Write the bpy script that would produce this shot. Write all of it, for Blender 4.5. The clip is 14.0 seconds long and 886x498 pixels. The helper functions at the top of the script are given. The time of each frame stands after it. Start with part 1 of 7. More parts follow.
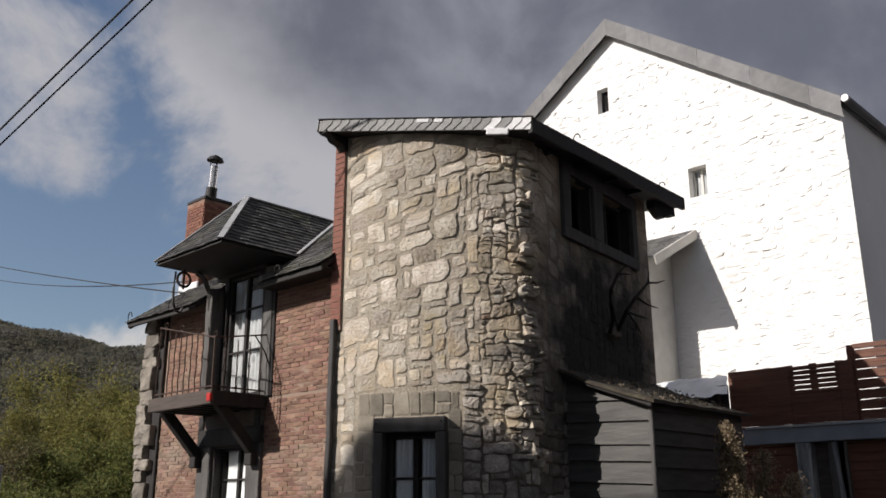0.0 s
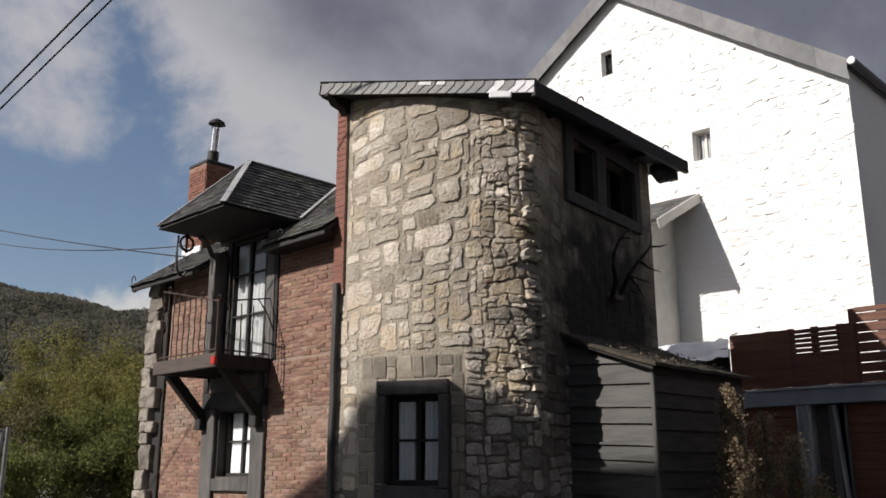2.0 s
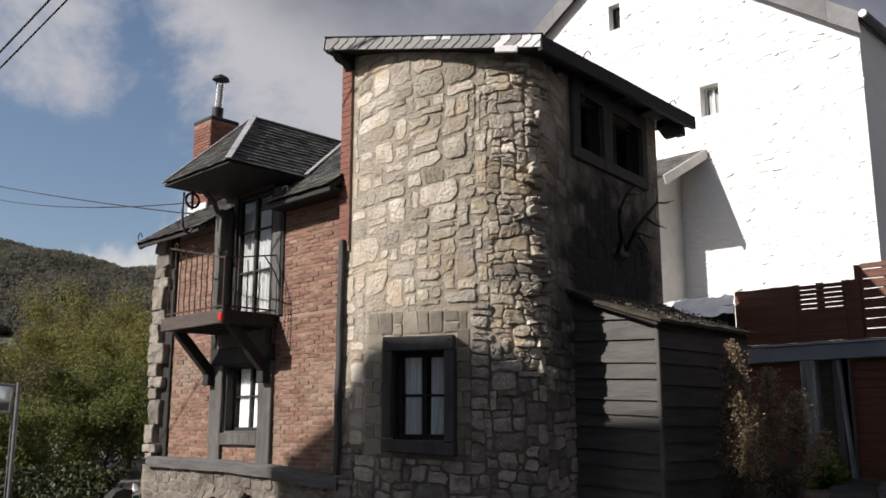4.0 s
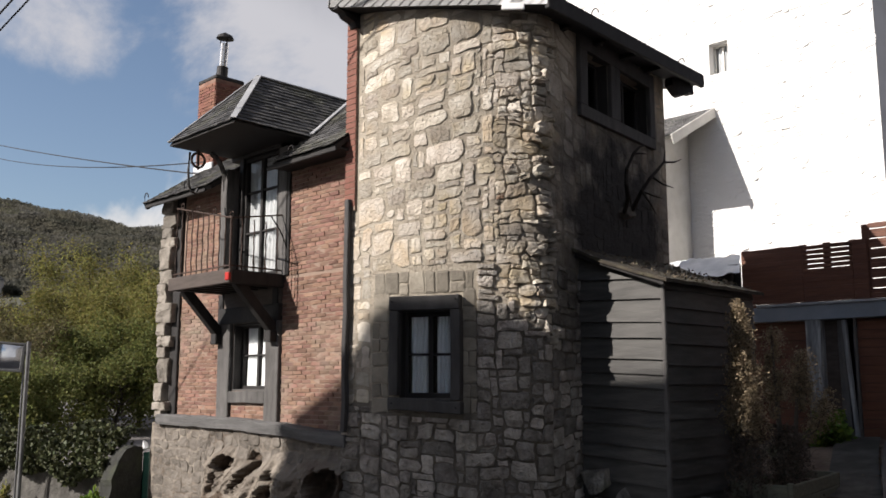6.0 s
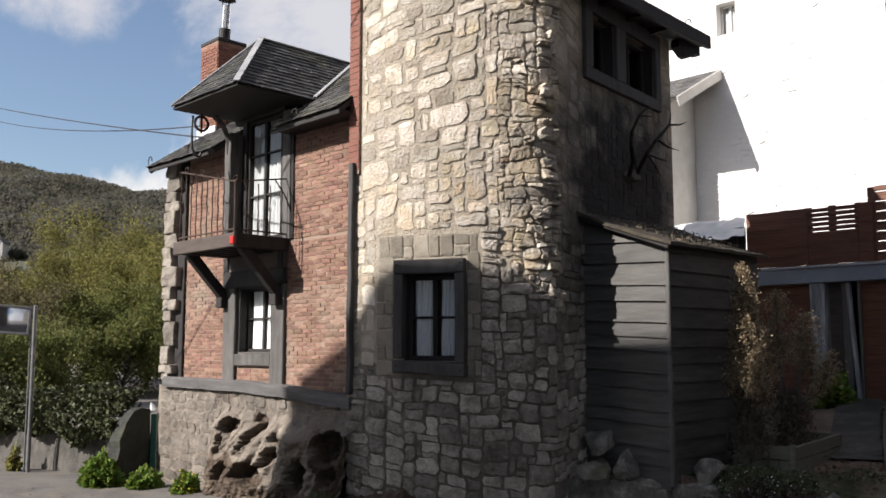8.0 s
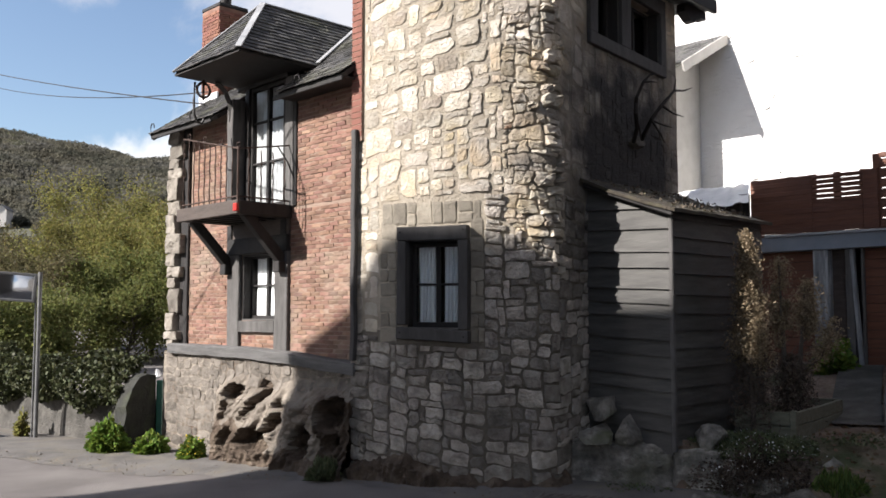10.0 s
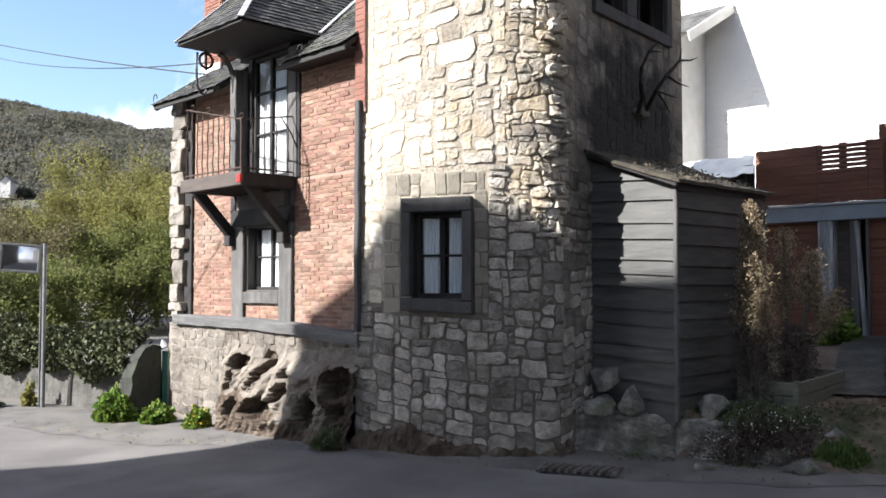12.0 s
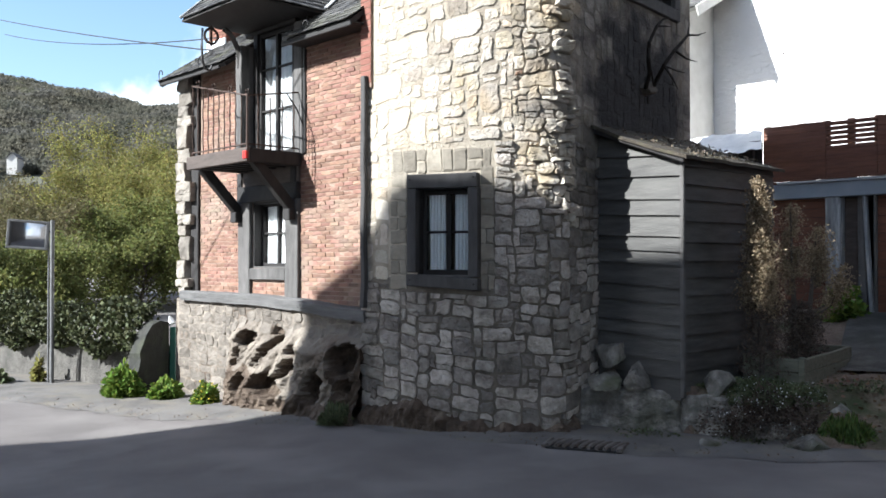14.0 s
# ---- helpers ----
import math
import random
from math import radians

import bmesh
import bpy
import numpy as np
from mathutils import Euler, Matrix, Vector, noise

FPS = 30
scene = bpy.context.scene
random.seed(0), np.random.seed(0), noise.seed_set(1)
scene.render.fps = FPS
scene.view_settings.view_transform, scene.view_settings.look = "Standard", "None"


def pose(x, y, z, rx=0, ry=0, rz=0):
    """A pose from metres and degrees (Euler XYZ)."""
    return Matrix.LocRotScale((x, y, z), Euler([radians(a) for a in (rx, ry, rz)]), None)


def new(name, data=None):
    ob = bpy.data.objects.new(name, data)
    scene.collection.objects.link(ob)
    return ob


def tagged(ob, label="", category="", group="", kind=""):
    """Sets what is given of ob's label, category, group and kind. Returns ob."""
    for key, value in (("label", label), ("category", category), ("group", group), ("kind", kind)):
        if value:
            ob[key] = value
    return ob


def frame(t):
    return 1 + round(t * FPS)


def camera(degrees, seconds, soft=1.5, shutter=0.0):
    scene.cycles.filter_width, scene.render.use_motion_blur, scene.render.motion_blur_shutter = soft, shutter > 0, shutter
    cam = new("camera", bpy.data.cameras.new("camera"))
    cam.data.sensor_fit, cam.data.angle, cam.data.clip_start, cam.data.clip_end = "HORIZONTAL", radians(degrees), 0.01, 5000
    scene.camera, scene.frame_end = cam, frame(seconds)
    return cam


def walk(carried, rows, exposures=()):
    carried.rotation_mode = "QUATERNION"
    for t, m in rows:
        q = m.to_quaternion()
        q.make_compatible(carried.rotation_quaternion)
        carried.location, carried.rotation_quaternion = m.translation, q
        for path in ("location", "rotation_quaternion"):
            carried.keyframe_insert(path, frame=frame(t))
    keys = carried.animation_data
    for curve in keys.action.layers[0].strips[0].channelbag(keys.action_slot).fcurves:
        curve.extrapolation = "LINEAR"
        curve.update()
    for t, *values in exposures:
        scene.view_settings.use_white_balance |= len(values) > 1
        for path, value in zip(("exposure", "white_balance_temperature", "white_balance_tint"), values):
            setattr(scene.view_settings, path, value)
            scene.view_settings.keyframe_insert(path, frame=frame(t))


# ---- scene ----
# The camera stands in the road and tilts down.
cam = camera(53.11, 14.0, soft=1.65)
EYE = (0.0, 0.0, 1.7)
ROWS = [
    (0.0, 106.313, 0.047, -2.054),
    (0.5, 105.722, 0.060, -2.015),
    (1.0, 105.212, 0.037, -1.965),
    (1.5, 104.661, 0.023, -1.942),
    (2.0, 103.979, 0.029, -1.884),
    (2.5, 103.294, 0.035, -1.802),
    (3.0, 102.589, 0.016, -1.711),
    (5.5, 99.176, 0.000, -1.217),
    (6.0, 98.578, -0.025, -1.121),
    (6.5, 98.013, -0.035, -1.026),
    (7.0, 97.396, -0.035, -0.953),
    (7.5, 96.838, -0.017, -0.889),
    (8.0, 96.217, 0.009, -0.835),
    (10.5, 93.590, 0.029, -0.562),
    (11.0, 93.099, 0.035, -0.500),
    (11.5, 92.667, 0.039, -0.434),
    (12.0, 92.223, 0.037, -0.369),
    (12.5, 91.817, 0.042, -0.283),
    (13.0, 91.391, 0.037, -0.192),
    (13.5, 91.006, 0.035, -0.085),
    (14.0, 90.700, 0.045, 0.030),
]
EXPOSURES = [(0.0, 0.2, 6500, 13), (3.0, 0.3, 6500, 13), (5.5, 0.55, 6500, 13), (8.0, 0.85, 6450, 13), (10.5, 1.3, 6300, 12), (12.5, 1.75, 5950, 9), (14.0, 1.7, 5800, 7)]
walk(cam, [(t, pose(*EYE, rx, ry, rz)) for t, rx, ry, rz in ROWS], EXPOSURES)

# ---- light ----
SUN_AZ, SUN_EL = 21.6, 32.5          # the way the light travels in plan, degrees from +x; its height
sun = new("sun", bpy.data.lights.new("sun", "SUN"))
sun.data.energy, sun.data.angle, sun.data.color = 5.0, radians(0.6), (1.0, 0.95, 0.88)
SUN_WAY = Vector((math.cos(radians(SUN_AZ)) * math.cos(radians(SUN_EL)), math.sin(radians(SUN_AZ)) * math.cos(radians(SUN_EL)), -math.sin(radians(SUN_EL))))
sun.rotation_euler = SUN_WAY.to_track_quat("-Z", "Y").to_euler()
sun.location = (-10, -8, 14)

# a blue sky under broken grey cloud
world = bpy.data.worlds.new("world")
scene.world = world
world.use_nodes = True
WN, WL = world.node_tree.nodes, world.node_tree.links
bg = WN["Background"]
sky = WN.new("ShaderNodeTexSky")
sky.sky_type, sky.sun_disc = "NISHITA", False
sky.sun_elevation = radians(SUN_EL)
sky.sun_rotation = math.atan2(-SUN_WAY.x, -SUN_WAY.y)


def wmath(op, a, b=None):
    n = WN.new("ShaderNodeMath")
    n.operation = op
    for i, v in enumerate((a, b)):
        if v is None:
            continue
        if isinstance(v, (int, float)):
            n.inputs[i].default_value = v
        else:
            WL.new(v, n.inputs[i])
    return n.outputs[0]


def wdot(v):
    n = WN.new("ShaderNodeVectorMath")
    n.operation = "DOT_PRODUCT"
    WL.new(wcoord.outputs["Generated"], n.inputs[0])
    n.inputs[1].default_value = v
    return n.outputs["Value"]


def wnoise(scale, detail, rough, seed):
    mp = WN.new("ShaderNodeMapping")
    mp.inputs["Location"].default_value = seed
    WL.new(wcoord.outputs["Generated"], mp.inputs["Vector"])
    n = WN.new("ShaderNodeTexNoise")
    n.inputs["Scale"].default_value, n.inputs["Detail"].default_value, n.inputs["Roughness"].default_value = scale, detail, rough
    n.inputs["Distortion"].default_value = 0.3
    WL.new(mp.outputs[0], n.inputs["Vector"])
    return n.outputs["Fac"]


def wstep(value, lo, hi):
    n = WN.new("ShaderNodeMapRange")
    n.interpolation_type = "SMOOTHSTEP"
    WL.new(value, n.inputs["Value"])
    n.inputs["From Min"].default_value, n.inputs["From Max"].default_value = lo, hi
    return n.outputs["Result"]


def wmix(fac, a, b):
    n = WN.new("ShaderNodeMix")
    n.data_type = "RGBA"
    for sock, v in ((n.inputs["Factor"], fac), (n.inputs["A"], a), (n.inputs["B"], b)):
        if isinstance(v, tuple):
            sock.default_value = (*v, 1)
        else:
            WL.new(v, sock)
    return n.outputs["Result"]


wcoord = WN.new("ShaderNodeTexCoord")
# one large cloud bank fills the sky to the right, a small cloud stands apart from it, with a blue hole far right
billow = wmath("MULTIPLY", wmath("SUBTRACT", wnoise(4.2, 9, 0.60, (3.1, 1.7, 0.4)), 0.5), 1.0)
bank = wdot((0.923, 0.142, 0.358))
cover = wmath("ADD", wmath("MULTIPLY", bank, 1.9), billow)
lone = wmath("ADD", wmath("MULTIPLY", wmath("SUBTRACT", wdot((-0.385, 0.835, 0.393)), 0.9945), 42.0), billow)
hole = wstep(wmath("ADD", wdot((0.443, 0.778, 0.445)), wmath("MULTIPLY", billow, 0.02)), 0.9955, 0.9995)
puff = wstep(wmath("SUBTRACT", wmath("MAXIMUM", cover, lone), wmath("MULTIPLY", hole, 1.2)), -0.02, 0.20)
# thick cloud is dark underneath, its thin edge bright
thick = wstep(wmath("ADD", wmath("MULTIPLY", wmath("SUBTRACT", wdot((0.45, 0.0, 1.1)), 0.40), 2.6), wmath("MULTIPLY", wmath("SUBTRACT", wnoise(2.6, 6, 0.55, (0.3, 5.2, 2.0)), 0.5), 0.7)), -0.10, 0.30)
shade = wstep(wnoise(4.6, 7, 0.55, (2.2, 0.6, 9.0)), 0.36, 0.70)
cloud = wmix(thick, (5.0, 5.05, 5.3), wmix(shade, (1.55, 1.68, 2.08), (3.15, 3.3, 3.75)))
heap = wstep(wmath("ADD", wmath("MULTIPLY", wdot((0, 0, -1.0)), 2.2), wnoise(7.0, 6, 0.5, (1.0, 0.2, 7.7))), 0.08, 0.20)   # low white heaps over the hill
WL.new(wmix(puff, wmix(heap, sky.outputs[0], (6.5, 6.5, 6.4)), cloud), bg.inputs[0])
bg.inputs[1].default_value = 0.078


# ---- materials ----
def surf(name, cols, scale=5.0, rough=0.85, bump=0.4, bump_scale=40.0, rnd="", rnd_amount=0.35, detail=6.0, stretch=(1, 1, 1), stain=None, stain_scale=1.3, metal=0.0, dist=0.01, hue=0.0, spec=0.35, soot_shade=None):
    """A weathered surface: colours mixed by coarse and fine noise, an optional second stain, a random shade for each piece ('object' or 'island')."""
    m = bpy.data.materials.new(name)
    m.use_nodes = True
    N, K = m.node_tree.nodes, m.node_tree.links
    b = N["Principled BSDF"]
    tc = N.new("ShaderNodeTexCoord")
    mp = N.new("ShaderNodeMapping")
    mp.inputs["Scale"].default_value = stretch
    K.new(tc.outputs["Object"], mp.inputs["Vector"])
    vec = mp.outputs[0]
    rand = None
    if rnd == "object":
        rand = N.new("ShaderNodeObjectInfo").outputs["Random"]
    elif rnd == "island":
        rand = N.new("ShaderNodeNewGeometry").outputs["Random Per Island"]
    if rand is not None:
        sh = N.new("ShaderNodeVectorMath")
        sh.operation = "MULTIPLY_ADD"
        comb = N.new("ShaderNodeCombineXYZ")
        for i in range(3):
            K.new(rand, comb.inputs[i])
        K.new(comb.outputs[0], sh.inputs[0])
        sh.inputs[1].default_value = (37.0, 53.0, 19.0)
        K.new(vec, sh.inputs[2])
        vec = sh.outputs[0]
    n1 = N.new("ShaderNodeTexNoise")
    n1.inputs["Scale"].default_value, n1.inputs["Detail"].default_value, n1.inputs["Roughness"].default_value = scale, detail, 0.62
    K.new(vec, n1.inputs["Vector"])
    ramp = N.new("ShaderNodeValToRGB")
    el = ramp.color_ramp.elements
    while len(el) < len(cols):
        el.new(0.5)
    for i, c in enumerate(cols):
        el[i].position = 0.28 + 0.44 * i / max(1, len(cols) - 1)
        el[i].color = (*c, 1)
    K.new(n1.outputs["Fac"], ramp.inputs[0])
    col = ramp.outputs[0]
    if stain is not None:
        n3 = N.new("ShaderNodeTexNoise")
        n3.inputs["Scale"].default_value, n3.inputs["Detail"].default_value = stain_scale, 7
        K.new(tc.outputs["Object"], n3.inputs["Vector"])
        mr = N.new("ShaderNodeMapRange")
        mr.inputs["From Min"].default_value, mr.inputs["From Max"].default_value = 0.5, 0.68
        K.new(n3.outputs["Fac"], mr.inputs["Value"])
        mx = N.new("ShaderNodeMix")
        mx.data_type = "RGBA"
        K.new(mr.outputs[0], mx.inputs["Factor"])
        K.new(col, mx.inputs["A"])
        mx.inputs["B"].default_value = (*stain, 1)
        col = mx.outputs["Result"]
    if soot_shade is not None:                    # one blackened patch, partly smoke, partly painted shade: its middle, its reach, its colour
        at, reach, black = soot_shade
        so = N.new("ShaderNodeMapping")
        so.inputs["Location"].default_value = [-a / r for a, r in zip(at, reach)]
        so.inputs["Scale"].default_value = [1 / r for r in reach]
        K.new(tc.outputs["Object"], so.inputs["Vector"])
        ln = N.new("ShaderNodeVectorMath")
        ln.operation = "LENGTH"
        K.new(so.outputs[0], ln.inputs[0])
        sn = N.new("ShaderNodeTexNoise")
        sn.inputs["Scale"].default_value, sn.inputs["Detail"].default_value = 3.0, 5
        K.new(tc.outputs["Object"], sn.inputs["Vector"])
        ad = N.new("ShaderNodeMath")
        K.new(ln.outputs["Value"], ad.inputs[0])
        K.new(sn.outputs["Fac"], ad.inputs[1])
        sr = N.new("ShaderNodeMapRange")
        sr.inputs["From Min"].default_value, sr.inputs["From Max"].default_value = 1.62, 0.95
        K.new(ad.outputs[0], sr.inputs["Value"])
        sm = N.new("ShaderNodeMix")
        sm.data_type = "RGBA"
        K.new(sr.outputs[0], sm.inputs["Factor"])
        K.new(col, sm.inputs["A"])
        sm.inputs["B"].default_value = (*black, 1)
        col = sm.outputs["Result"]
    if rand is not None:
        hs = N.new("ShaderNodeHueSaturation")
        mr = N.new("ShaderNodeMapRange")
        mr.inputs["To Min"].default_value, mr.inputs["To Max"].default_value = 1 - rnd_amount, 1 + rnd_amount
        K.new(rand, mr.inputs["Value"])
        K.new(mr.outputs[0], hs.inputs["Value"])
        if hue:
            wn = N.new("ShaderNodeTexWhiteNoise")
            wn.noise_dimensions = "1D"
            K.new(rand, wn.inputs["W"])
            mh = N.new("ShaderNodeMapRange")
            mh.inputs["To Min"].default_value, mh.inputs["To Max"].default_value = 0.5 - hue, 0.5 + hue
            K.new(wn.outputs["Value"], mh.inputs["Value"])
            K.new(mh.outputs[0], hs.inputs["Hue"])
        K.new(col, hs.inputs["Color"])
        col = hs.outputs[0]
    K.new(col, b.inputs["Base Color"])
    b.inputs["Metallic"].default_value = metal
    b.inputs["Specular IOR Level"].default_value = spec
    n2 = N.new("ShaderNodeTexNoise")
    n2.inputs["Scale"].default_value, n2.inputs["Detail"].default_value, n2.inputs["Roughness"].default_value = bump_scale, 5, 0.65
    K.new(vec, n2.inputs["Vector"])
    rr = N.new("ShaderNodeMapRange")
    rr.inputs["To Min"].default_value, rr.inputs["To Max"].default_value = max(0.05, rough - 0.12), min(1, rough + 0.1)
    K.new(n2.outputs["Fac"], rr.inputs["Value"])
    K.new(rr.outputs[0], b.inputs["Roughness"])
    if bump:
        bp = N.new("ShaderNodeBump")
        bp.inputs["Strength"].default_value, bp.inputs["Distance"].default_value = bump, dist
        K.new(n2.outputs["Fac"], bp.inputs["Height"])
        K.new(bp.outputs[0], b.inputs["Normal"])
    return m


def leaf_mat(name, cols, hue=0.03, amount=0.5, trans=0.35):
    """Leaves and twigs: a shade of its own for each leaf, some light coming through."""
    return see_through(surf(name, cols, scale=0.35, rough=0.6, bump=0, rnd="island", rnd_amount=amount, hue=hue, spec=0.2), trans)


def see_through(m, trans):
    """Lets a share of the light come through a thin leaf."""
    N, K = m.node_tree.nodes, m.node_tree.links
    b = N["Principled BSDF"]
    tr = N.new("ShaderNodeBsdfTranslucent")
    K.new(b.inputs["Base Color"].links[0].from_socket, tr.inputs["Color"])
    mx = N.new("ShaderNodeMixShader")
    mx.inputs[0].default_value = trans
    K.new(b.outputs[0], mx.inputs[1])
    K.new(tr.outputs[0], mx.inputs[2])
    K.new(mx.outputs[0], N["Material Output"].inputs["Surface"])
    return m


def glass_mat(name, tint=(0.9, 0.93, 0.95), rough=0.02):
    m = bpy.data.materials.new(name)
    m.use_nodes = True
    N, K = m.node_tree.nodes, m.node_tree.links
    gl = N.new("ShaderNodeBsdfGlossy")
    gl.inputs["Roughness"].default_value = rough
    tr = N.new("ShaderNodeBsdfTransparent")
    tr.inputs["Color"].default_value = (*tint, 1)
    fr = N.new("ShaderNodeFresnel")
    fr.inputs["IOR"].default_value = 1.42
    mx = N.new("ShaderNodeMixShader")
    K.new(fr.outputs[0], mx.inputs[0])
    K.new(tr.outputs[0], mx.inputs[1])
    K.new(gl.outputs[0], mx.inputs[2])
    K.new(mx.outputs[0], N["Material Output"].inputs["Surface"])
    return m


def lace_mat(name):
    """White net with rows of small holes."""
    m = surf(name, [(0.84, 0.84, 0.83), (0.91, 0.91, 0.90)], scale=8, bump=0.1)
    N, K = m.node_tree.nodes, m.node_tree.links
    b = N["Principled BSDF"]
    tc = N.new("ShaderNodeTexCoord")
    vo = N.new("ShaderNodeTexVoronoi")
    vo.inputs["Scale"].default_value, vo.inputs["Randomness"].default_value = 42, 0.25
    K.new(tc.outputs["Object"], vo.inputs["Vector"])
    mr = N.new("ShaderNodeMapRange")
    mr.inputs["From Min"].default_value, mr.inputs["From Max"].default_value = 0.14, 0.30
    mr.inputs["To Min"].default_value = 0.55
    K.new(vo.outputs["Distance"], mr.inputs["Value"])
    tr = N.new("ShaderNodeBsdfTransparent")
    mx = N.new("ShaderNodeMixShader")
    K.new(mr.outputs[0], mx.inputs[0])
    K.new(tr.outputs[0], mx.inputs[1])
    K.new(b.outputs[0], mx.inputs[2])
    K.new(mx.outputs[0], N["Material Output"].inputs["Surface"])
    return m


M_BRICK = surf("brick_red", [(0.118, 0.064, 0.047), (0.195, 0.107, 0.076), (0.25, 0.158, 0.113)], scale=3.0, rnd="object", rnd_amount=0.26, hue=0.012, bump=0.8, bump_scale=45, stain=(0.215, 0.165, 0.125), stain_scale=1.1)
M_BRICKI = surf("brick_red_joined", [(0.118, 0.064, 0.047), (0.195, 0.107, 0.076), (0.25, 0.158, 0.113)], scale=3.0, rnd="island", rnd_amount=0.26, hue=0.012, bump=0.8, bump_scale=45, stain=(0.215, 0.165, 0.125), stain_scale=1.1)
# smoke stain by the antlers, spread wider to paint the side wall's shade
SOOT_SHADE = ((5.98, 2.6, 3.40), (0.7, 2.1, 1.9), (0.035, 0.032, 0.03))
M_FRESHBRICK = surf("bright_red_brick", [(0.145, 0.063, 0.042), (0.220, 0.099, 0.069)], scale=4, rnd="island", rnd_amount=0.25, hue=0.01, bump=0.6, bump_scale=50)
M_MORTAR = surf("lime_mortar", [(0.28, 0.238, 0.183), (0.44, 0.392, 0.315)], scale=5, bump=1.0, bump_scale=38, dist=0.02, soot_shade=SOOT_SHADE)
M_MORTARLOW = surf("old_dark_mortar", [(0.101, 0.086, 0.069), (0.226, 0.197, 0.160)], scale=5, bump=1.0, bump_scale=38, dist=0.02, soot_shade=SOOT_SHADE)
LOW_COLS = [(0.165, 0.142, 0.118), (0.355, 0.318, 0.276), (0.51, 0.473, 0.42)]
M_STONELOW = surf("squared_stone", LOW_COLS, scale=6, rnd="object", rnd_amount=0.46, hue=0.008, bump=1.0, bump_scale=20, dist=0.06, soot_shade=SOOT_SHADE)
M_STONELOWI = surf("squared_stone_joined", LOW_COLS, scale=6, rnd="island", rnd_amount=0.46, hue=0.008, bump=1.0, bump_scale=20, dist=0.06, soot_shade=SOOT_SHADE)
M_REDMORTAR = surf("reddish_mortar", [(0.210, 0.146, 0.111), (0.298, 0.219, 0.168)], scale=6, bump=0.8, bump_scale=60)
STONE_COLS = [(0.27, 0.223, 0.170), (0.48, 0.428, 0.355), (0.60, 0.56, 0.49)]
M_STONE = surf("rubble_stone", STONE_COLS, scale=4.2, detail=9, rnd="object", rnd_amount=0.30, hue=0.008, bump=0.8, bump_scale=26, dist=0.035, stain=(0.45, 0.365, 0.25), stain_scale=2.3, soot_shade=SOOT_SHADE)
M_STONEI = surf("rubble_stone_joined", STONE_COLS, scale=4.2, detail=9, rnd="island", rnd_amount=0.30, hue=0.008, bump=0.8, bump_scale=26, dist=0.035, stain=(0.45, 0.365, 0.25), stain_scale=2.3, soot_shade=SOOT_SHADE)
M_RUSTSTONE = surf("ironstone", [(0.24, 0.15, 0.10), (0.36, 0.24, 0.165)], scale=9, bump=1.0, bump_scale=26, dist=0.03)
M_DRESSED = surf("grey_dressed_stone", [(0.18, 0.158, 0.124), (0.31, 0.277, 0.222)], scale=7, rnd="object", rnd_amount=0.3, bump=0.6, bump_scale=40, dist=0.02)
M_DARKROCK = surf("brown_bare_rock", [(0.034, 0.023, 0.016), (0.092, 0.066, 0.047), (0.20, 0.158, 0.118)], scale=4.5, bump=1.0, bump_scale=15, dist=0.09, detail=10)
M_PLINTH = surf("plinth_stone", [(0.085, 0.073, 0.060), (0.150, 0.131, 0.110), (0.210, 0.186, 0.156)], scale=5, rnd="island", rnd_amount=0.2, bump=1.0, bump_scale=24, dist=0.03)
M_QUOIN = surf("grey_quoin_stone", [(0.12, 0.106, 0.088), (0.235, 0.21, 0.176), (0.33, 0.30, 0.256)], scale=6, rnd="object", rnd_amount=0.3, bump=1.0, bump_scale=22, dist=0.04)
M_PANEL = surf("verge_panel", [(0.085, 0.085, 0.088), (0.15, 0.148, 0.145)], scale=3, rnd="object", rnd_amount=0.22, bump=0.3, rough=0.6)
M_ROCK = surf("rock", [(0.112, 0.094, 0.076), (0.206, 0.177, 0.144), (0.313, 0.274, 0.224)], scale=2.6, bump=1.0, bump_scale=18, dist=0.04, stain=(0.10, 0.07, 0.05), stain_scale=1.7)
M_OLDWOOD = surf("green_old_wood", [(0.085, 0.09, 0.062), (0.17, 0.165, 0.125)], scale=5, stretch=(0.8, 3, 5), bump=0.7, bump_scale=20, rough=0.8)
M_DEADLEAF = leaf_mat("dead_leaves", [(0.10, 0.06, 0.035), (0.21, 0.14, 0.085)], trans=0.1)
M_KERB = surf("dark_kerb_stone", [(0.066, 0.062, 0.053), (0.198, 0.185, 0.163), (0.452, 0.430, 0.377)], scale=6, bump=1.0, bump_scale=16, dist=0.06, detail=9, stain=(0.10, 0.10, 0.075), stain_scale=2.4)
M_REDSTEM = leaf_mat("reddish_twigs", [(0.060, 0.045, 0.036), (0.135, 0.105, 0.082)], hue=0.02, trans=0.15)
M_DARKSLAB = surf("dark_slab", [(0.018, 0.019, 0.016), (0.042, 0.042, 0.036)], scale=4, bump=0.8, bump_scale=22, dist=0.02, stain=(0.05, 0.055, 0.032), stain_scale=3)
M_BOULDER = surf("grey_boulder", [(0.06, 0.056, 0.046), (0.17, 0.157, 0.135), (0.33, 0.31, 0.27)], scale=7, bump=1.0, bump_scale=20, dist=0.03, rnd="object", rnd_amount=0.3, stain=(0.10, 0.11, 0.06), stain_scale=3)
M_TIMBER = surf("black_timber", [(0.011, 0.010, 0.010), (0.028, 0.025, 0.023)], scale=4, stretch=(3, 3, 0.5), bump=0.5, bump_scale=30, rough=0.7)
M_GREYTIMBER = surf("weathered_timber", [(0.046, 0.043, 0.040), (0.088, 0.083, 0.078), (0.125, 0.118, 0.112)], scale=3, stretch=(4, 4, 0.8), bump=0.7, bump_scale=25, rough=0.75)
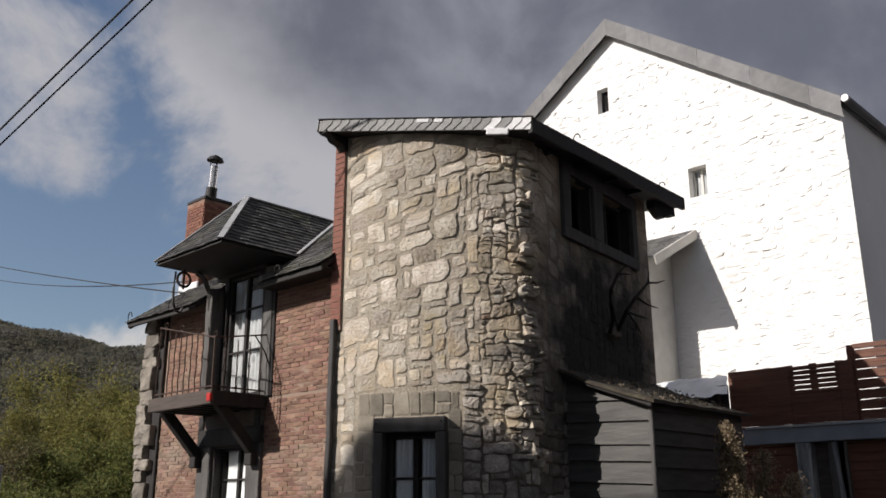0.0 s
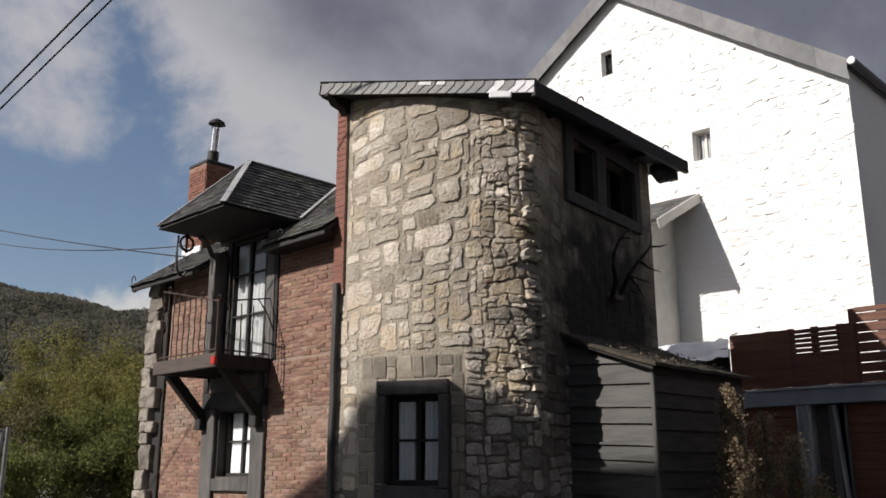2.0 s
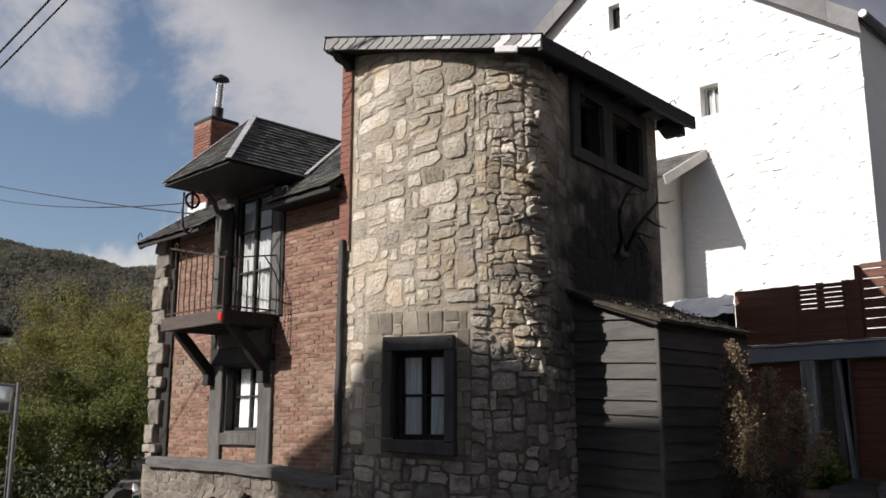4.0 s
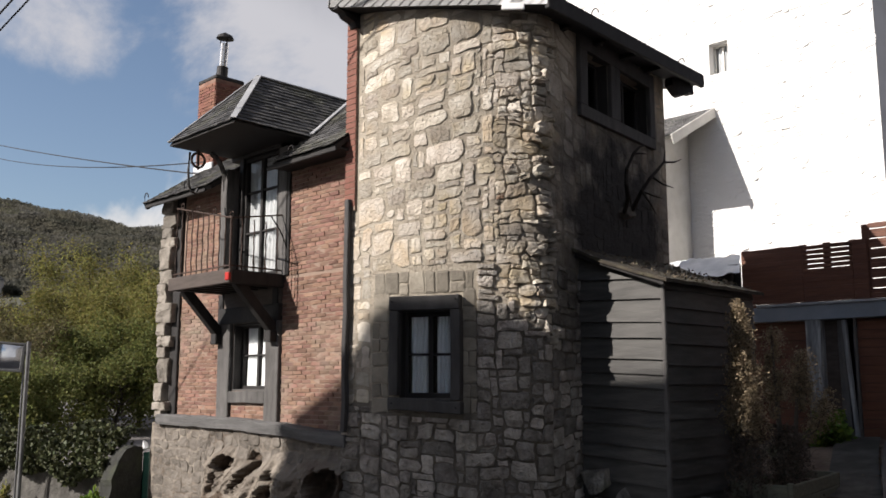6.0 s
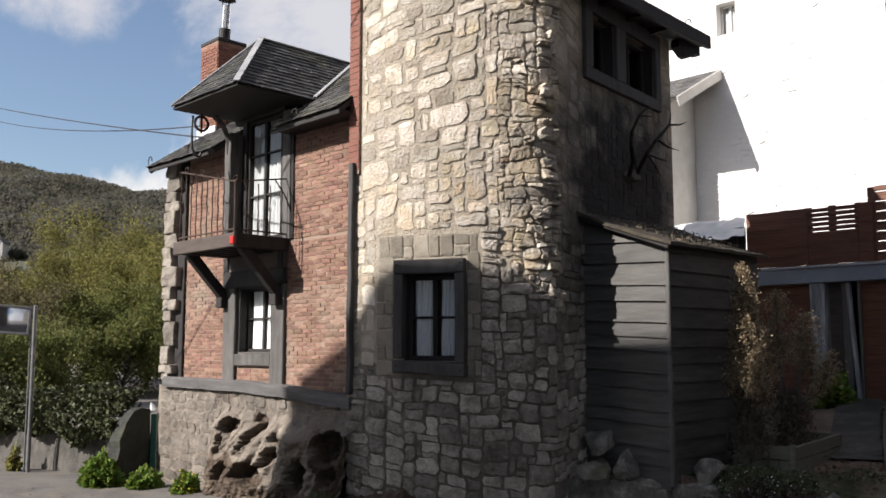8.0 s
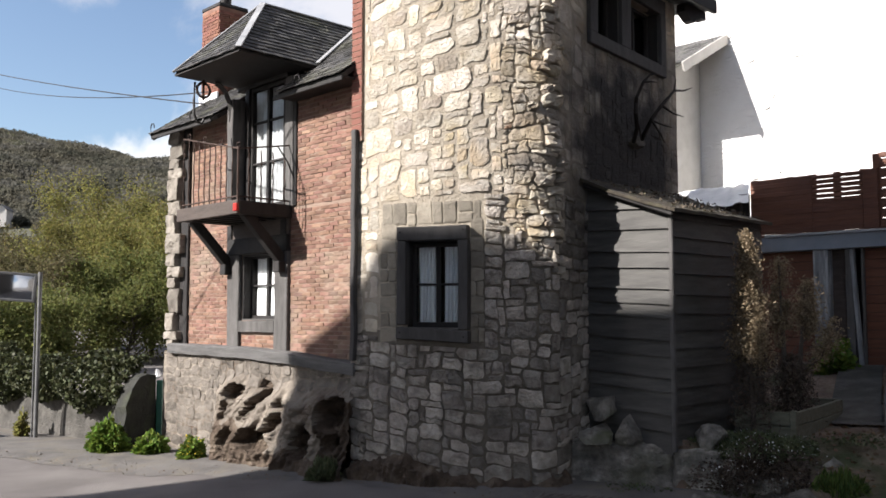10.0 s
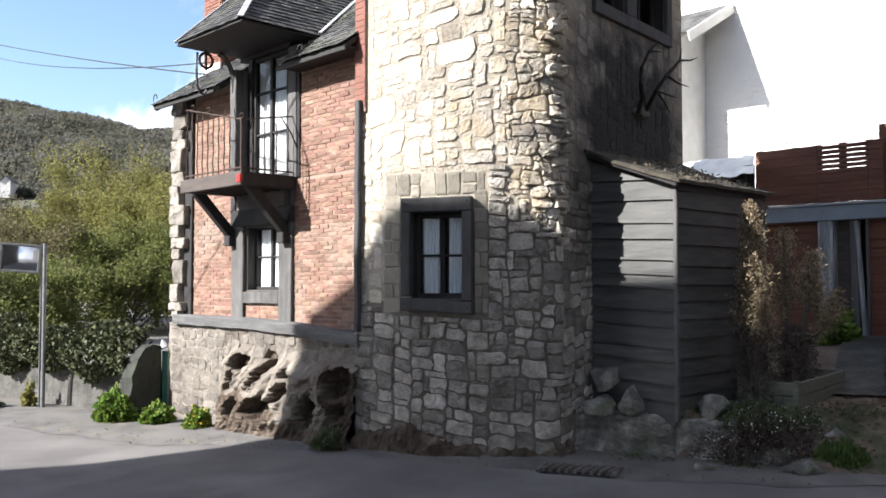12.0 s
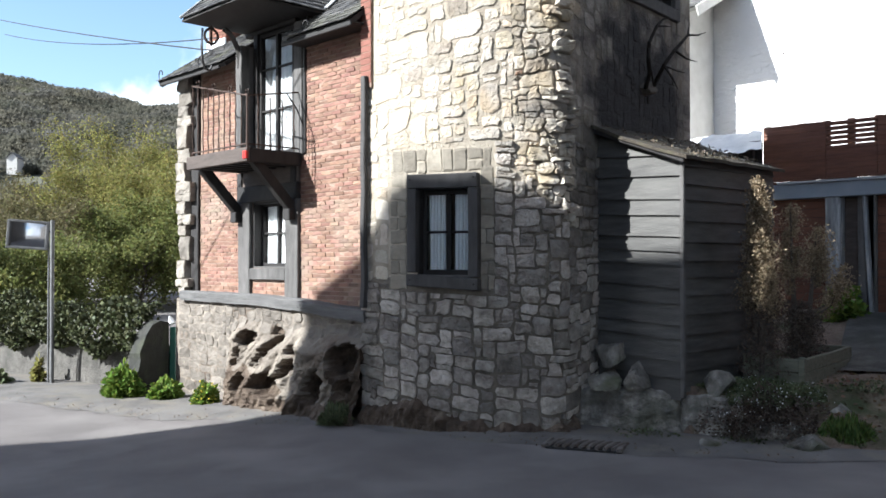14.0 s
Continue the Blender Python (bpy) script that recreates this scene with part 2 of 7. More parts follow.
M_DARKFRAME = surf("dark_oak_frame", [(0.036, 0.034, 0.033), (0.076, 0.072, 0.069)], scale=3, stretch=(4, 4, 0.8), bump=0.7, bump_scale=25, rough=0.75)
M_PALEPOST = surf("pale_flaking_timber", [(0.10, 0.105, 0.115), (0.22, 0.225, 0.23), (0.48, 0.48, 0.47)], scale=3, stretch=(5, 5, 0.7), bump=0.8, bump_scale=20, rough=0.75)
M_BEAM = surf("weathered_sill_beam", [(0.07, 0.068, 0.065), (0.16, 0.155, 0.15)], scale=3, stretch=(0.7, 5, 6), bump=0.9, bump_scale=20, rough=0.8, dist=0.02)
M_SLATE = surf("roof_slate", [(0.040, 0.040, 0.042), (0.085, 0.083, 0.082), (0.12, 0.115, 0.105)], scale=3, rnd="island", rnd_amount=0.45, bump=0.5, bump_scale=35, rough=0.62, stain=(0.10, 0.10, 0.075), stain_scale=2)
M_FASCIA = surf("pale_slate", [(0.20, 0.20, 0.195), (0.28, 0.277, 0.27)], scale=6, rnd="object", rnd_amount=0.14, bump=0.5, bump_scale=40, rough=0.6)
M_LEAD = surf("lead_flashing", [(0.25, 0.255, 0.265), (0.40, 0.405, 0.41)], scale=6, bump=0.3, rough=0.5)
M_WHITEMETAL = surf("white_sheet", [(0.6, 0.6, 0.6), (0.78, 0.78, 0.78)], scale=9, bump=0.3, rough=0.5)
M_WHITE = surf("white_limewash", [(0.74, 0.73, 0.70), (0.82, 0.81, 0.79)], scale=1.2, bump=0.7, bump_scale=9, dist=0.03, stain=(0.72, 0.705, 0.675), stain_scale=0.6)
M_CREAM = surf("cream_plaster", [(0.52, 0.50, 0.46), (0.66, 0.64, 0.60)], scale=2, bump=0.5, bump_scale=12)
# for the unseen blocks, kept dark so they bounce little light
M_DARKBLOCK = surf("dark_block_wall", [(0.06, 0.055, 0.05), (0.12, 0.11, 0.10)], scale=2, bump=0.6, bump_scale=14)
M_ASPHALT = surf("asphalt", [(0.108, 0.097, 0.091), (0.160, 0.145, 0.136)], scale=1.1, bump=0.7, bump_scale=90, rough=0.88, stain=(0.19, 0.175, 0.163), stain_scale=0.7)
M_WALLPLASTER = surf("stained_plaster", [(0.040, 0.038, 0.033), (0.085, 0.079, 0.070), (0.14, 0.132, 0.117)], scale=3.4, bump=1.0, bump_scale=24, dist=0.03, stain=(0.05, 0.05, 0.04), stain_scale=1.8)
M_VERGE = surf("dusty_concrete", [(0.077, 0.071, 0.066), (0.121, 0.113, 0.105), (0.165, 0.154, 0.141)], scale=1.8, bump=0.9, bump_scale=45, stain=(0.15, 0.135, 0.11), stain_scale=2.6)
M_SOIL = surf("garden_soil", [(0.078, 0.055, 0.041), (0.182, 0.129, 0.095), (0.259, 0.199, 0.152)], scale=4, bump=1.0, bump_scale=30, dist=0.04, stain=(0.05, 0.065, 0.025), stain_scale=1.6)
M_GRASSFAR = surf("valley_grass", [(0.068, 0.068, 0.051), (0.102, 0.099, 0.065)], scale=0.05, bump=0.3, bump_scale=1)
M_BOARD = surf("tarred_board", [(0.039, 0.037, 0.034), (0.090, 0.086, 0.078)], scale=3, stretch=(0.8, 0.8, 6), rnd="object", rnd_amount=0.22, bump=0.6, bump_scale=18, rough=0.62)
M_BROWN = surf("brown_slat", [(0.070, 0.027, 0.016), (0.128, 0.053, 0.030)], scale=3, stretch=(0.8, 3, 6), rnd="island", rnd_amount=0.3, bump=0.4, bump_scale=24, rough=0.6)
M_BLUEGREY = surf("blue_grey_paint", [(0.17, 0.19, 0.22), (0.25, 0.27, 0.30)], scale=2, bump=0.3, rough=0.6)
M_MOSS = surf("mossy_felt", [(0.028, 0.024, 0.02), (0.055, 0.045, 0.033), (0.068, 0.064, 0.037)], scale=6, bump=1.0, bump_scale=22, dist=0.03)
M_IRON = surf("black_iron", [(0.012, 0.012, 0.013), (0.03, 0.026, 0.024)], scale=20, bump=0.3, rough=0.55, metal=0.3)
M_RUST = surf("rusty_iron", [(0.035, 0.024, 0.019), (0.075, 0.045, 0.033)], scale=20, bump=0.5, rough=0.8)
M_GRATE = surf("worn_cast_iron", [(0.075, 0.062, 0.054), (0.16, 0.142, 0.128)], scale=12, bump=0.5, rough=0.65)
M_STEEL = surf("steel_flue", [(0.42, 0.42, 0.43), (0.58, 0.58, 0.58)], scale=5, bump=0.1, rough=0.28, metal=1.0)
M_GALV = surf("galvanised_post", [(0.11, 0.112, 0.115), (0.19, 0.192, 0.19)], scale=9, bump=0.2, rough=0.55, metal=0.4)
M_RED = surf("red_reflector", [(0.38, 0.015, 0.015), (0.45, 0.03, 0.02)], bump=0, rough=0.35)
M_ANTLER = surf("antler", [(0.010, 0.008, 0.006), (0.024, 0.018, 0.013)], scale=14, bump=0.6, bump_scale=60)
M_BONE = surf("bleached_bone", [(0.06, 0.052, 0.042), (0.12, 0.105, 0.085)], scale=14, bump=0.4)
M_CABLE = surf("black_cable", [(0.012, 0.012, 0.013), (0.02, 0.02, 0.02)], bump=0, rough=0.6)
M_GREENPOST = surf("green_paint", [(0.03, 0.13, 0.09), (0.05, 0.17, 0.12)], bump=0.2, rough=0.5)
# near-black, so the unlit depth of the rooms is in the colour
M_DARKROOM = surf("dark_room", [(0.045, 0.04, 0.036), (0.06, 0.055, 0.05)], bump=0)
M_CURTAIN = surf("white_curtain", [(0.42, 0.42, 0.415), (0.62, 0.62, 0.61)], scale=5, bump=0.2)
M_LACE = lace_mat("lace_net")
M_GLASS = glass_mat("window_glass")
M_TARP = surf("white_plastic_sheet", [(0.52, 0.53, 0.54), (0.80, 0.80, 0.81)], scale=3.5, bump=0.5, bump_scale=14, rough=0.4)
M_MIRROR = surf("traffic_mirror_face", [(0.62, 0.64, 0.66), (0.70, 0.71, 0.72)], bump=0, rough=0.10, metal=1.0)
M_TRUNK = surf("bark", [(0.05, 0.042, 0.034), (0.12, 0.10, 0.08)], scale=6, stretch=(3, 3, 0.6), bump=0.8, bump_scale=14)
M_LEAFYEL = leaf_mat("spring_leaves_yellow", [(0.148, 0.144, 0.043), (0.227, 0.210, 0.066)], trans=0.5, amount=0.4)
M_LEAFGRN = leaf_mat("spring_leaves_green", [(0.106, 0.119, 0.034), (0.157, 0.167, 0.056)], trans=0.5, amount=0.4)
M_LEAFOLV = leaf_mat("olive_twigs", [(0.096, 0.086, 0.041), (0.140, 0.123, 0.060)], trans=0.5, amount=0.4)
M_IVY = leaf_mat("ivy_leaves", [(0.020, 0.028, 0.012), (0.078, 0.084, 0.036)], trans=0.12, amount=0.65)
# crown colours lightened, partly to stand in for distance haze
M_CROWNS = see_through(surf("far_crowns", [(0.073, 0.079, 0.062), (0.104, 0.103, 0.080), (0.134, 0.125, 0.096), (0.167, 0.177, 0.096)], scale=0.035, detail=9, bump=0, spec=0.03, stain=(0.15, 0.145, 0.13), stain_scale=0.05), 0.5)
M_BROWNBEAM = surf("brown_beam", [(0.045, 0.034, 0.028), (0.09, 0.07, 0.058)], scale=4, stretch=(0.8, 4, 4), bump=0.6, bump_scale=25, rough=0.7)
M_HERB = leaf_mat("herb_leaves", [(0.08, 0.14, 0.022), (0.19, 0.26, 0.05)])
M_GRASS = leaf_mat("grass_blades", [(0.05, 0.085, 0.02), (0.11, 0.15, 0.04)], trans=0.25)
M_DULLHERB = leaf_mat("garden_leaves", [(0.060, 0.078, 0.036), (0.135, 0.150, 0.080)], trans=0.25)
M_DRYSTEM = leaf_mat("dry_reddish_stems", [(0.075, 0.06, 0.042), (0.14, 0.115, 0.082)], trans=0.15)
M_CONIFER = leaf_mat("dry_conifer_sprays", [(0.183, 0.141, 0.091), (0.346, 0.274, 0.178)], hue=0.01, trans=0.35)
M_YELLOW = surf("yellow_petals", [(0.55, 0.42, 0.03), (0.65, 0.52, 0.06)], bump=0)
M_PETAL = surf("white_petals", [(0.6, 0.6, 0.58), (0.75, 0.75, 0.72)], bump=0)


# ---- helpers for building ----
def link(name, bm, material, parent=None, m=None, label=""):
    me = bpy.data.meshes.new(name)
    bm.to_mesh(me)
    bm.free()
    return placed(name, me, material, parent, m, label)


def placed(name, me, material, parent=None, m=None, label=""):
    if not me.materials:
        me.materials.append(material)
    ob = new(name, me)
    if parent is not None:
        ob.parent = parent
    if m is not None:
        ob.matrix_local = m
    if label:
        tagged(ob, label)
    return ob


def part(name, bm, material, parent, label="", m=None):
    return link(name, bm, material, parent, m, label)


def raw(name, verts, faces, material, parent=None, label="", m=None, smooth=False):
    me = bpy.data.meshes.new(name)
    me.from_pydata(verts, [], faces)
    if smooth:
        me.shade_smooth()
    return placed(name, me, material, parent, m, label)


def thing(name, m, label, category, group="", kind=""):
    ob = new(name)
    ob.matrix_world = m
    ob.empty_display_size = 0.2
    return tagged(ob, label, category, group, kind)


def box(bm, x0, x1, y0, y1, z0, z1, bevel=0.0):
    vs = [bm.verts.new((x, y, z)) for z in (z0, z1) for x, y in ((x0, y0), (x1, y0), (x1, y1), (x0, y1))]
    fs = [bm.faces.new([vs[i] for i in f]) for f in ((3, 2, 1, 0), (4, 5, 6, 7), (0, 1, 5, 4), (1, 2, 6, 5), (2, 3, 7, 6), (3, 0, 4, 7))]
    if bevel:
        es = list({e for f in fs for e in f.edges})
        bmesh.ops.bevel(bm, geom=es, offset=bevel, segments=1, affect="EDGES")


def one_box(x0, x1, y0, y1, z0, z1, bevel=0.0):
    bm = bmesh.new()
    box(bm, x0, x1, y0, y1, z0, z1, bevel)
    return bm


def timber(x0, x1, y0, y1, z0, z1, wobble=0.006, seed=0, bevel=0.008):
    """A hewn beam: a bevelled box cut along its length, with slightly uneven faces."""
    bm = one_box(x0, x1, y0, y1, z0, z1, bevel)
    size = (x1 - x0, y1 - y0, z1 - z0)
    ax = size.index(max(size))
    lo = (x0, y0, z0)[ax]
    no = [0, 0, 0]
    no[ax] = 1
    for k in range(1, 8):
        co = [0, 0, 0]
        co[ax] = lo + size[ax] * k / 8
        bmesh.ops.bisect_plane(bm, geom=bm.verts[:] + bm.edges[:] + bm.faces[:], plane_co=co, plane_no=no)
    for v in bm.verts:
        d = noise.noise_vector(v.co * 2.5 + Vector((seed, 3.1 * seed, 0))) * wobble
        d[ax] = 0
        v.co += d
    return bm


def prism(bm, outline, z0, z1):
    """An upright prism over an anticlockwise outline."""
    lo = [bm.verts.new((x, y, z0)) for x, y in outline]
    hi = [bm.verts.new((x, y, z1)) for x, y in outline]
    n = len(outline)
    bm.faces.new(hi)
    bm.faces.new(lo[::-1])
    for i in range(n):
        bm.faces.new((lo[i], lo[(i + 1) % n], hi[(i + 1) % n], hi[i]))


def slab(pts, thick):
    """A plate under a planar outline (anticlockwise from above)."""
    bm = bmesh.new()
    n = (Vector(pts[1]) - Vector(pts[0])).cross(Vector(pts[2]) - Vector(pts[0])).normalized() * thick
    hi = [bm.verts.new(p) for p in pts]
    lo = [bm.verts.new(Vector(p) - n) for p in pts]
    k = len(pts)
    bm.faces.new(hi)
    bm.faces.new(lo[::-1])
    for i in range(k):
        bm.faces.new((lo[i], lo[(i + 1) % k], hi[(i + 1) % k], hi[i]))
    return bm


def bar(bm, a, b, r0, r1=None, sides=6):
    """A round bar from a to b, tapering from r0 to r1."""
    a, b = Vector(a), Vector(b)
    r1 = r0 if r1 is None else r1
    q = (b - a).to_track_quat("Z", "Y")
    rings = []
    for p, r in ((a, r0), (b, r1)):
        rings.append([bm.verts.new(p + q @ Vector((r * math.cos(2 * math.pi * i / sides), r * math.sin(2 * math.pi * i / sides), 0))) for i in range(sides)])
    for i in range(sides):
        j = (i + 1) % sides
        bm.faces.new((rings[0][i], rings[0][j], rings[1][j], rings[1][i]))
    bm.faces.new(rings[0][::-1])
    bm.faces.new(rings[1])


def tube(bm, pts, radii, sides=6):
    """A round bar through several points."""
    rings = []
    n = len(pts)
    for k, p in enumerate(pts):
        way = Vector(pts[min(k + 1, n - 1)]) - Vector(pts[max(k - 1, 0)])
        q = way.to_track_quat("Z", "Y")
        r = radii[k] if isinstance(radii, (list, tuple)) else radii
        rings.append([bm.verts.new(Vector(p) + q @ Vector((r * math.cos(2 * math.pi * i / sides), r * math.sin(2 * math.pi * i / sides), 0))) for i in range(sides)])
    for a, b in zip(rings, rings[1:]):
        for i in range(sides):
            j = (i + 1) % sides
            bm.faces.new((a[i], a[j], b[j], b[i]))
    bm.faces.new(rings[0][::-1])
    bm.faces.new(rings[-1])


def beam_between(a, b, w, h, up=(0, 0, 1), bevel=0.01):
    """A square timber from a to b, w wide and h deep."""
    a, b = Vector(a), Vector(b)
    z = (b - a).normalized()
    x = Vector(up).cross(z)
    x = x.normalized() if x.length > 1e-4 else Vector((1, 0, 0))
    y = z.cross(x)
    bm = one_box(-w / 2, w / 2, -h / 2, h / 2, 0, (b - a).length, bevel)
    m = Matrix.Translation(a) @ Matrix((x, y, z)).transposed().to_4x4()
    bm.transform(m)
    return bm


# ---- stones, bricks, slates ----
def pack(w, h, cw, ch, rng, blocked, wide=(2, 3, 3, 4, 4, 5, 6), tall=(2, 3, 3, 4)):
    """Fills a wall of w by h with stones of uneven sizes. blocked(x, z) keeps openings free. Gives (x, z, width, height)."""
    nx, nz = round(w / cw), round(h / ch)
    full = [[blocked((i + 0.5) * cw, (j + 0.5) * ch) for i in range(nx)] for j in range(nz)]
    out = []
    for j in range(nz):
        for i in range(nx):
            if full[j][i]:
                continue
            want, high = rng.choice(wide), rng.choice(tall)
            k = 1
            while k < want and i + k < nx and not full[j][i + k]:
                k += 1
            if i + k < nx and not full[j][i + k] and (i + k + 1 >= nx or full[j][i + k + 1]):
                k += 1
            r = 1
            while r < high and j + r < nz and not any(full[j + r][i:i + k]):
                r += 1
            for b in range(r):
                for a in range(k):
                    full[j + b][i + a] = True
            out.append((i * cw, j * ch, k * cw, r * ch))
    return out


def stone_mesh(x, z, w, h, place, rng, relief=(0.015, 0.04), joint=0.012, n=12, warp=0.03, square=0.42, depth=0.02, tilt=0.5, edge=0.80):
    """Vertices and faces of one bedded stone with a rounded, uneven outline. place(x, z, out) maps the wall's face into space."""
    cx, cz = x + w / 2, z + h / 2
    hgt = rng.uniform(*relief)
    tx, tz = rng.uniform(-tilt, tilt) * hgt, rng.uniform(-tilt, tilt) * hgt
    turn = rng.uniform(-0.06, 0.06)
    rim = []
    for i in range(n):
        a = 2 * math.pi * (i + 0.5) / n
        c, s = math.cos(a), math.sin(a)
        px = math.copysign(abs(c) ** square, c) * (w / 2 - joint)
        pz = math.copysign(abs(s) ** square, s) * (h / 2 - joint)
        px, pz = px - pz * turn, pz + px * turn
        px, pz = px + rng.uniform(-0.008, 0.008), pz + rng.uniform(-0.008, 0.008)
        d = noise.noise_vector(Vector(((cx + px) * 2.3, (cz + pz) * 2.3, 7.7))) * warp
        rim.append((px + d[0], pz + d[1]))
    verts, faces = [], []
    for k, o in ((1.0, -depth), (0.985, hgt * 0.55), (edge, hgt * 0.95)):
        for px, pz in rim:
            lift = o + (0 if o < 0 else (tx * px / w + tz * pz / h) * 2 + rng.uniform(-0.12, 0.12) * hgt)
            verts.append(place(cx + px * k, cz + pz * k, lift))
    verts.append(place(cx, cz, hgt * rng.uniform(0.85, 1.15)))
    for r in (0, 1):
        for i in range(n):
            j = (i + 1) % n
            faces.append((r * n + i, r * n + j, (r + 1) * n + j, (r + 1) * n + i))
    for i in range(n):
        faces.append((2 * n + i, 2 * n + (i + 1) % n, 3 * n))
    return verts, faces


def calm(x, z):
    """The squared masonry beside the window is laid in neater courses."""
    return 1.0 if z < 1.6 else 0.8 if z < 2.85 else 1.0


def wobbly(i, j, cw, ch, x0, z0, keep, seed, amp):
    """A corner of the packing grid, pushed aside; neighbours share it, so that their edges fit."""
    x, z = x0 + i * cw, z0 + j * ch
    if keep(x, z):
        return (x, z)
    d = noise.noise_vector(Vector((x * 2.1, z * 2.1, seed))) * 0.075 * amp
    amp *= calm(x, z)
    d = d * calm(x, z)
    h = noise.cell_vector(Vector((i * 1.0 + 0.5, j * 1.0 + 0.5, seed * 3.0)))
    return (x + d[0] + (h[0] - 0.5) * cw * 0.62 * amp, z + d[1] + (h[1] - 0.5) * ch * 0.62 * amp)


def rubble_cells(rects, cw, ch, x0, z0, keep, seed, amp=1.0):
    """Outlines of packed stones with shared uneven edges."""
    cells = []
    for x, z, w, h in rects:
        i0, j0, i1, j1 = round(x / cw), round(z / ch), round((x + w) / cw), round((z + h) / ch)
        rim = [(i, j0) for i in range(i0, i1)] + [(i1, j) for j in range(j0, j1)] + [(i, j1) for i in range(i1, i0, -1)] + [(i0, j) for j in range(j1, j0, -1)]
        corner = {(i0, j0), (i1, j0), (i1, j1), (i0, j1)}
        cells.append([(wobbly(i, j, cw, ch, x0, z0, keep, seed, amp), (i, j) in corner) for i, j in rim])
    return cells


def cell_stone(poly, place, rng, relief=(0.005, 0.02), joint=0.006, depth=0.02, tilt=0.6, edge=0.93, ragged=0.003, worn=0.80, lean=0.0):
    """Vertices and faces of one stone over an irregular outline, with worn corners and an uneven face."""
    n0 = len(poly)
    cx, cz = sum(p[0][0] for p in poly) / n0, sum(p[0][1] for p in poly) / n0
    size = sum(math.hypot(p[0][0] - cx, p[0][1] - cz) for p in poly) / n0
    pts = []
    for (px, pz), corner in poly:
        dx, dz = px - cx, pz - cz
        far = max(1e-4, math.hypot(dx, dz))
        k = max(0.5, 1 - joint / (far * 0.75)) * (rng.uniform(worn, 0.99) if corner else 1)
        pts.append((dx * k + rng.uniform(-ragged, ragged), dz * k + rng.uniform(-ragged, ragged)))
    n = len(pts)
    hgt = rng.uniform(*relief)
    tx, tz = rng.uniform(-tilt, tilt) * hgt / size, rng.uniform(-tilt, tilt) * hgt / size
    left = min(p[0] for p in pts)
    lean = min(lean, 0.014 / (max(p[0] for p in pts) - left))
    verts, faces = [], []
    for f, o in ((1.0, -depth), (0.99, hgt * 0.6), (edge, hgt), (0.5, hgt * 1.1)):
        for px, pz in pts:
            lift = o if o < 0 else max(0.001, o + (tx * px + tz * pz) * f + rng.uniform(-0.2, 0.2) * hgt) + lean * (px * f - left)
            verts.append(place(cx + px * f, cz + pz * f, lift))
    verts.append(place(cx, cz, hgt * rng.uniform(0.9, 1.25) - lean * left))
    for r in (0, 1, 2):
        for i in range(n):
            j = (i + 1) % n
            faces.append((r * n + i, r * n + j, (r + 1) * n + j, (r + 1) * n + i))
    for i in range(n):
        faces.append((3 * n + i, 3 * n + (i + 1) % n, 4 * n))
    return verts, faces


def join_raw(meshes):
    verts, faces = [], []
    for v, f in meshes:
        o = len(verts)
        verts += v
        faces += [tuple(i + o for i in q) for q in f]
    return verts, faces


def slates_on(poly, exposure, width, rng, thick=0.012):
    """Rows of overlapping slates on a planar outline; gives vertices and faces."""
    P = [Vector(p) for p in poly]
    nrm = (P[1] - P[0]).cross(P[2] - P[0]).normalized()
    if nrm.z < 0:
        nrm = -nrm
    u = Vector((0, 0, 1)).cross(nrm).normalized()
    v = nrm.cross(u)
    q = [((p - P[0]).dot(u), (p - P[0]).dot(v)) for p in P]
    lo, hi = min(b for _, b in q), max(b for _, b in q)
    verts, faces = [], []
    rows = int((hi - lo) / exposure) + 1
    for r in range(rows):
        y = lo + r * exposure
        mid = min(y + exposure * 0.5, hi - 0.002)
        xs = []
        for (a, b), (c, d) in zip(q, q[1:] + q[:1]):
            if (b - mid) * (d - mid) < 0:
                xs.append(a + (c - a) * (mid - b) / (d - b))
        if len(xs) < 2:
            continue
        x0, x1 = min(xs), max(xs)
        x = x0 - (width * 0.5 if r % 2 else 0)
        while x < x1 - 0.01:
            w = width * rng.uniform(0.82, 1.15)
            a, b = max(x, x0), min(x + w - 0.004, x1)
            x += w
            if b - a < 0.015:
                continue
            sag = rng.uniform(-0.006, 0.006)
            top = min(y + exposure * 1.5, hi)
            lift = thick * 1.5 + rng.uniform(0, 0.007)
            o = len(verts)
            for aa, yy, hh in ((a, y + sag, lift), (b, y + sag + rng.uniform(-0.004, 0.004), lift), (b, top, 0.002), (a, top, 0.002), (a, y + sag, lift - thick), (b, y + sag, lift - thick)):
                verts.append(P[0] + u * aa + v * yy + nrm * hh)
            faces += [(o, o + 1, o + 2, o + 3), (o + 4, o + 5, o + 1, o), (o + 4, o, o + 3), (o + 1, o + 5, o + 2)]
    return verts, faces


def leaf_cloud(pts, size, rng_np, flat=0.0, long=1.6):
    """One small four-sided leaf at each point, turned at random; gives vertices and faces as arrays."""
    pts = np.asarray(pts, float)
    n = len(pts)
    a = rng_np.normal(size=(n, 3))
    b = rng_np.normal(size=(n, 3))
    a[:, 2] *= 1 - flat
    a /= np.linalg.norm(a, axis=1)[:, None]
    b -= a * (a * b).sum(1)[:, None]
    b /= np.linalg.norm(b, axis=1)[:, None]
    s = size * rng_np.uniform(0.55, 1.3, (n, 1))
    v = np.stack([pts - a * s * long * 0.5, pts + b * s * 0.5, pts + a * s * long * 0.5, pts - b * s * 0.5], axis=1)
    return v.reshape(-1, 3), np.arange(4 * n).reshape(-1, 4)


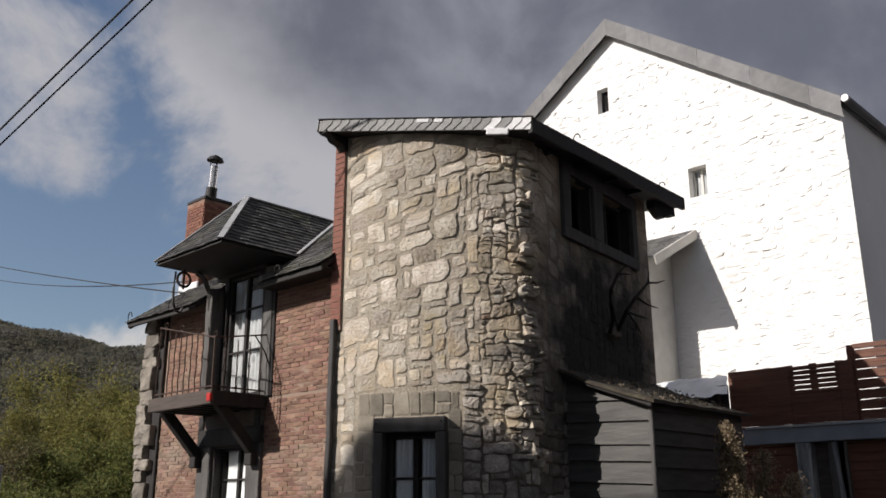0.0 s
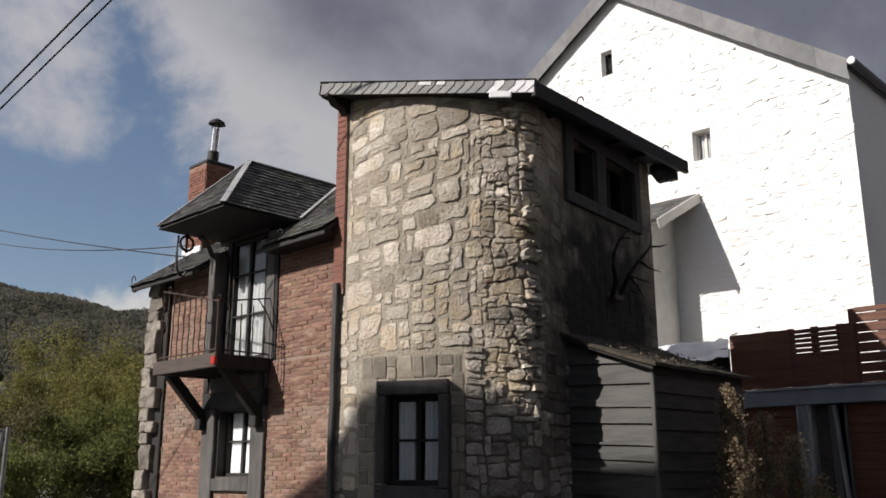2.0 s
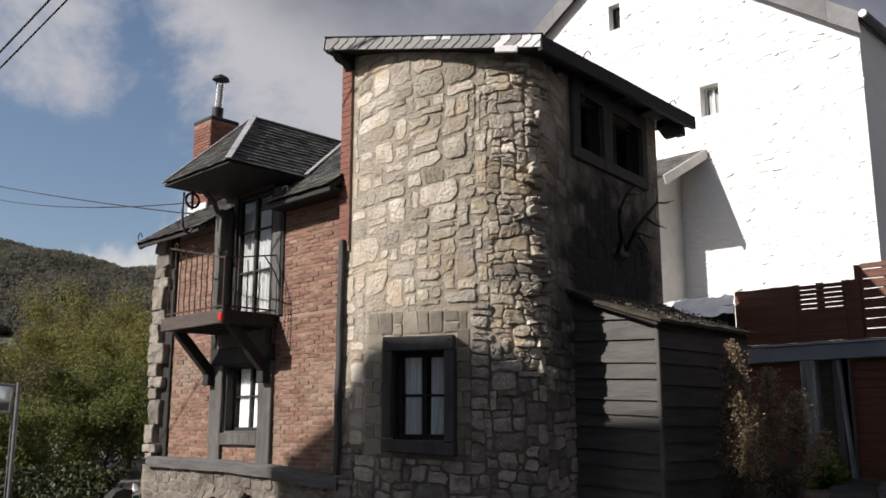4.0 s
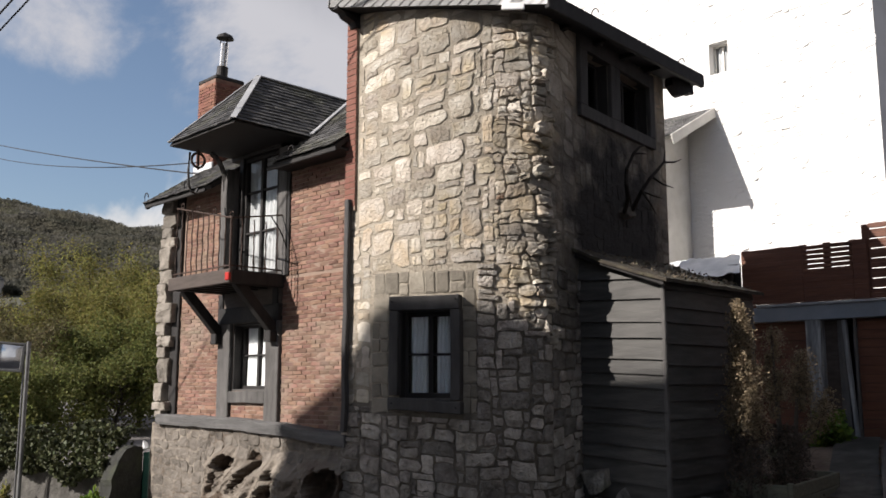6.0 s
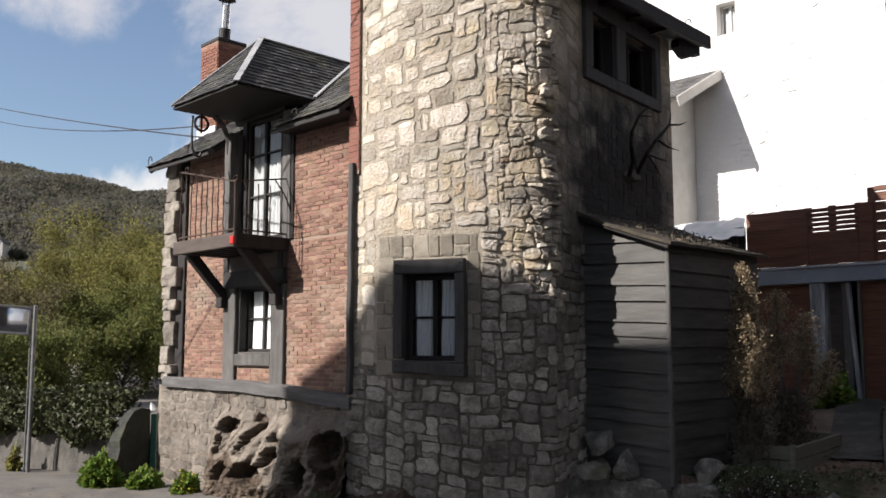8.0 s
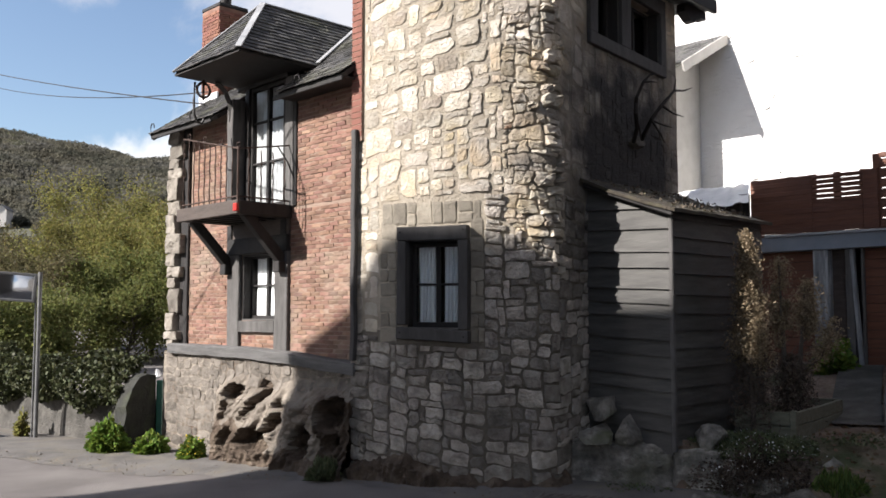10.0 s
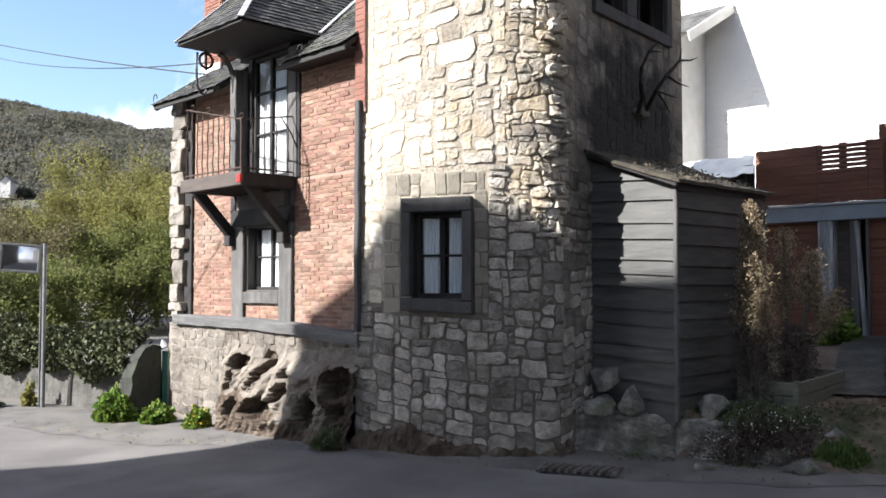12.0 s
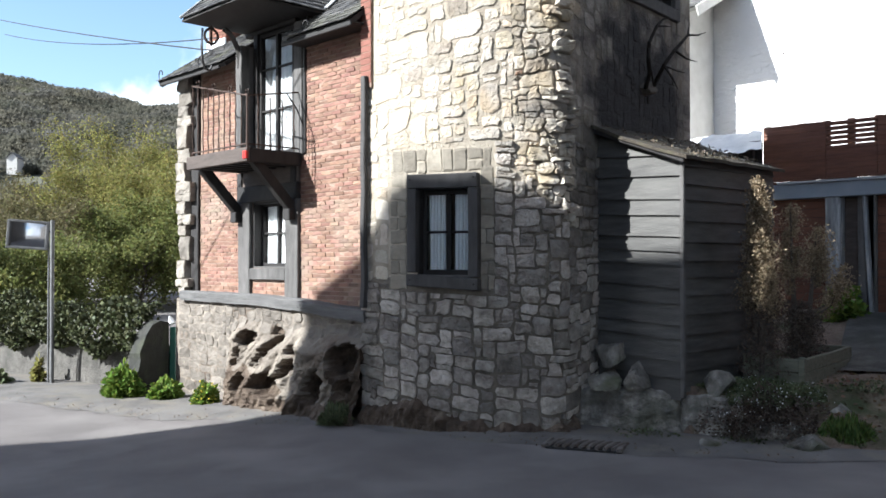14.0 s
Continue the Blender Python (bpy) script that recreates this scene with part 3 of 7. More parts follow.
def leaf_object(name, pts, size, material, parent=None, seed=0, m=None, flat=0.0, long=1.6, label=""):
    v, f = leaf_cloud(pts, size, np.random.default_rng(seed), flat, long)
    me = bpy.data.meshes.new(name)
    me.vertices.add(len(v))
    me.vertices.foreach_set("co", v.ravel())
    me.loops.add(f.size)
    me.loops.foreach_set("vertex_index", f.ravel())
    me.polygons.add(len(f))
    me.polygons.foreach_set("loop_start", np.arange(0, f.size, 4))
    me.update(calc_edges=True)
    return placed(name, me, material, parent, m, label)


def rock_mesh(rx, ry, rz, seed, sub=3, rough=0.28):
    """A broken stone: a ball cut by flat faces, then roughened."""
    g = random.Random(seed * 13 + 1)
    cuts = []
    for _ in range(11):
        d = Vector((g.gauss(0, 1), g.gauss(0, 1), g.gauss(0, 1))).normalized()
        cuts.append((d, g.uniform(0.40, 0.72)))
    bm = bmesh.new()
    bmesh.ops.create_icosphere(bm, subdivisions=sub + 1, radius=1)
    for v in bm.verts:
        p = v.co.copy()
        for d, t in cuts:
            over = p.dot(d) - t
            if over > 0:
                p -= d * over
        k = 1.3 + rough * 0.5 * noise.noise(p * 1.4 + Vector((seed * 3.3, 0, seed))) + 0.09 * noise.noise(p * 5 + Vector((seed, 9, 0))) + 0.05 * noise.noise(p * 13 + Vector((seed, 9, 0)))
        v.co = Vector((p.x * rx * k, p.y * ry * k, max(p.z, -0.62) * rz * k))
    return bm


# The street front runs along local x, local y goes into the houses.
HOUSE = pose(-3.76, 12.57, 0, 0, 0, -46.38)
TX0, TY0 = 4.40, -0.13                      # where the tower's front begins
BENDS = ((4, 34, 1.15), (34, 48, 0.85), (48, 97.2, 0.22))   # its front turns ever faster: from degrees, to degrees, over metres


def tower_foot():
    """The line of the tower's front: (x, y, degrees turned) every centimetre."""
    x, y, out = TX0, TY0, []
    for a, b, length in BENDS:
        n = round(length * 100)
        for i in range(n):
            turn = a + (b - a) * (i + 0.5) / n
            out.append((x, y, turn))
            x, y = x + 0.01 * math.cos(radians(turn)), y + 0.01 * math.sin(radians(turn))
    out.append((x, y, BENDS[-1][1]))
    return out


FOOT = tower_foot()
S_END = 0.01 * (len(FOOT) - 1)              # where the straight side begins


def foot_at(s):
    """Place and turn of the tower's face, s metres along its foot."""
    if s >= S_END or s < 0:
        x, y, turn = FOOT[-1] if s > 0 else FOOT[0]
        d = s - S_END if s > 0 else s
        return x + d * math.cos(radians(turn)), y + d * math.sin(radians(turn)), turn
    i = min(int(s * 100), len(FOOT) - 2)
    f = s * 100 - i
    return tuple(a + (b - a) * f for a, b in zip(FOOT[i], FOOT[i + 1]))


def on_tower(s, z, out=0.0):
    """A point on the tower's face: s metres along its foot, z up, out proud of it."""
    x, y, turn = foot_at(s)
    return (x + out * math.sin(radians(turn)), y - out * math.cos(radians(turn)), z)


def tower_d(y):
    """How far along the foot the side reaches the depth y."""
    return S_END + (y - FOOT[-1][1]) / math.sin(radians(BENDS[-1][1]))


# the side's timbers and antlers lie along the slightly turned side wall
FX = 5.81
SKEW = Matrix.Translation((FX, 3.92, 0)) @ Matrix.Rotation(radians(7.2), 4, "Z") @ Matrix.Translation((-FX, -3.92, 0))


def roof_z(x, y):
    """Underside of the tower's roof, which falls a little towards its round corner."""
    return 5.68 - 0.139 * (x - 4.43) + 0.0304 * (y + 0.46)


def curved_wall(bm, s0, s1, z0, z1, thick=0.38):
    """A piece of the tower's wall between two places along its foot; without a head it goes up to the roof."""
    n = max(1, math.ceil((s1 - s0) / 0.09))
    ring = []
    for i in range(n + 1):
        s = s0 + (s1 - s0) * i / n
        top = z1 or roof_z(*foot_at(s)[:2]) + 0.02
        ring.append([bm.verts.new(on_tower(s, z, o)) for z, o in ((z0, 0), (top, 0), (top, -thick), (z0, -thick))])
    for a, b in zip(ring, ring[1:]):
        for k in range(4):
            j = (k + 1) % 4
            bm.faces.new((a[k], b[k], b[j], a[j]))
    bm.faces.new(ring[0])
    bm.faces.new(ring[-1][::-1])


# ---- ground ----
def ground_z(x, y):
    """The road is flat; it dips a little towards the far left."""
    return -0.17 * min(1, max(0, (-x - 0.8) / 2.8))


def spread(edge, fine, step, far):
    out = [fine[0] + step * i for i in range(int((fine[1] - fine[0]) / step) + 1)]
    k = step
    while out[-1] < far:
        k *= 1.6
        out.append(out[-1] + k)
    k = step
    while out[0] > -far:
        k *= 1.6
        out.insert(0, out[0] - k)
    return out


xs, ys = spread(0, (-10, 6), 0.25, 2200), spread(0, (2, 18), 0.25, 2200)
verts = [(x, y, ground_z(x, y) + (0.006 * noise.noise(Vector((x * 0.9, y * 0.9, 0))) if abs(x) < 12 and 0 < y < 20 else 0)) for y in ys for x in xs]
faces = [(j * len(xs) + i, j * len(xs) + i + 1, (j + 1) * len(xs) + i + 1, (j + 1) * len(xs) + i) for j in range(len(ys) - 1) for i in range(len(xs) - 1)]
tagged(raw("ground", verts, faces, M_ASPHALT, smooth=True), "grey worn asphalt road running on to the horizon", "road", kind="structure")

# the dusty strip between the road and the walls, in the street front's frame
HINV = HOUSE.inverted()


def road_edge(s):
    """Where the asphalt ends, by distance along the street front."""
    pts = ((-9, -4.2), (-0.77, -2.12), (2.2, -1.23), (4.67, -0.42), (6.5, 0.12), (8.3, 1.2), (12, 4.5))
    for (a, b), (c, d) in zip(pts, pts[1:]):
        if a <= s <= c:
            return b + (d - b) * (s - a) / (c - a)
    return 0


verts, faces = [], []
n, rows = 400, 9
for i in range(n + 1):
    s = -9 + 20 * i / n
    e = road_edge(s) + 0.10 + 0.22 * noise.noise(Vector((s * 1.3, 0, 2))) + 0.08 * noise.noise(Vector((s * 5, 3, 2))) + 0.03 * noise.noise(Vector((s * 15, 3, 2)))
    back = max(e + 0.5, 2.6 if s > 4.2 else 0.4)
    for k in range(rows + 1):
        d = e + (back - e) * (k / rows) ** 1.6
        p = HOUSE @ Vector((s, d, 0))
        up = 0.004 + (0.03 * min(1, (d - e) / 0.4) + 0.012 * noise.noise(Vector((s * 3, d * 3, 0)))) * (1 if k else 0)
        verts.append((p.x, p.y, ground_z(p.x, p.y) + up))
for i in range(n):
    for k in range(rows):
        a = i * (rows + 1) + k
        faces.append((a, a + rows + 1, a + rows + 2, a + 1))
tagged(raw("pavement", verts, faces, M_VERGE, smooth=True), "pale dusty uneven concrete verge along the houses", "verge", kind="structure")


# grit and leaf litter where the road meets the walls
g = np.random.default_rng(14)
pts = []
for _ in range(900):
    s = -6 + 14.5 * g.random()
    e = road_edge(s)
    d = e + abs(g.normal()) * 0.35 + 0.05 - 0.25 * g.random() ** 3
    p = HOUSE @ Vector((s, d, 0))
    pts.append((p.x, p.y, ground_z(p.x, p.y) + 0.035))
tagged(leaf_object("road_grit", pts, 0.015, M_SOIL, None, 15, flat=0.8, long=1.3), "dark grit and leaf litter along the verge", "grit", kind="stuff")


# ---- the stone tower with the round corner ----
tower = thing("tower_house", HOUSE, "two-storey rubble stone house with a rounded corner and flat roof", "house")
W_A, W_B, W_Z0, W_Z1 = 0.665, 1.235, 1.52, 2.43          # ground-floor window
UP = ((1.81, 2.36), (2.60, 3.40))                                       # upper lights, along the side
T_END = tower_d(3.92)


def wall_piece(name, s0, s1, z0, z1, label="", mortar=None):
    bm = bmesh.new()
    curved_wall(bm, s0, s1, z0, z1)
    return part(name, bm, mortar or M_MORTAR, tower, label)


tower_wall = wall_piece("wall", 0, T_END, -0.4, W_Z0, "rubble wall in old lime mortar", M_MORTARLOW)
wall_piece("wall_pier", 0, W_A, W_Z0, W_Z1)
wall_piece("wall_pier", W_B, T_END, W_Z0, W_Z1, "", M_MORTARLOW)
wall_piece("upper_wall", 0, T_END, W_Z1, 4.72)
for a, b in ((0, T_END - 3.92 + UP[0][0]), (T_END - 3.92 + UP[0][1], T_END - 3.92 + UP[1][0]), (T_END - 3.92 + UP[1][1], T_END)):
    wall_piece("wall_pier", a, b, 4.72, 5.36)
wall_piece("wall_head", 0, T_END, 5.36, None)
part("side_wall", one_box(TX0, TX0 + 0.3, 0.25, 3.92, -0.4, 5.76), M_MORTAR, tower)
part("back_wall", one_box(TX0 + 0.3, 5.43, 3.6, 3.92, -0.4, 5.70), M_MORTAR, tower)
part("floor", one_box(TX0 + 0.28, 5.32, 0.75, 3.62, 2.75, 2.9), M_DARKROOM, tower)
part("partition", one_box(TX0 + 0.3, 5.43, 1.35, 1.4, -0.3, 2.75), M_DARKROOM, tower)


def curtain(name, x0, x1, z0, z1, y, material, parent, folds=7, depth=0.018, m=None, seed=0):
    """A hanging cloth with soft folds."""
    n = folds * 6
    verts, faces = [], []
    for k in range(7):
        z = z1 + (z0 - z1) * k / 6
        for i in range(n + 1):
            f = i / n
            verts.append((x0 + (x1 - x0) * f, y + depth * math.sin(f * folds * 2 * math.pi + seed + 0.3 * k) * (0.6 + 0.4 * k / 6), z))
    for k in range(6):
        for i in range(n):
            a = k * (n + 1) + i
            faces.append((a, a + 1, a + n + 2, a + n + 1))
    return raw(name, verts, faces, material, parent, m=m, smooth=True)


def casement(parent, m, w, z0, z1, cols, rows, deep, label, frame_mat, bar_w=0.04, cloth="", cloth_cover=((0.0, 0.42), (0.58, 1.0))):
    """A glazed window set back in its opening: frame, glazing bars, panes, curtains. x along the wall, y inward."""
    win = thing("window", Matrix(), label, "window")
    win.pop("category")
    win.parent = parent
    win.matrix_local = m
    h = w / 2
    part("frame", one_box(-h, -h + bar_w * 1.2, deep, deep + 0.06, z0, z1, 0.004), frame_mat, win)
    part("frame", one_box(h - bar_w * 1.2, h, deep, deep + 0.06, z0, z1, 0.004), frame_mat, win)
    part("frame", one_box(-h + bar_w * 1.2, h - bar_w * 1.2, deep, deep + 0.06, z1 - bar_w, z1, 0.004), frame_mat, win)
    part("frame", one_box(-h + bar_w * 1.2, h - bar_w * 1.2, deep, deep + 0.06, z0, z0 + bar_w * 1.3, 0.004), frame_mat, win)
    x0, x1, a0, a1 = -h + bar_w * 1.2, h - bar_w * 1.2, z0 + bar_w * 1.3, z1 - bar_w
    for c in range(1, cols):
        x = x0 + (x1 - x0) * c / cols
        part("mullion", one_box(x - bar_w * 0.55, x + bar_w * 0.55, deep + 0.004, deep + 0.052, a0, a1, 0.004), frame_mat, win)
    cuts = [a0 + (a1 - a0) * k for k in rows]
    for z in cuts:
        for c in range(cols):
            xa = x0 + (x1 - x0) * c / cols + (bar_w * 0.55 if c else 0)
            xb = x0 + (x1 - x0) * (c + 1) / cols - (bar_w * 0.55 if c < cols - 1 else 0)
            part("glazing_bar", one_box(xa, xb, deep + 0.012, deep + 0.046, z - 0.012, z + 0.012, 0.003), frame_mat, win)
    edges = [a0] + cuts + [a1]
    for c in range(cols):
        for lo, hi in zip(edges, edges[1:]):
            xa, xb = x0 + (x1 - x0) * c / cols + 0.004, x0 + (x1 - x0) * (c + 1) / cols - 0.004
            t = 0.004 * (c - 0.5)
            g = raw("pane", [(xa, deep + 0.03 + t, lo), (xb, deep + 0.03 - t, lo), (xb, deep + 0.032 - t, hi), (xa, deep + 0.032 + t, hi)], [(0, 1, 2, 3)], M_GLASS, win)
            g.visible_shadow = False
    if cloth:
        for i, (a, b) in enumerate(cloth_cover):
            curtain("curtain", x0 + (x1 - x0) * a, x0 + (x1 - x0) * b, a0 - 0.02, a1, deep + 0.055, M_LACE if cloth == "lace" else M_CURTAIN, win, folds=5 if cloth == "lace" else 4, seed=i * 1.3)
    return win


# ground-floor window of the tower, flat in the round wall
wx, wy, _ = foot_at(0.955)
WC = 27
wm = pose(wx + 0.02 * math.sin(radians(WC)), wy - 0.02 * math.cos(radians(WC)), 0, 0, 0, WC)
win = casement(tower, wm, 0.58, 1.545, 2.405, 2, (0.5,), 0.17, "small four-pane window with lace net curtains in the stone wall", M_TIMBER, 0.042, "lace", ((0.03, 0.40), (0.60, 1.0)))
casing = part("casing", timber(-0.37, 0.37, -0.055, 0.05, 2.415, 2.555, 0.006, 1), M_DARKFRAME, win, "thick dark timber casing")
part("casing", timber(-0.37, -0.272, -0.05, 0.06, 1.575, 2.413, 0.006, 2), M_DARKFRAME, win)
part("casing", timber(0.272, 0.375, -0.05, 0.06, 1.53, 2.413, 0.006, 3), M_DARKFRAME, win)
bm = timber(-0.375, 0.38, -0.06, 0.08, 1.41, 1.53, 0.006, 4)
for v in bm.verts:
    v.co.z -= 0.055 * (v.co.x + 0.37) - 0.03
part("casing", bm, M_DARKFRAME, win)
part("sill", one_box(-0.272, 0.272, 0.05, 0.25, 1.525, 1.547, 0.004), M_GREYTIMBER, win, "pale inner sill board")
part("reveal", one_box(-0.30, -0.272, 0.05, 0.36, 1.53, 2.415), M_TIMBER, win)
part("reveal", one_box(0.272, 0.30, 0.05, 0.36, 1.53, 2.415), M_TIMBER, win)
part("reveal", one_box(-0.272, 0.272, 0.052, 0.26, 2.408, 2.43), M_TIMBER, win)
for x, z in ((-0.33, 2.50), (0.335, 2.51), (-0.33, 1.50), (0.335, 1.46)):
    bm = bmesh.new()
    bar(bm, (x, -0.066, z), (x, -0.05, z), 0.011, 0.012, 8)
    part("bolt", bm, M_IRON, win)

# upper lights on the shaded side
um = SKEW @ pose(FX, 0, 0, 0, 0, 90)


def side_timber(name, y0, y1, z0, z1, proud=0.05, seed=0):
    return part(name, timber(FX - 0.1, FX + proud, y0, y1, z0, z1, 0.005, seed), M_DARKFRAME, upper, "")


upper = thing("window", Matrix(), "pair of dark upper windows in one heavy timber frame", "window")
upper.pop("category")
upper.parent = tower
upper.matrix_local = SKEW
for i, (y0, y1, z0, z1) in enumerate(((1.64, 3.54, 5.36, 5.55), (1.64, 3.54, 4.58, 4.72), (1.64, 1.81, 4.72, 5.36), (2.36, 2.60, 4.72, 5.36), (3.40, 3.54, 4.72, 5.36))):
    side_timber("casing", y0, y1, z0, z1, 0.05, i + 10)
# black lining boards added: the shade of the recess is in their colour
for y0, y1 in UP:
    for a, b in ((y0 - 0.004, y0 + 0.012), (y1 - 0.012, y1 + 0.004)):
        part("reveal", one_box(FX - 0.40, FX - 0.002, a, b, 4.72, 5.36), M_TIMBER, upper)
for y0, y1 in UP:
    sash = casement(tower, um @ pose((y0 + y1) / 2, 0, 0), y1 - y0, 4.72, 5.36, 2, (), 0.12, "dark recessed sash with two panes", M_TIMBER, 0.04, "plain", ((0.02, 0.30),))

# flat roof with a slate edge
ROOF = [(4.43, -0.46), (6.48, 0.68), (6.10, 4.42), (4.10, 4.42), (4.22, 0.3)]
roof = part("roof", bmesh.new(), M_TIMBER, tower, "flat dark roof with wide eaves")
bm = bmesh.new()
prism(bm, ROOF, 0.0, 0.11)
for v in bm.verts:
    v.co.z += roof_z(v.co.x, v.co.y)
bm.to_mesh(roof.data)
bm.free()


def eave(p, q):
    """Where an edge of the roof runs: x along it, -y outwards, z up; and how long it is."""
    a, b = (Vector((*c, roof_z(*c))) for c in (p, q))
    ways = (b - a).normalized()
    outw = Vector((ways.y, -ways.x, 0)).normalized()
    return Matrix.Translation(a) @ Matrix((ways, -outw, ways.cross(-outw))).transposed().to_4x4(), (b - a).length


fm, length = eave(*ROOF[:2])
rng = random.Random(4)
x, k = 0.0, 0
while x < length - 0.03:
    w = rng.uniform(0.096, 0.112)
    h = 0.132
    out = []
    for i in range(9):                      # a scale with a slanting, rounded leading edge
        f = i / 8
        out.append((x + w + 0.046 - 0.085 * f + 0.020 * math.sin(f * math.pi) + 0.008 * math.sin(2 * f * math.pi), h * (1 - f)))
    pts = [(min(max(p, x - 0.03), length), z) for p, z in out] + [(x - 0.05 if k else 0, 0), (x - 0.012 if k else 0, h)]
    y0 = -0.012 - 0.0015 * rng.random()
    verts = [(px, y0 - 0.007 * (px - x) / w, pz) for px, pz in pts] + [(px, 0.004, pz) for px, pz in pts]
    n = len(pts)
    faces = [tuple(range(n))[::-1], tuple(range(n, 2 * n))] + [(i, (i + 1) % n, n + (i + 1) % n, n + i) for i in range(n)]
    raw("slate", verts, faces, M_WHITEMETAL if k in (18, 20, 21, 22) else M_FASCIA, roof, m=fm)
    x += w
    k += 1
part("edge_strip", one_box(-0.02, length + 0.02, -0.03, 0.02, 0.134, 0.146, 0.003), M_TIMBER, roof, "thin dark drip edge", m=fm)
part("edge_strip", one_box(-0.025, -0.012, -0.02, 0.12, 0.0, 0.134, 0.003), M_LEAD, roof, m=fm)
part("metal_patch", one_box(0.805 * length, 0.905 * length, -0.034, -0.004, -0.062, 0.012, 0.008), M_WHITEMETAL, roof, "loose white metal sheet", m=fm)
for a, b in ((0.475, 0.535), (0.56, 0.60)):
    part("metal_patch", one_box(a * length, b * length, -0.026, -0.010, 0.085, 0.130, 0.006), M_WHITEMETAL, roof, m=fm)
fs, long = eave(*ROOF[1:3])
part("bargeboard", timber(-0.01, long, -0.03, 0.03, -0.04, 0.13, 0.004, 5), M_TIMBER, roof, "black bargeboard", m=fs)
bm = bmesh.new()                            # the carved bracket under the left corner of the eave
side = ((0, 0.0), (0.36, 0.0), (0.36, -0.17), (0.27, -0.16), (0.24, -0.11), (0.13, -0.085), (0.09, -0.04), (0.0, -0.03))
ends = [[bm.verts.new((4.40 + o - 0.02 * p, -0.44 + p, roof_z(4.45, -0.2) + q)) for p, q in side] for o in (0.02, 0.13)]
bm.faces.new(ends[0])
bm.faces.new(ends[1][::-1])
for i in range(len(side)):
    j = (i + 1) % len(side)
    bm.faces.new((ends[0][i], ends[1][i], ends[1][j], ends[0][j]))
part("bracket", bm, M_TIMBER, roof, "carved black bracket under the eave")
bm = bmesh.new()
profile = ((0, 0), (0.52, 0.0), (0.52, -0.11), (0.38, -0.11), (0.36, -0.15), (0.30, -0.15), (0.24, -0.20), (0.16, -0.19), (0.0, -0.10))
va = [bm.verts.new((5.86, 3.88 + p, 5.6 + q)) for p, q in profile]
vb = [bm.verts.new((5.98, 3.88 + p, 5.6 + q)) for p, q in profile]
bm.faces.new(va)
bm.faces.new(vb[::-1])
for i in range(len(profile)):
    j = (i + 1) % len(profile)
    bm.faces.new((va[i], vb[i], vb[j], va[j]))
part("rafter_end", bm, M_TIMBER, roof, "carved black rafter end")
for y in (1.35, 2.0, 2.65, 3.3):
    part("rafter", one_box(5.80, 6.24, y - 0.04, y + 0.04, roof_z(6.0, y) - 0.07, roof_z(6.0, y) + 0.02, 0.005), M_TIMBER, roof)


def hook(parent, x, y, z, m=None, size=0.1):
    """A bent iron snow hook on a roof's edge."""
    bm = bmesh.new()
    pts = [(x, y, z)] + [(x + size * (0.35 - 0.5 * math.cos(a)) * 0.9, y, z + size * (0.5 + 0.55 * math.sin(a))) for a in (0.2, 0.8, 1.4, 2.0, 2.6, 3.2)]
    tube(bm, pts, 0.008, 5)
    return part("roof_hook", bm, M_IRON, parent, "", m)


for y in (1.6, 3.75):
    hook(roof, 6.46 - 0.1 * (y - 0.7), y, roof_z(6.4, y) + 0.12)

# dressed stones round the window
rng = random.Random(8)
blocks = []                      # left edge, foot, width, height
z = 1.40
while z < 2.55:
    h = rng.uniform(0.13, 0.22)
    for s0, s1 in ((0.35, 0.555), (1.325, 1.465)):
        cut = rng.random()
        if cut < 0.3:
            mid = s0 + (s1 - s0) * rng.uniform(0.4, 0.6)
            blocks += [(s0, z, mid - s0, h), (mid, z, s1 - mid, h)]
        else:
            blocks.append((s0, z, s1 - s0, h))
    z += h
s = 0.37
while s < 1.44 - 0.04:
    w = rng.uniform(0.10, 0.17)
    w = min(w, 1.44 - s)
    if rng.random() < 0.35:
        blocks += [(s, 2.575, w, 0.12), (s, 2.695, w, 0.12)]
    else:
        blocks.append((s, 2.575, w, 0.24))
    s += w
for s, z, w, h in blocks:
    v, f = stone_mesh(s, z, w, h, on_tower, rng, (0.006, 0.014), 0.004, 12, 0.008, 0.22, tilt=0.2)
    raw("dressed_stone", v, f, M_DRESSED, tower_wall)

# the rubble itself
rng = random.Random(21)
S_W0, S_W1 = 0.345, 1.47


def tower_blocked(x, z):
    s, zz = x - 0.06, z - 0.12
    if S_W0 < s < S_W1 and 1.40 < zz < 2.82:
        return True
    if T_END - 3.92 + 1.63 < s < T_END - 0.38 and 4.57 < zz < 5.6:
        return True
    if s < 0.12 and zz > 3.5:
        return True
    return False


stones = []


def on_courses(s, z, out=0.0):
    """The tower's face with its courses as laid: they rise towards the round corner high up, and fall low down."""
    z += 0.085 * (z - 2.05) * (min(s, 1.7) - 0.75) * (1 if s < 2.3 else max(0.0, 1 - (s - 2.3) / 0.6))
    x, y, turn = foot_at(s)
    return on_tower(s, min(z, roof_z(x, y) - 0.004), out)


def crag_edge(z):
    """Where the broken masonry begins, round the corner."""
    return 1.66 + max(0, 2.6 - z) * 1.0 + 0.18 * noise.noise(Vector((0, z * 1.6, 4))) + 0.10 * noise.noise(Vector((3, z * 5, 4)))


LOW = 1.45
CRAG1 = S_END + 0.06


def turned(s):
    """Round the corner the stones are laid with their faces still turned to the street, each standing out at its far end."""
    a = foot_at(s)[2]
    return 0.06 * max(0.0, min(1.0, (a - 20) / 35)) if a < 91 else 0.0


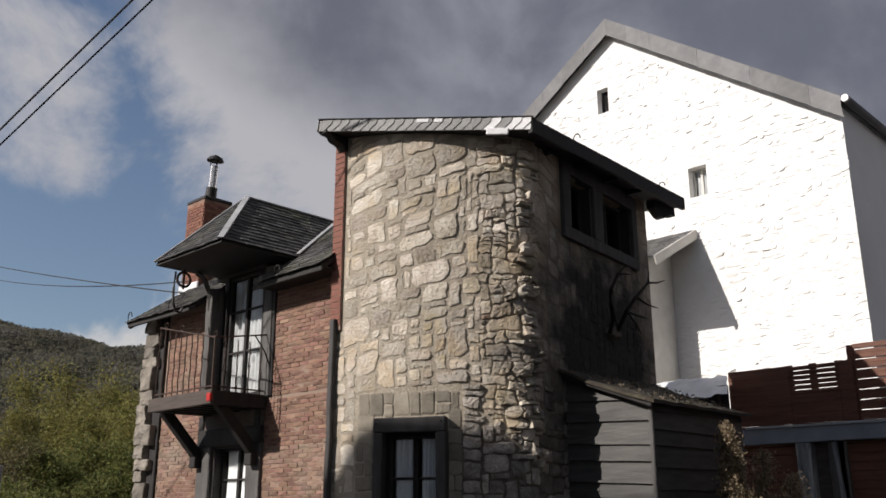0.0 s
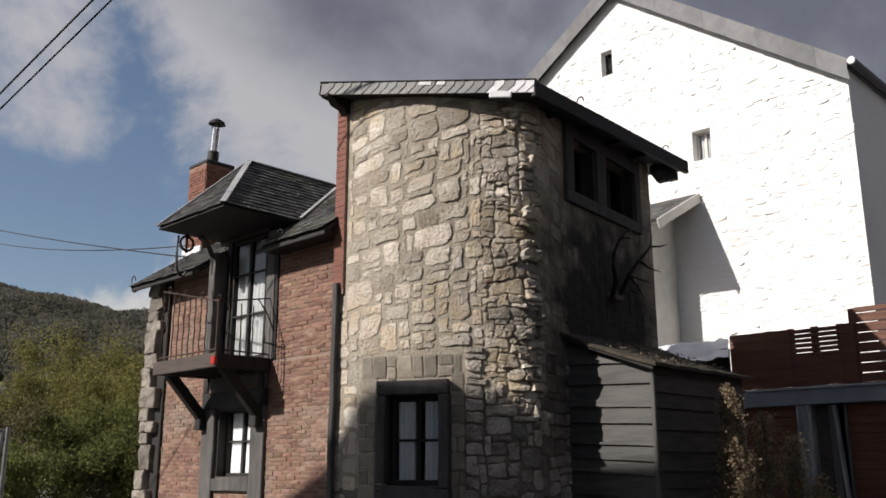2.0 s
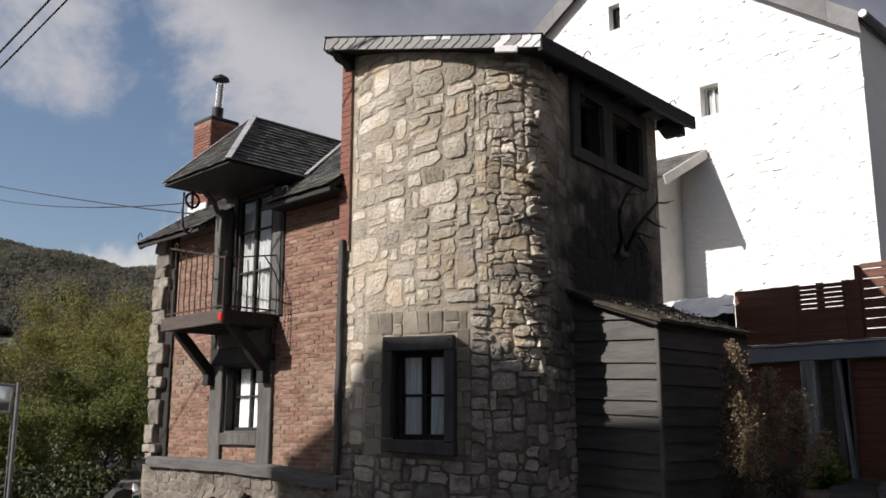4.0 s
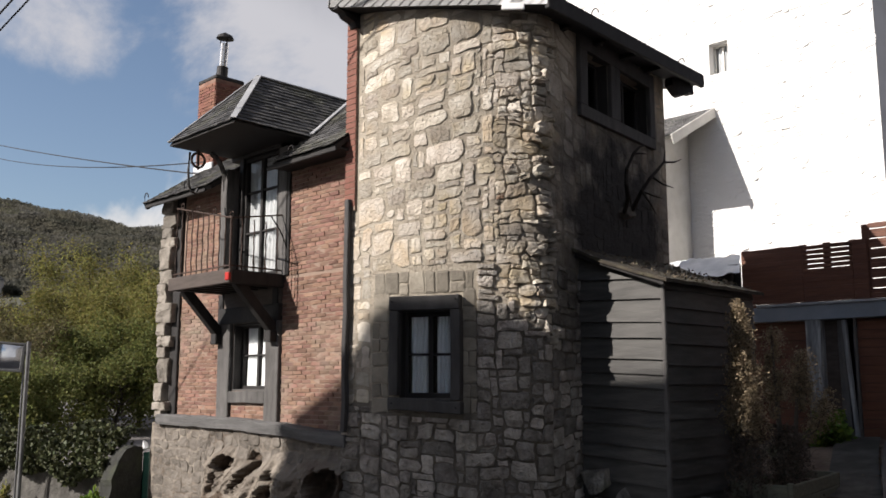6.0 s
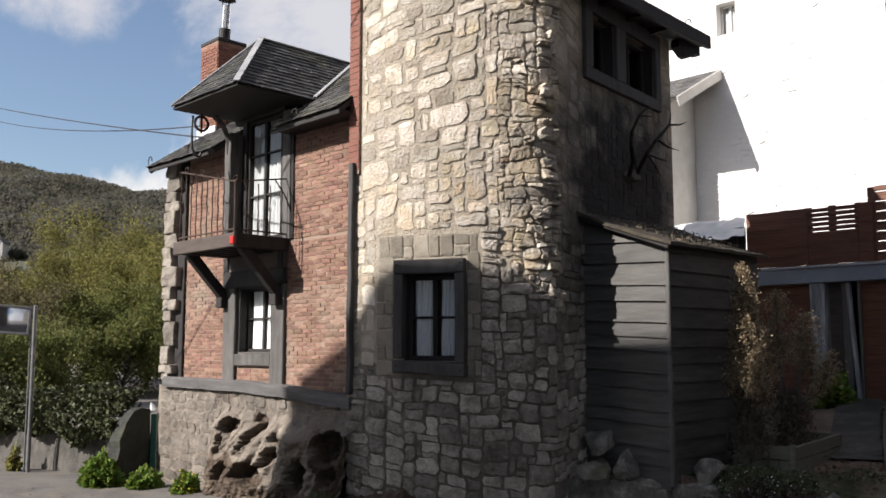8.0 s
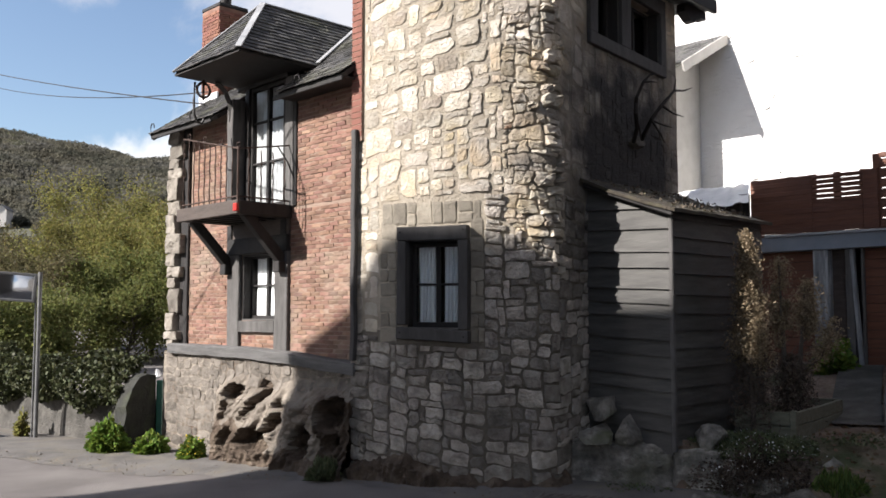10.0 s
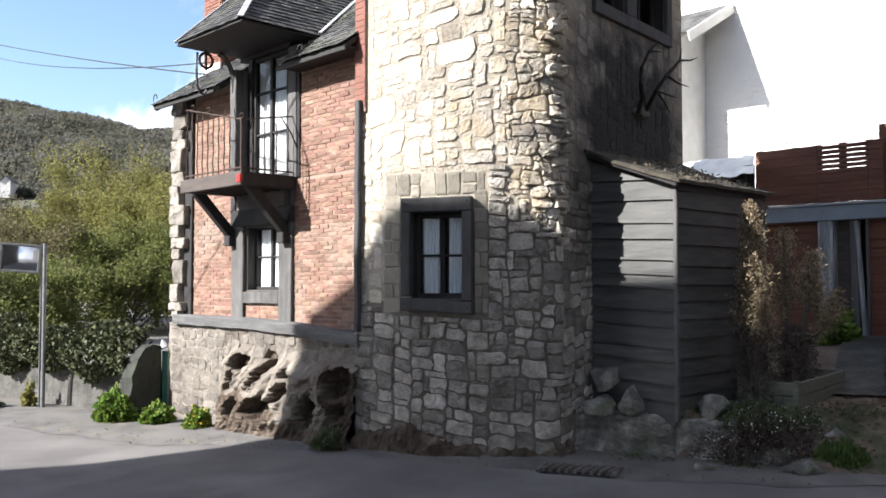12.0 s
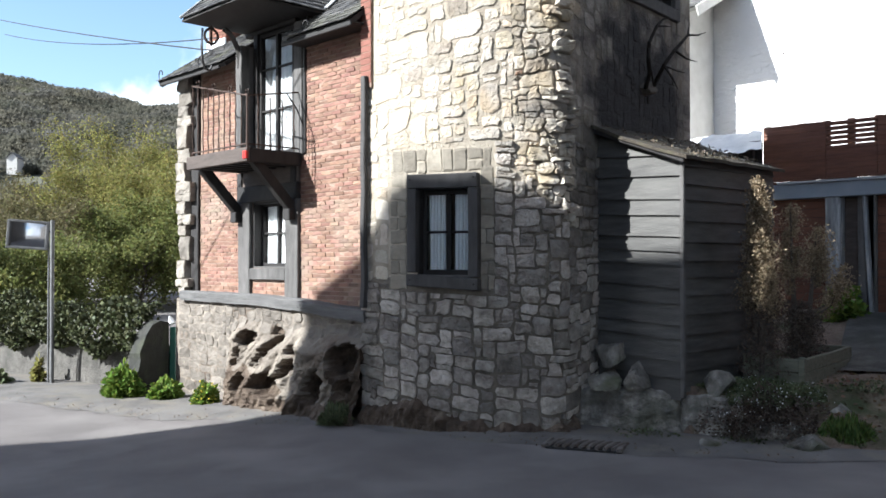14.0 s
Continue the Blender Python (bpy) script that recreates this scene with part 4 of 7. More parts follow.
def pinned(x, z):
    """Outlines stay put along the window's surround, the foot and the head."""
    return S_W0 - 0.05 < x < S_W1 + 0.05 and 1.36 < z < 2.86 or x < 0.02


HIGH = 2.84                             # beside the window the squared courses go on to here
for z0, z1, wide, tall in ((-0.30, HIGH, (1, 2, 2, 3, 3, 3, 4, 4, 5, 6), (1, 2, 2, 2, 3, 3)), (LOW, 5.95, (1, 2, 2, 3, 3, 3, 4, 4, 4, 5, 6), (1, 2, 2, 3, 3, 3, 4, 5))):
    squared = z0 < 0

    def taken(a, b):
        s, z = a - 0.06, b + z0
        beside = s > S_W1 - 0.02 and z < HIGH
        return tower_blocked(a, z + 0.12) or crag_edge(z) < s < CRAG1 or (squared and z > LOW and not beside) or (not squared and beside)

    rects = pack(T_END + 0.06, z1 - z0, 0.066, 0.058, rng, taken, wide, tall)
    for (x, z, w, h), poly in zip(rects, rubble_cells(rects, 0.066, 0.058, -0.06, z0, pinned, 3.3, 0.55 if squared else 0.5)):
        relief = (0.010, 0.030) if z + z0 < 0.3 else (0.008, 0.027) if squared else (0.002, 0.009)
        shape = cell_stone(poly, on_courses, rng, relief, rng.uniform(0.003, 0.013) if squared else rng.uniform(0.008, 0.021), tilt=0.6, edge=rng.uniform(0.86, 0.95),
                           ragged=0.005 if squared else 0.003, worn=0.80 if squared else 0.74, lean=turned(x - 0.06 + w / 2))
        stones.append((x - 0.06 + w / 2, z + z0 + h / 2, shape, w * h, squared))
# thin broken stones where the wall turns
C0 = 1.35
rects = pack(CRAG1 - C0, 5.90, 0.05, 0.044, rng, lambda a, b: tower_blocked(a + C0 + 0.06, b) or a + C0 < crag_edge(b - 0.12), (2, 2, 3, 3, 4, 5, 6), (1, 1, 2, 2, 3))
for (x, z, w, h), poly in zip(rects, rubble_cells(rects, 0.05, 0.044, C0, -0.12, pinned, 7.1, 0.9)):
    stones.append((C0 + x + w / 2, z - 0.12 + h / 2, cell_stone(poly, on_courses, rng, (0.005, 0.014 + 0.056 * max(0.0, min(1.0, (C0 + x + w / 2 - 1.72) / 0.4))), rng.uniform(0.003, 0.008), tilt=0.7, edge=0.88, ragged=0.005, lean=turned(C0 + x + w / 2)), w * h, False))
near = sorted(stones, key=lambda q: abs(q[0] - 1.0) * 0.9 + abs(q[1] - 2.6))[:300]
picked = {id(q) for q in near}
rusty = min(near, key=lambda q: math.hypot(q[0] - 1.68, q[1] - 3.47))
rest, rest_low = [], []
for q in stones:
    low = q[4]
    if id(q) in picked:
        raw("stone", *q[2], M_RUSTSTONE if q is rusty else M_STONELOW if low else M_STONE, tower_wall)
    else:
        (rest_low if low else rest).append(q[2])
tagged(raw("rubble", *join_raw(rest), M_STONEI, tower_wall), "rough grey-beige rubble stones", kind="stuff")
tagged(raw("squared_rubble", *join_raw(rest_low), M_STONELOWI, tower_wall), "squared grey stones in dark joints", kind="stuff")

# ragged bedrock under the tower's foot
verts, faces = [], []
nf, mf = 150, 18
for j in range(mf + 1):
    z = -0.15 + 0.55 * j / mf
    for i in range(nf + 1):
        s = 0.02 + 2.3 * i / nf
        top = 0.15 + 0.17 * math.exp(-((s - 0.55) / 0.5) ** 2) + 0.10 * noise.noise(Vector((s * 2.4, 1, 5))) + 0.07 * noise.noise(Vector((s * 8, 1, 5)))
        f = max(0.0, min(1.0, (top - z) / 0.12))
        o = -0.05 + f * (0.14 + 0.05 * noise.noise(Vector((s * 4, z * 3, 0))) + 0.07 * abs(noise.noise(Vector((s * 12, z * 4, 3)))) + 0.02 * noise.noise(Vector((s * 40, z * 16, 3))))
        verts.append(on_tower(s, z, o))
for j in range(mf):
    for i in range(nf):
        a = j * (nf + 1) + i
        faces.append((a, a + 1, a + nf + 2, a + nf + 1))
raw("bedrock", verts, faces, M_DARKROCK, tower, "dark ragged bedrock under the wall")

# brick edge of the tower above the cottage roof
part("brick_bed", one_box(TX0 - 0.048, TX0 + 0.112, TY0 - 0.014, TY0 + 0.30, 3.5, 5.68), M_REDMORTAR, tower)
rng = random.Random(3)
rest = []
z = 3.55
k = 0
while z < 5.62:
    xa, xb = TX0 - 0.052, TX0 + 0.110
    o = 0.010 + rng.uniform(-0.002, 0.002)
    y = TY0 - 0.01
    v = [(xa, y - o, z), (xb, y - o, z), (xb, y + 0.02, z), (xa, y + 0.02, z), (xa, y - o, z + 0.056), (xb, y - o, z + 0.056), (xb, y + 0.02, z + 0.056), (xa, y + 0.02, z + 0.056)]
    raw("brick", v, [(0, 1, 5, 4), (1, 2, 6, 5), (3, 0, 4, 7), (4, 5, 6, 7), (0, 3, 2, 1)], M_FRESHBRICK, tower_wall)
    z += 0.066
    k += 1


# ---- the brick cottage ----
cottage = thing("cottage", HOUSE, "old red brick cottage with slate roof and small timber balcony", "house")
LW = (1.98, 2.76, 1.60, 2.42)          # lower window opening
DR = (2.14, 2.93, 2.95, 4.50)          # balcony door opening
bm = bmesh.new()
box(bm, 0.22, 4.40, 0.34, 0.5, -0.4, 1.12)
for x0, x1, z0, z1 in ((0.22, 4.40, 1.12, LW[2]), (0.22, LW[0], LW[2], LW[3]), (LW[1], 4.40, LW[2], LW[3]), (0.22, 4.40, LW[3], DR[2]),
                       (0.22, DR[0], DR[2], 4.38), (DR[1], 4.40, DR[2], 4.38)):
    box(bm, x0, x1, 0.0, 0.3, z0, z1)
bmesh.ops.remove_doubles(bm, verts=bm.verts[:], dist=1e-4)
brick_wall = part("wall", bm, M_REDMORTAR, cottage, "red brick wall with pale mortar")
part("end_wall", one_box(0.22, 0.5, 0.3, 2.7, -0.4, 4.3), M_REDMORTAR, cottage)
part("back_wall", one_box(0.5, 4.40, 2.4, 2.7, -0.4, 4.3), M_REDMORTAR, cottage)
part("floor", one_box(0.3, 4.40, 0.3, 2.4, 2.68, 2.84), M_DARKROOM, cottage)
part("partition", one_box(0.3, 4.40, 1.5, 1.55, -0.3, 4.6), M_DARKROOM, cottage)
bm = bmesh.new()
va = [bm.verts.new((0.24, y, z)) for y, z in ((0.0, 4.25), (2.7, 4.25), (1.35, 5.4))]
bm.faces.new(va)
part("gable", bm, M_REDMORTAR, cottage)

# timber framing on the front
# the first black strip stands for a dark gap beside the quoins
for i, (x0, x1, y0, y1, z0, z1, mt) in enumerate((
        (0.44, 0.64, -0.04, 0.05, 1.25, 4.30, M_TIMBER), (1.70, 1.97, -0.05, 0.05, 1.24, 2.42, M_GREYTIMBER), (2.77, 3.03, -0.05, 0.05, 1.20, 2.42, M_GREYTIMBER),
        (1.97, 2.77, -0.055, 0.05, 1.46, 1.60, M_GREYTIMBER), (1.70, 3.03, -0.06, 0.05, 2.42, 2.62, M_TIMBER), (1.93, 2.06, -0.22, 0.05, 2.94, 4.36, M_GREYTIMBER),
        (2.06, 2.16, -0.05, 0.05, 2.94, 4.50, M_TIMBER), (2.93, 3.10, -0.04, 0.05, 2.94, 4.50, M_GREYTIMBER), (3.10, 3.15, -0.03, 0.05, 2.94, 4.36, M_TIMBER),
        (4.395, 4.465, -0.20, -0.145, 1.20, 3.62, M_DARKFRAME), (1.86, 2.98, -0.05, 0.05, 4.50, 4.60, M_TIMBER))):
    part("post" if z1 - z0 > 0.5 else "rail", timber(x0, x1, y0, y1, z0, z1, 0.010 if mt is M_GREYTIMBER else 0.016 if mt is M_DARKFRAME else 0.006, 20 + i), mt, cottage)
# sagging sill beam
n = 16
bm = bmesh.new()
ring = []
for i in range(n + 1):
    s = 0.36 + 4.06 * i / n
    zc = 1.215 - 0.10 * max(0, (s - 2.2) / 2.1) ** 1.3 + 0.012 * noise.noise(Vector((s * 1.4, 0, 5)))
    ring.append([bm.verts.new((s, y + 0.012 * noise.noise(Vector((s * 3, z, 1))), zc + z + 0.01 * noise.noise(Vector((s * 4, y, z + 3))))) for y, z in ((-0.16, -0.065), (-0.17, 0.05), (-0.13, 0.068), (0.02, 0.068), (0.02, -0.065))])
for a, b in zip(ring, ring[1:]):
    for k in range(5):
        j = (k + 1) % 5
        bm.faces.new((a[k], b[k], b[j], a[j]))
bm.faces.new(ring[0])
bm.faces.new(ring[-1][::-1])
part("sill_beam", bm, M_BEAM, cottage, "long sagging weathered oak sill beam")

# lower window and balcony door
win = casement(cottage, pose(2.37, 0, 0), 0.76, 1.61, 2.41, 2, (0.52,), 0.11, "small cottage window with parted white curtains under the balcony", M_TIMBER, 0.04, "lace", ((0.04, 0.47), (0.53, 0.98)))
part("sill", one_box(-0.38, 0.38, 0.0, 0.15, 1.602, 1.62, 0.003), M_GREYTIMBER, win)
part("reveal", one_box(-0.39, -0.36, 0.002, 0.28, 1.60, 2.42), M_TIMBER, win)
part("reveal", one_box(0.36, 0.39, 0.002, 0.28, 1.60, 2.42), M_TIMBER, win)
part("reveal", one_box(-0.36, 0.36, 0.002, 0.28, 2.395, 2.42), M_TIMBER, win)
door = casement(cottage, pose(2.535, 0, 0), 0.78, 2.96, 4.49, 2, (0.36, 0.72), -0.02, "tall glazed balcony door with white curtains", M_TIMBER, 0.045, "plain", ((0.0, 0.46), (0.52, 1.0)))
door.name = "door"

# balcony
# dark brown strip covers the wall between the brackets
part("apron", timber(1.78, 3.03, -0.035, 0.02, 2.46, 2.90, 0.004, 64), M_BROWNBEAM, cottage, "dark brown strip under the balcony")
balcony = part("balcony", bmesh.new(), M_TIMBER, cottage, "small dark timber balcony on diagonal brackets")
bm = one_box(1.74, 3.05, -0.70, 0.0, 2.88, 2.94)
bm.to_mesh(balcony.data)
bm.free()
part("front_beam", timber(1.66, 3.06, -0.745, -0.70, 2.80, 2.96, 0.004, 41), M_BROWNBEAM, balcony, "weathered brown front beam")
part("side_beam", timber(3.0, 3.055, -0.70, -0.002, 2.80, 2.955, 0.003, 42), M_TIMBER, balcony)
part("side_beam", timber(1.74, 1.80, -0.70, -0.002, 2.80, 2.955, 0.003, 43), M_TIMBER, balcony)
for i in range(6):
    part("joist", one_box(1.86 + i * 0.21, 1.92 + i * 0.21, -0.70, 0.0, 2.80, 2.88, 0.003), M_TIMBER, balcony)
part("reflector", one_box(2.985, 3.062, -0.757, -0.72, 2.83, 2.92, 0.006), M_RED, balcony, "small red reflector")
for x in (1.66, 2.86):
    part("bracket", beam_between((x + 0.06, -0.02, 2.27), (x + 0.06, -0.56, 2.84), 0.12, 0.11, (1, 0, 0)), M_TIMBER, balcony, "black diagonal bracket")
    part("bracket_foot", timber(x, x + 0.13, -0.14, 0.0, 2.17, 2.30, 0.006, 50 + x), M_TIMBER, balcony)
    part("bracket_post", timber(x + 0.01, x + 0.12, -0.05, 0.0, 2.30, 2.80, 0.004, 55 + x), M_TIMBER, balcony)
railing = part("railing", bmesh.new(), M_RUST, balcony, "wrought iron railing with thin twisted bars")


def rail_z(x):
    """The old handrail slopes down towards the tower."""
    return 3.82 - 0.28 * (x - 1.76) / 1.27


for a, b in (((1.76, -0.72, rail_z(1.76)), (3.03, -0.72, rail_z(3.03))), ((3.03, -0.72, rail_z(3.03)), (3.03, -0.04, 3.66)), ((1.76, -0.72, 3.0), (3.03, -0.72, 3.0)), ((3.03, -0.72, 3.0), (3.03, -0.04, 3.0)), ((1.76, -0.72, rail_z(1.76)), (1.76, -0.04, 3.82))):
    bm = bmesh.new()
    bar(bm, a, b, 0.010, None, 6)
    part("rail", bm, M_RUST, railing)
bm = bmesh.new()
bar(bm, (3.03, -0.72, 2.95), (3.03, -0.72, 3.56), 0.013, None, 6)
bm.to_mesh(railing.data)
bm.free()


def baluster(x, y, scroll):
    bm = bmesh.new()
    pts = [(x + 0.004 * math.cos(k * 1.9), y + 0.004 * math.sin(k * 1.9), 2.95 + (rail_z(x) + 0.01 - 2.95) * k / 9) for k in range(10)]
    tube(bm, pts, 0.008, 5)
    if scroll:
        for sgn in (-1, 1):
            tube(bm, [(x + sgn * (0.006 + 0.03 * math.sin(t)), y, rail_z(x) + 0.01 + 0.035 * (1 - math.cos(t)) * 0.9) for t in (0, 0.6, 1.2, 1.8, 2.4, 3.0)], 0.006, 5)
    part("baluster", bm, M_RUST, railing)


for i in range(11):
    baluster(1.78 + 0.125 * i, -0.72, i % 3 == 1)
for i in range(4):
    baluster(3.03, -0.58 + 0.16 * i, False)
bm = bmesh.new()
tube(bm, [(3.03, -0.20, 3.63), (3.09, -0.10, 3.45), (3.12, -0.02, 3.25)], 0.009, 5)
part("rail_stay", bm, M_IRON, railing)

# main roof
EA, RI = (-0.33, 4.17), (1.35, 5.50)
RL = (1.35, 5.33)                      # the left half sags at its ridge
roof = part("roof", slab([(0.08, EA[0], EA[1] + 0.0), (1.84, EA[0], EA[1] + 0.0), (1.84, RL[0], RL[1]), (0.08, RL[0], RL[1])], 0.05), M_TIMBER, cottage, "weathered slate roof with patched edges")
part("roof_slope", slab([(3.22, EA[0], EA[1] + 0.03), (4.40, EA[0], EA[1] + 0.03), (4.40, RI[0], RI[1]), (3.22, RI[0], RI[1])], 0.05), M_TIMBER, roof)
part("roof_slope", slab([(1.72, 0.25, 4.635), (3.08, 0.25, 4.635), (3.08, RI[0], RI[1]), (1.72, RI[0], RI[1])], 0.05), M_TIMBER, roof)
part("roof_back", slab([(0.08, RL[0], RL[1]), (4.40, RI[0], RI[1]), (4.40, 3.0, 4.2), (0.08, 3.0, 4.03)], 0.05), M_SLATE, roof)
rng = random.Random(5)
meshes = [slates_on([(0.06, EA[0] - 0.03, EA[1] + 0.0), (1.84, EA[0] - 0.03, EA[1] + 0.0), (1.84, RL[0], RL[1]), (0.06, RL[0], RL[1])], 0.10, 0.15, rng),
          slates_on([(3.22, EA[0] - 0.03, EA[1] + 0.03), (4.40, EA[0] - 0.03, EA[1] + 0.03), (4.40, RI[0], RI[1]), (2.6, RI[0], RI[1]), (3.22, 0.5, 4.83)], 0.10, 0.15, rng)]
tagged(raw("slating", *join_raw(meshes), M_SLATE, roof), "overlapping grey slates", kind="stuff")
part("eave_board", timber(0.08, 1.70, EA[0] + 0.0, EA[0] + 0.03, EA[1] - 0.06, EA[1] - 0.01, 0.004, 61), M_TIMBER, roof)
part("eave_board", timber(3.10, 4.40, EA[0] + 0.0, EA[0] + 0.03, EA[1] - 0.035, EA[1] + 0.02, 0.004, 62), M_TIMBER, roof)
part("verge_board", beam_between((0.09, EA[0], EA[1] - 0.03), (0.09, RL[0], RL[1] - 0.03), 0.03, 0.11), M_TIMBER, roof)
part("soffit", one_box(3.12, 4.40, EA[0] + 0.04, 0.0, 4.17, 4.19), M_TIMBER, roof)
part("ridge", one_box(0.08, 1.70, RL[0] - 0.05, RL[0] + 0.05, RL[1] - 0.01, RL[1] + 0.035, 0.01), M_LEAD, roof)
part("ridge", one_box(1.72, 4.40, RI[0] - 0.05, RI[0] + 0.05, RI[1] - 0.01, RI[1] + 0.035, 0.01), M_LEAD, roof)
for x, y, z in ((0.14, -0.36, 4.19), (1.25, -0.36, 4.19), (3.55, -0.33, 4.22)):
    hook(roof, x, y, z, None, 0.12)

# dormer roof over the balcony, hipped towards the street
D0, D1, DY, DZ, DA, DAZ, DB = 1.88, 3.34, -0.92, 4.57, -0.16, 5.43, 1.26
dormer = part("dormer_roof", bmesh.new(), M_TIMBER, cottage, "hipped slate dormer roof jutting over the balcony")
bm = bmesh.new()
mid = (D0 + D1) / 2
P = [bm.verts.new(p) for p in ((D0, DY, DZ), (D1, DY, DZ), (D1, 0.15, DZ), (mid, DB, DAZ), (mid, DA, DAZ), (D0, 0.15, DZ))]
Q = [bm.verts.new(p) for p in ((D0, DY, DZ - 0.022), (D1, DY, DZ - 0.022), (D1, 0.25, DZ - 0.022), (D0, 0.25, DZ - 0.022))]
for f in ((P[0], P[1], P[4]), (P[1], P[2], P[3], P[4]), (P[0], P[4], P[3], P[5]), (Q[0], Q[3], Q[2], Q[1]), (Q[0], Q[1], P[1], P[0]), (Q[1], Q[2], P[2], P[1]), (Q[3], Q[0], P[0], P[5])):
    bm.faces.new(f)
bm.to_mesh(dormer.data)
bm.free()
rng = random.Random(6)
meshes = [slates_on([(D0, DY - 0.02, DZ), (D1, DY - 0.02, DZ), (mid, DA, DAZ)], 0.075, 0.13, rng),
          slates_on([(D1 + 0.02, DY, DZ), (D1 + 0.02, 0.15, DZ), (mid, DB, DAZ), (mid, DA, DAZ)], 0.075, 0.13, rng),
          slates_on([(D0 - 0.02, 0.15, DZ), (D0 - 0.02, DY, DZ), (mid, DA, DAZ), (mid, DB, DAZ)], 0.075, 0.13, rng)]
tagged(raw("slating", *join_raw(meshes), M_SLATE, dormer), "small dark slates in rows", kind="stuff")


def flashing(a, b, w, parent, lift=0.022, label=""):
    """A folded metal strip along a hip or a valley."""
    bm = beam_between(a, b, w, 0.016, (0, 0, 1), 0.003)
    bm.transform(Matrix.Translation((0, 0, lift)))
    return part("flashing", bm, M_LEAD, parent, label)


flashing((D1 + 0.01, DY - 0.02, DZ), (mid, DA, DAZ), 0.075, dormer, 0.024, "pale lead strip on the hip")
flashing((D0 - 0.01, DY - 0.02, DZ), (mid, DA, DAZ), 0.06, dormer, 0.024)
flashing((mid, DA, DAZ), (mid, DB, DAZ), 0.05, dormer, 0.02)
flashing((D1 + 0.04, 0.10, DZ + 0.02), (mid + 0.04, DB, DAZ + 0.01), 0.05, dormer, 0.02)
# dormer cheeks and curved braces
part("cheek", slab([(D1 - 0.2, 0.02, 4.3), (D1 - 0.2, 0.9, 4.57), (D1 - 0.2, 0.02, 4.57)], 0.03), M_TIMBER, dormer)
part("cheek", slab([(D0 + 0.2, 0.02, 4.3), (D0 + 0.2, 0.9, 4.57), (D0 + 0.2, 0.02, 4.57)], 0.03), M_TIMBER, dormer)
for x in (1.995,):
    bm = bmesh.new()
    pts = [(x, -0.2 - 0.24 * (1 - math.cos(t)), 4.08 + 0.45 * math.sin(t)) for t in (0, 0.3, 0.6, 0.9, 1.2, 1.5)]
    tube(bm, pts, 0.036, 4)
    part("brace", bm, M_GREYTIMBER, dormer, "curved grey timber brace")
# old iron pulley wheel and hook under the eaves
pulley = part("pulley", bmesh.new(), M_RUST, dormer, "rusty iron pulley wheel with a hanging hook")
bm = bmesh.new()
for k in range(14):
    a0, a1 = 2 * math.pi * k / 14, 2 * math.pi * (k + 1) / 14
    bar(bm, (2.02 + 0.02, -0.62 + 0.09 * math.cos(a0), 4.40 + 0.09 * math.sin(a0)), (2.04, -0.62 + 0.09 * math.cos(a1), 4.40 + 0.09 * math.sin(a1)), 0.017, None, 5)
bar(bm, (2.04, -0.62, 4.28), (2.04, -0.62, 4.53), 0.014)
bm.to_mesh(pulley.data)
bm.free()
bm = bmesh.new()
tube(bm, [(1.9, -0.66, 4.52), (1.9, -0.67, 4.30), (1.9, -0.66, 4.12), (1.9, -0.62, 4.03), (1.9, -0.56, 4.02), (1.9, -0.53, 4.08)], 0.016, 5)
part("hook", bm, M_IRON, pulley)

# chimney with a steel flue
chimney = part("chimney", one_box(-0.245, 0.235, 0.615, 1.075, 4.2, 6.18), M_REDMORTAR, cottage, "red brick chimney stack with a steel flue")
part("cap", one_box(-0.265, 0.255, 0.60, 1.09, 6.215, 6.275, 0.012), M_TIMBER, chimney, "sooty cap")
part("collar", one_box(-0.255, 0.245, 0.605, 1.085, 6.15, 6.215, 0.005), M_BRICK, chimney)
part("flashing", one_box(-0.26, 0.27, 0.57, 0.607, 4.70, 4.92, 0.01), M_WHITEMETAL, chimney, "whitened mortar flashing")
flue = part("flue", bmesh.new(), M_STEEL, chimney, "shiny steel flue pipe with a cowl")
bm = bmesh.new()
bar(bm, (0.02, 0.84, 6.42), (0.06, 0.84, 6.86), 0.062, 0.062, 16)
bm.to_mesh(flue.data)
bm.free()
bm = bmesh.new()
bar(bm, (0.0, 0.84, 6.25), (0.025, 0.84, 6.5), 0.09, 0.085, 16)
part("flue_base", bm, M_IRON, flue)
bm = bmesh.new()
bar(bm, (0.066, 0.84, 6.94), (0.07, 0.84, 6.99), 0.135, 0.11, 16)
bar(bm, (0.07, 0.84, 6.99), (0.075, 0.84, 7.04), 0.11, 0.015, 16)
for k in range(3):
    a = 2.1 * k
    bar(bm, (0.055 + 0.055 * math.cos(a), 0.84 + 0.055 * math.sin(a), 6.82), (0.066 + 0.07 * math.cos(a), 0.84 + 0.07 * math.sin(a), 6.95), 0.009)
part("cowl", bm, M_IRON, flue)

# stone quoins at the free corner
rng = random.Random(31)
z = 1.22
k = 0
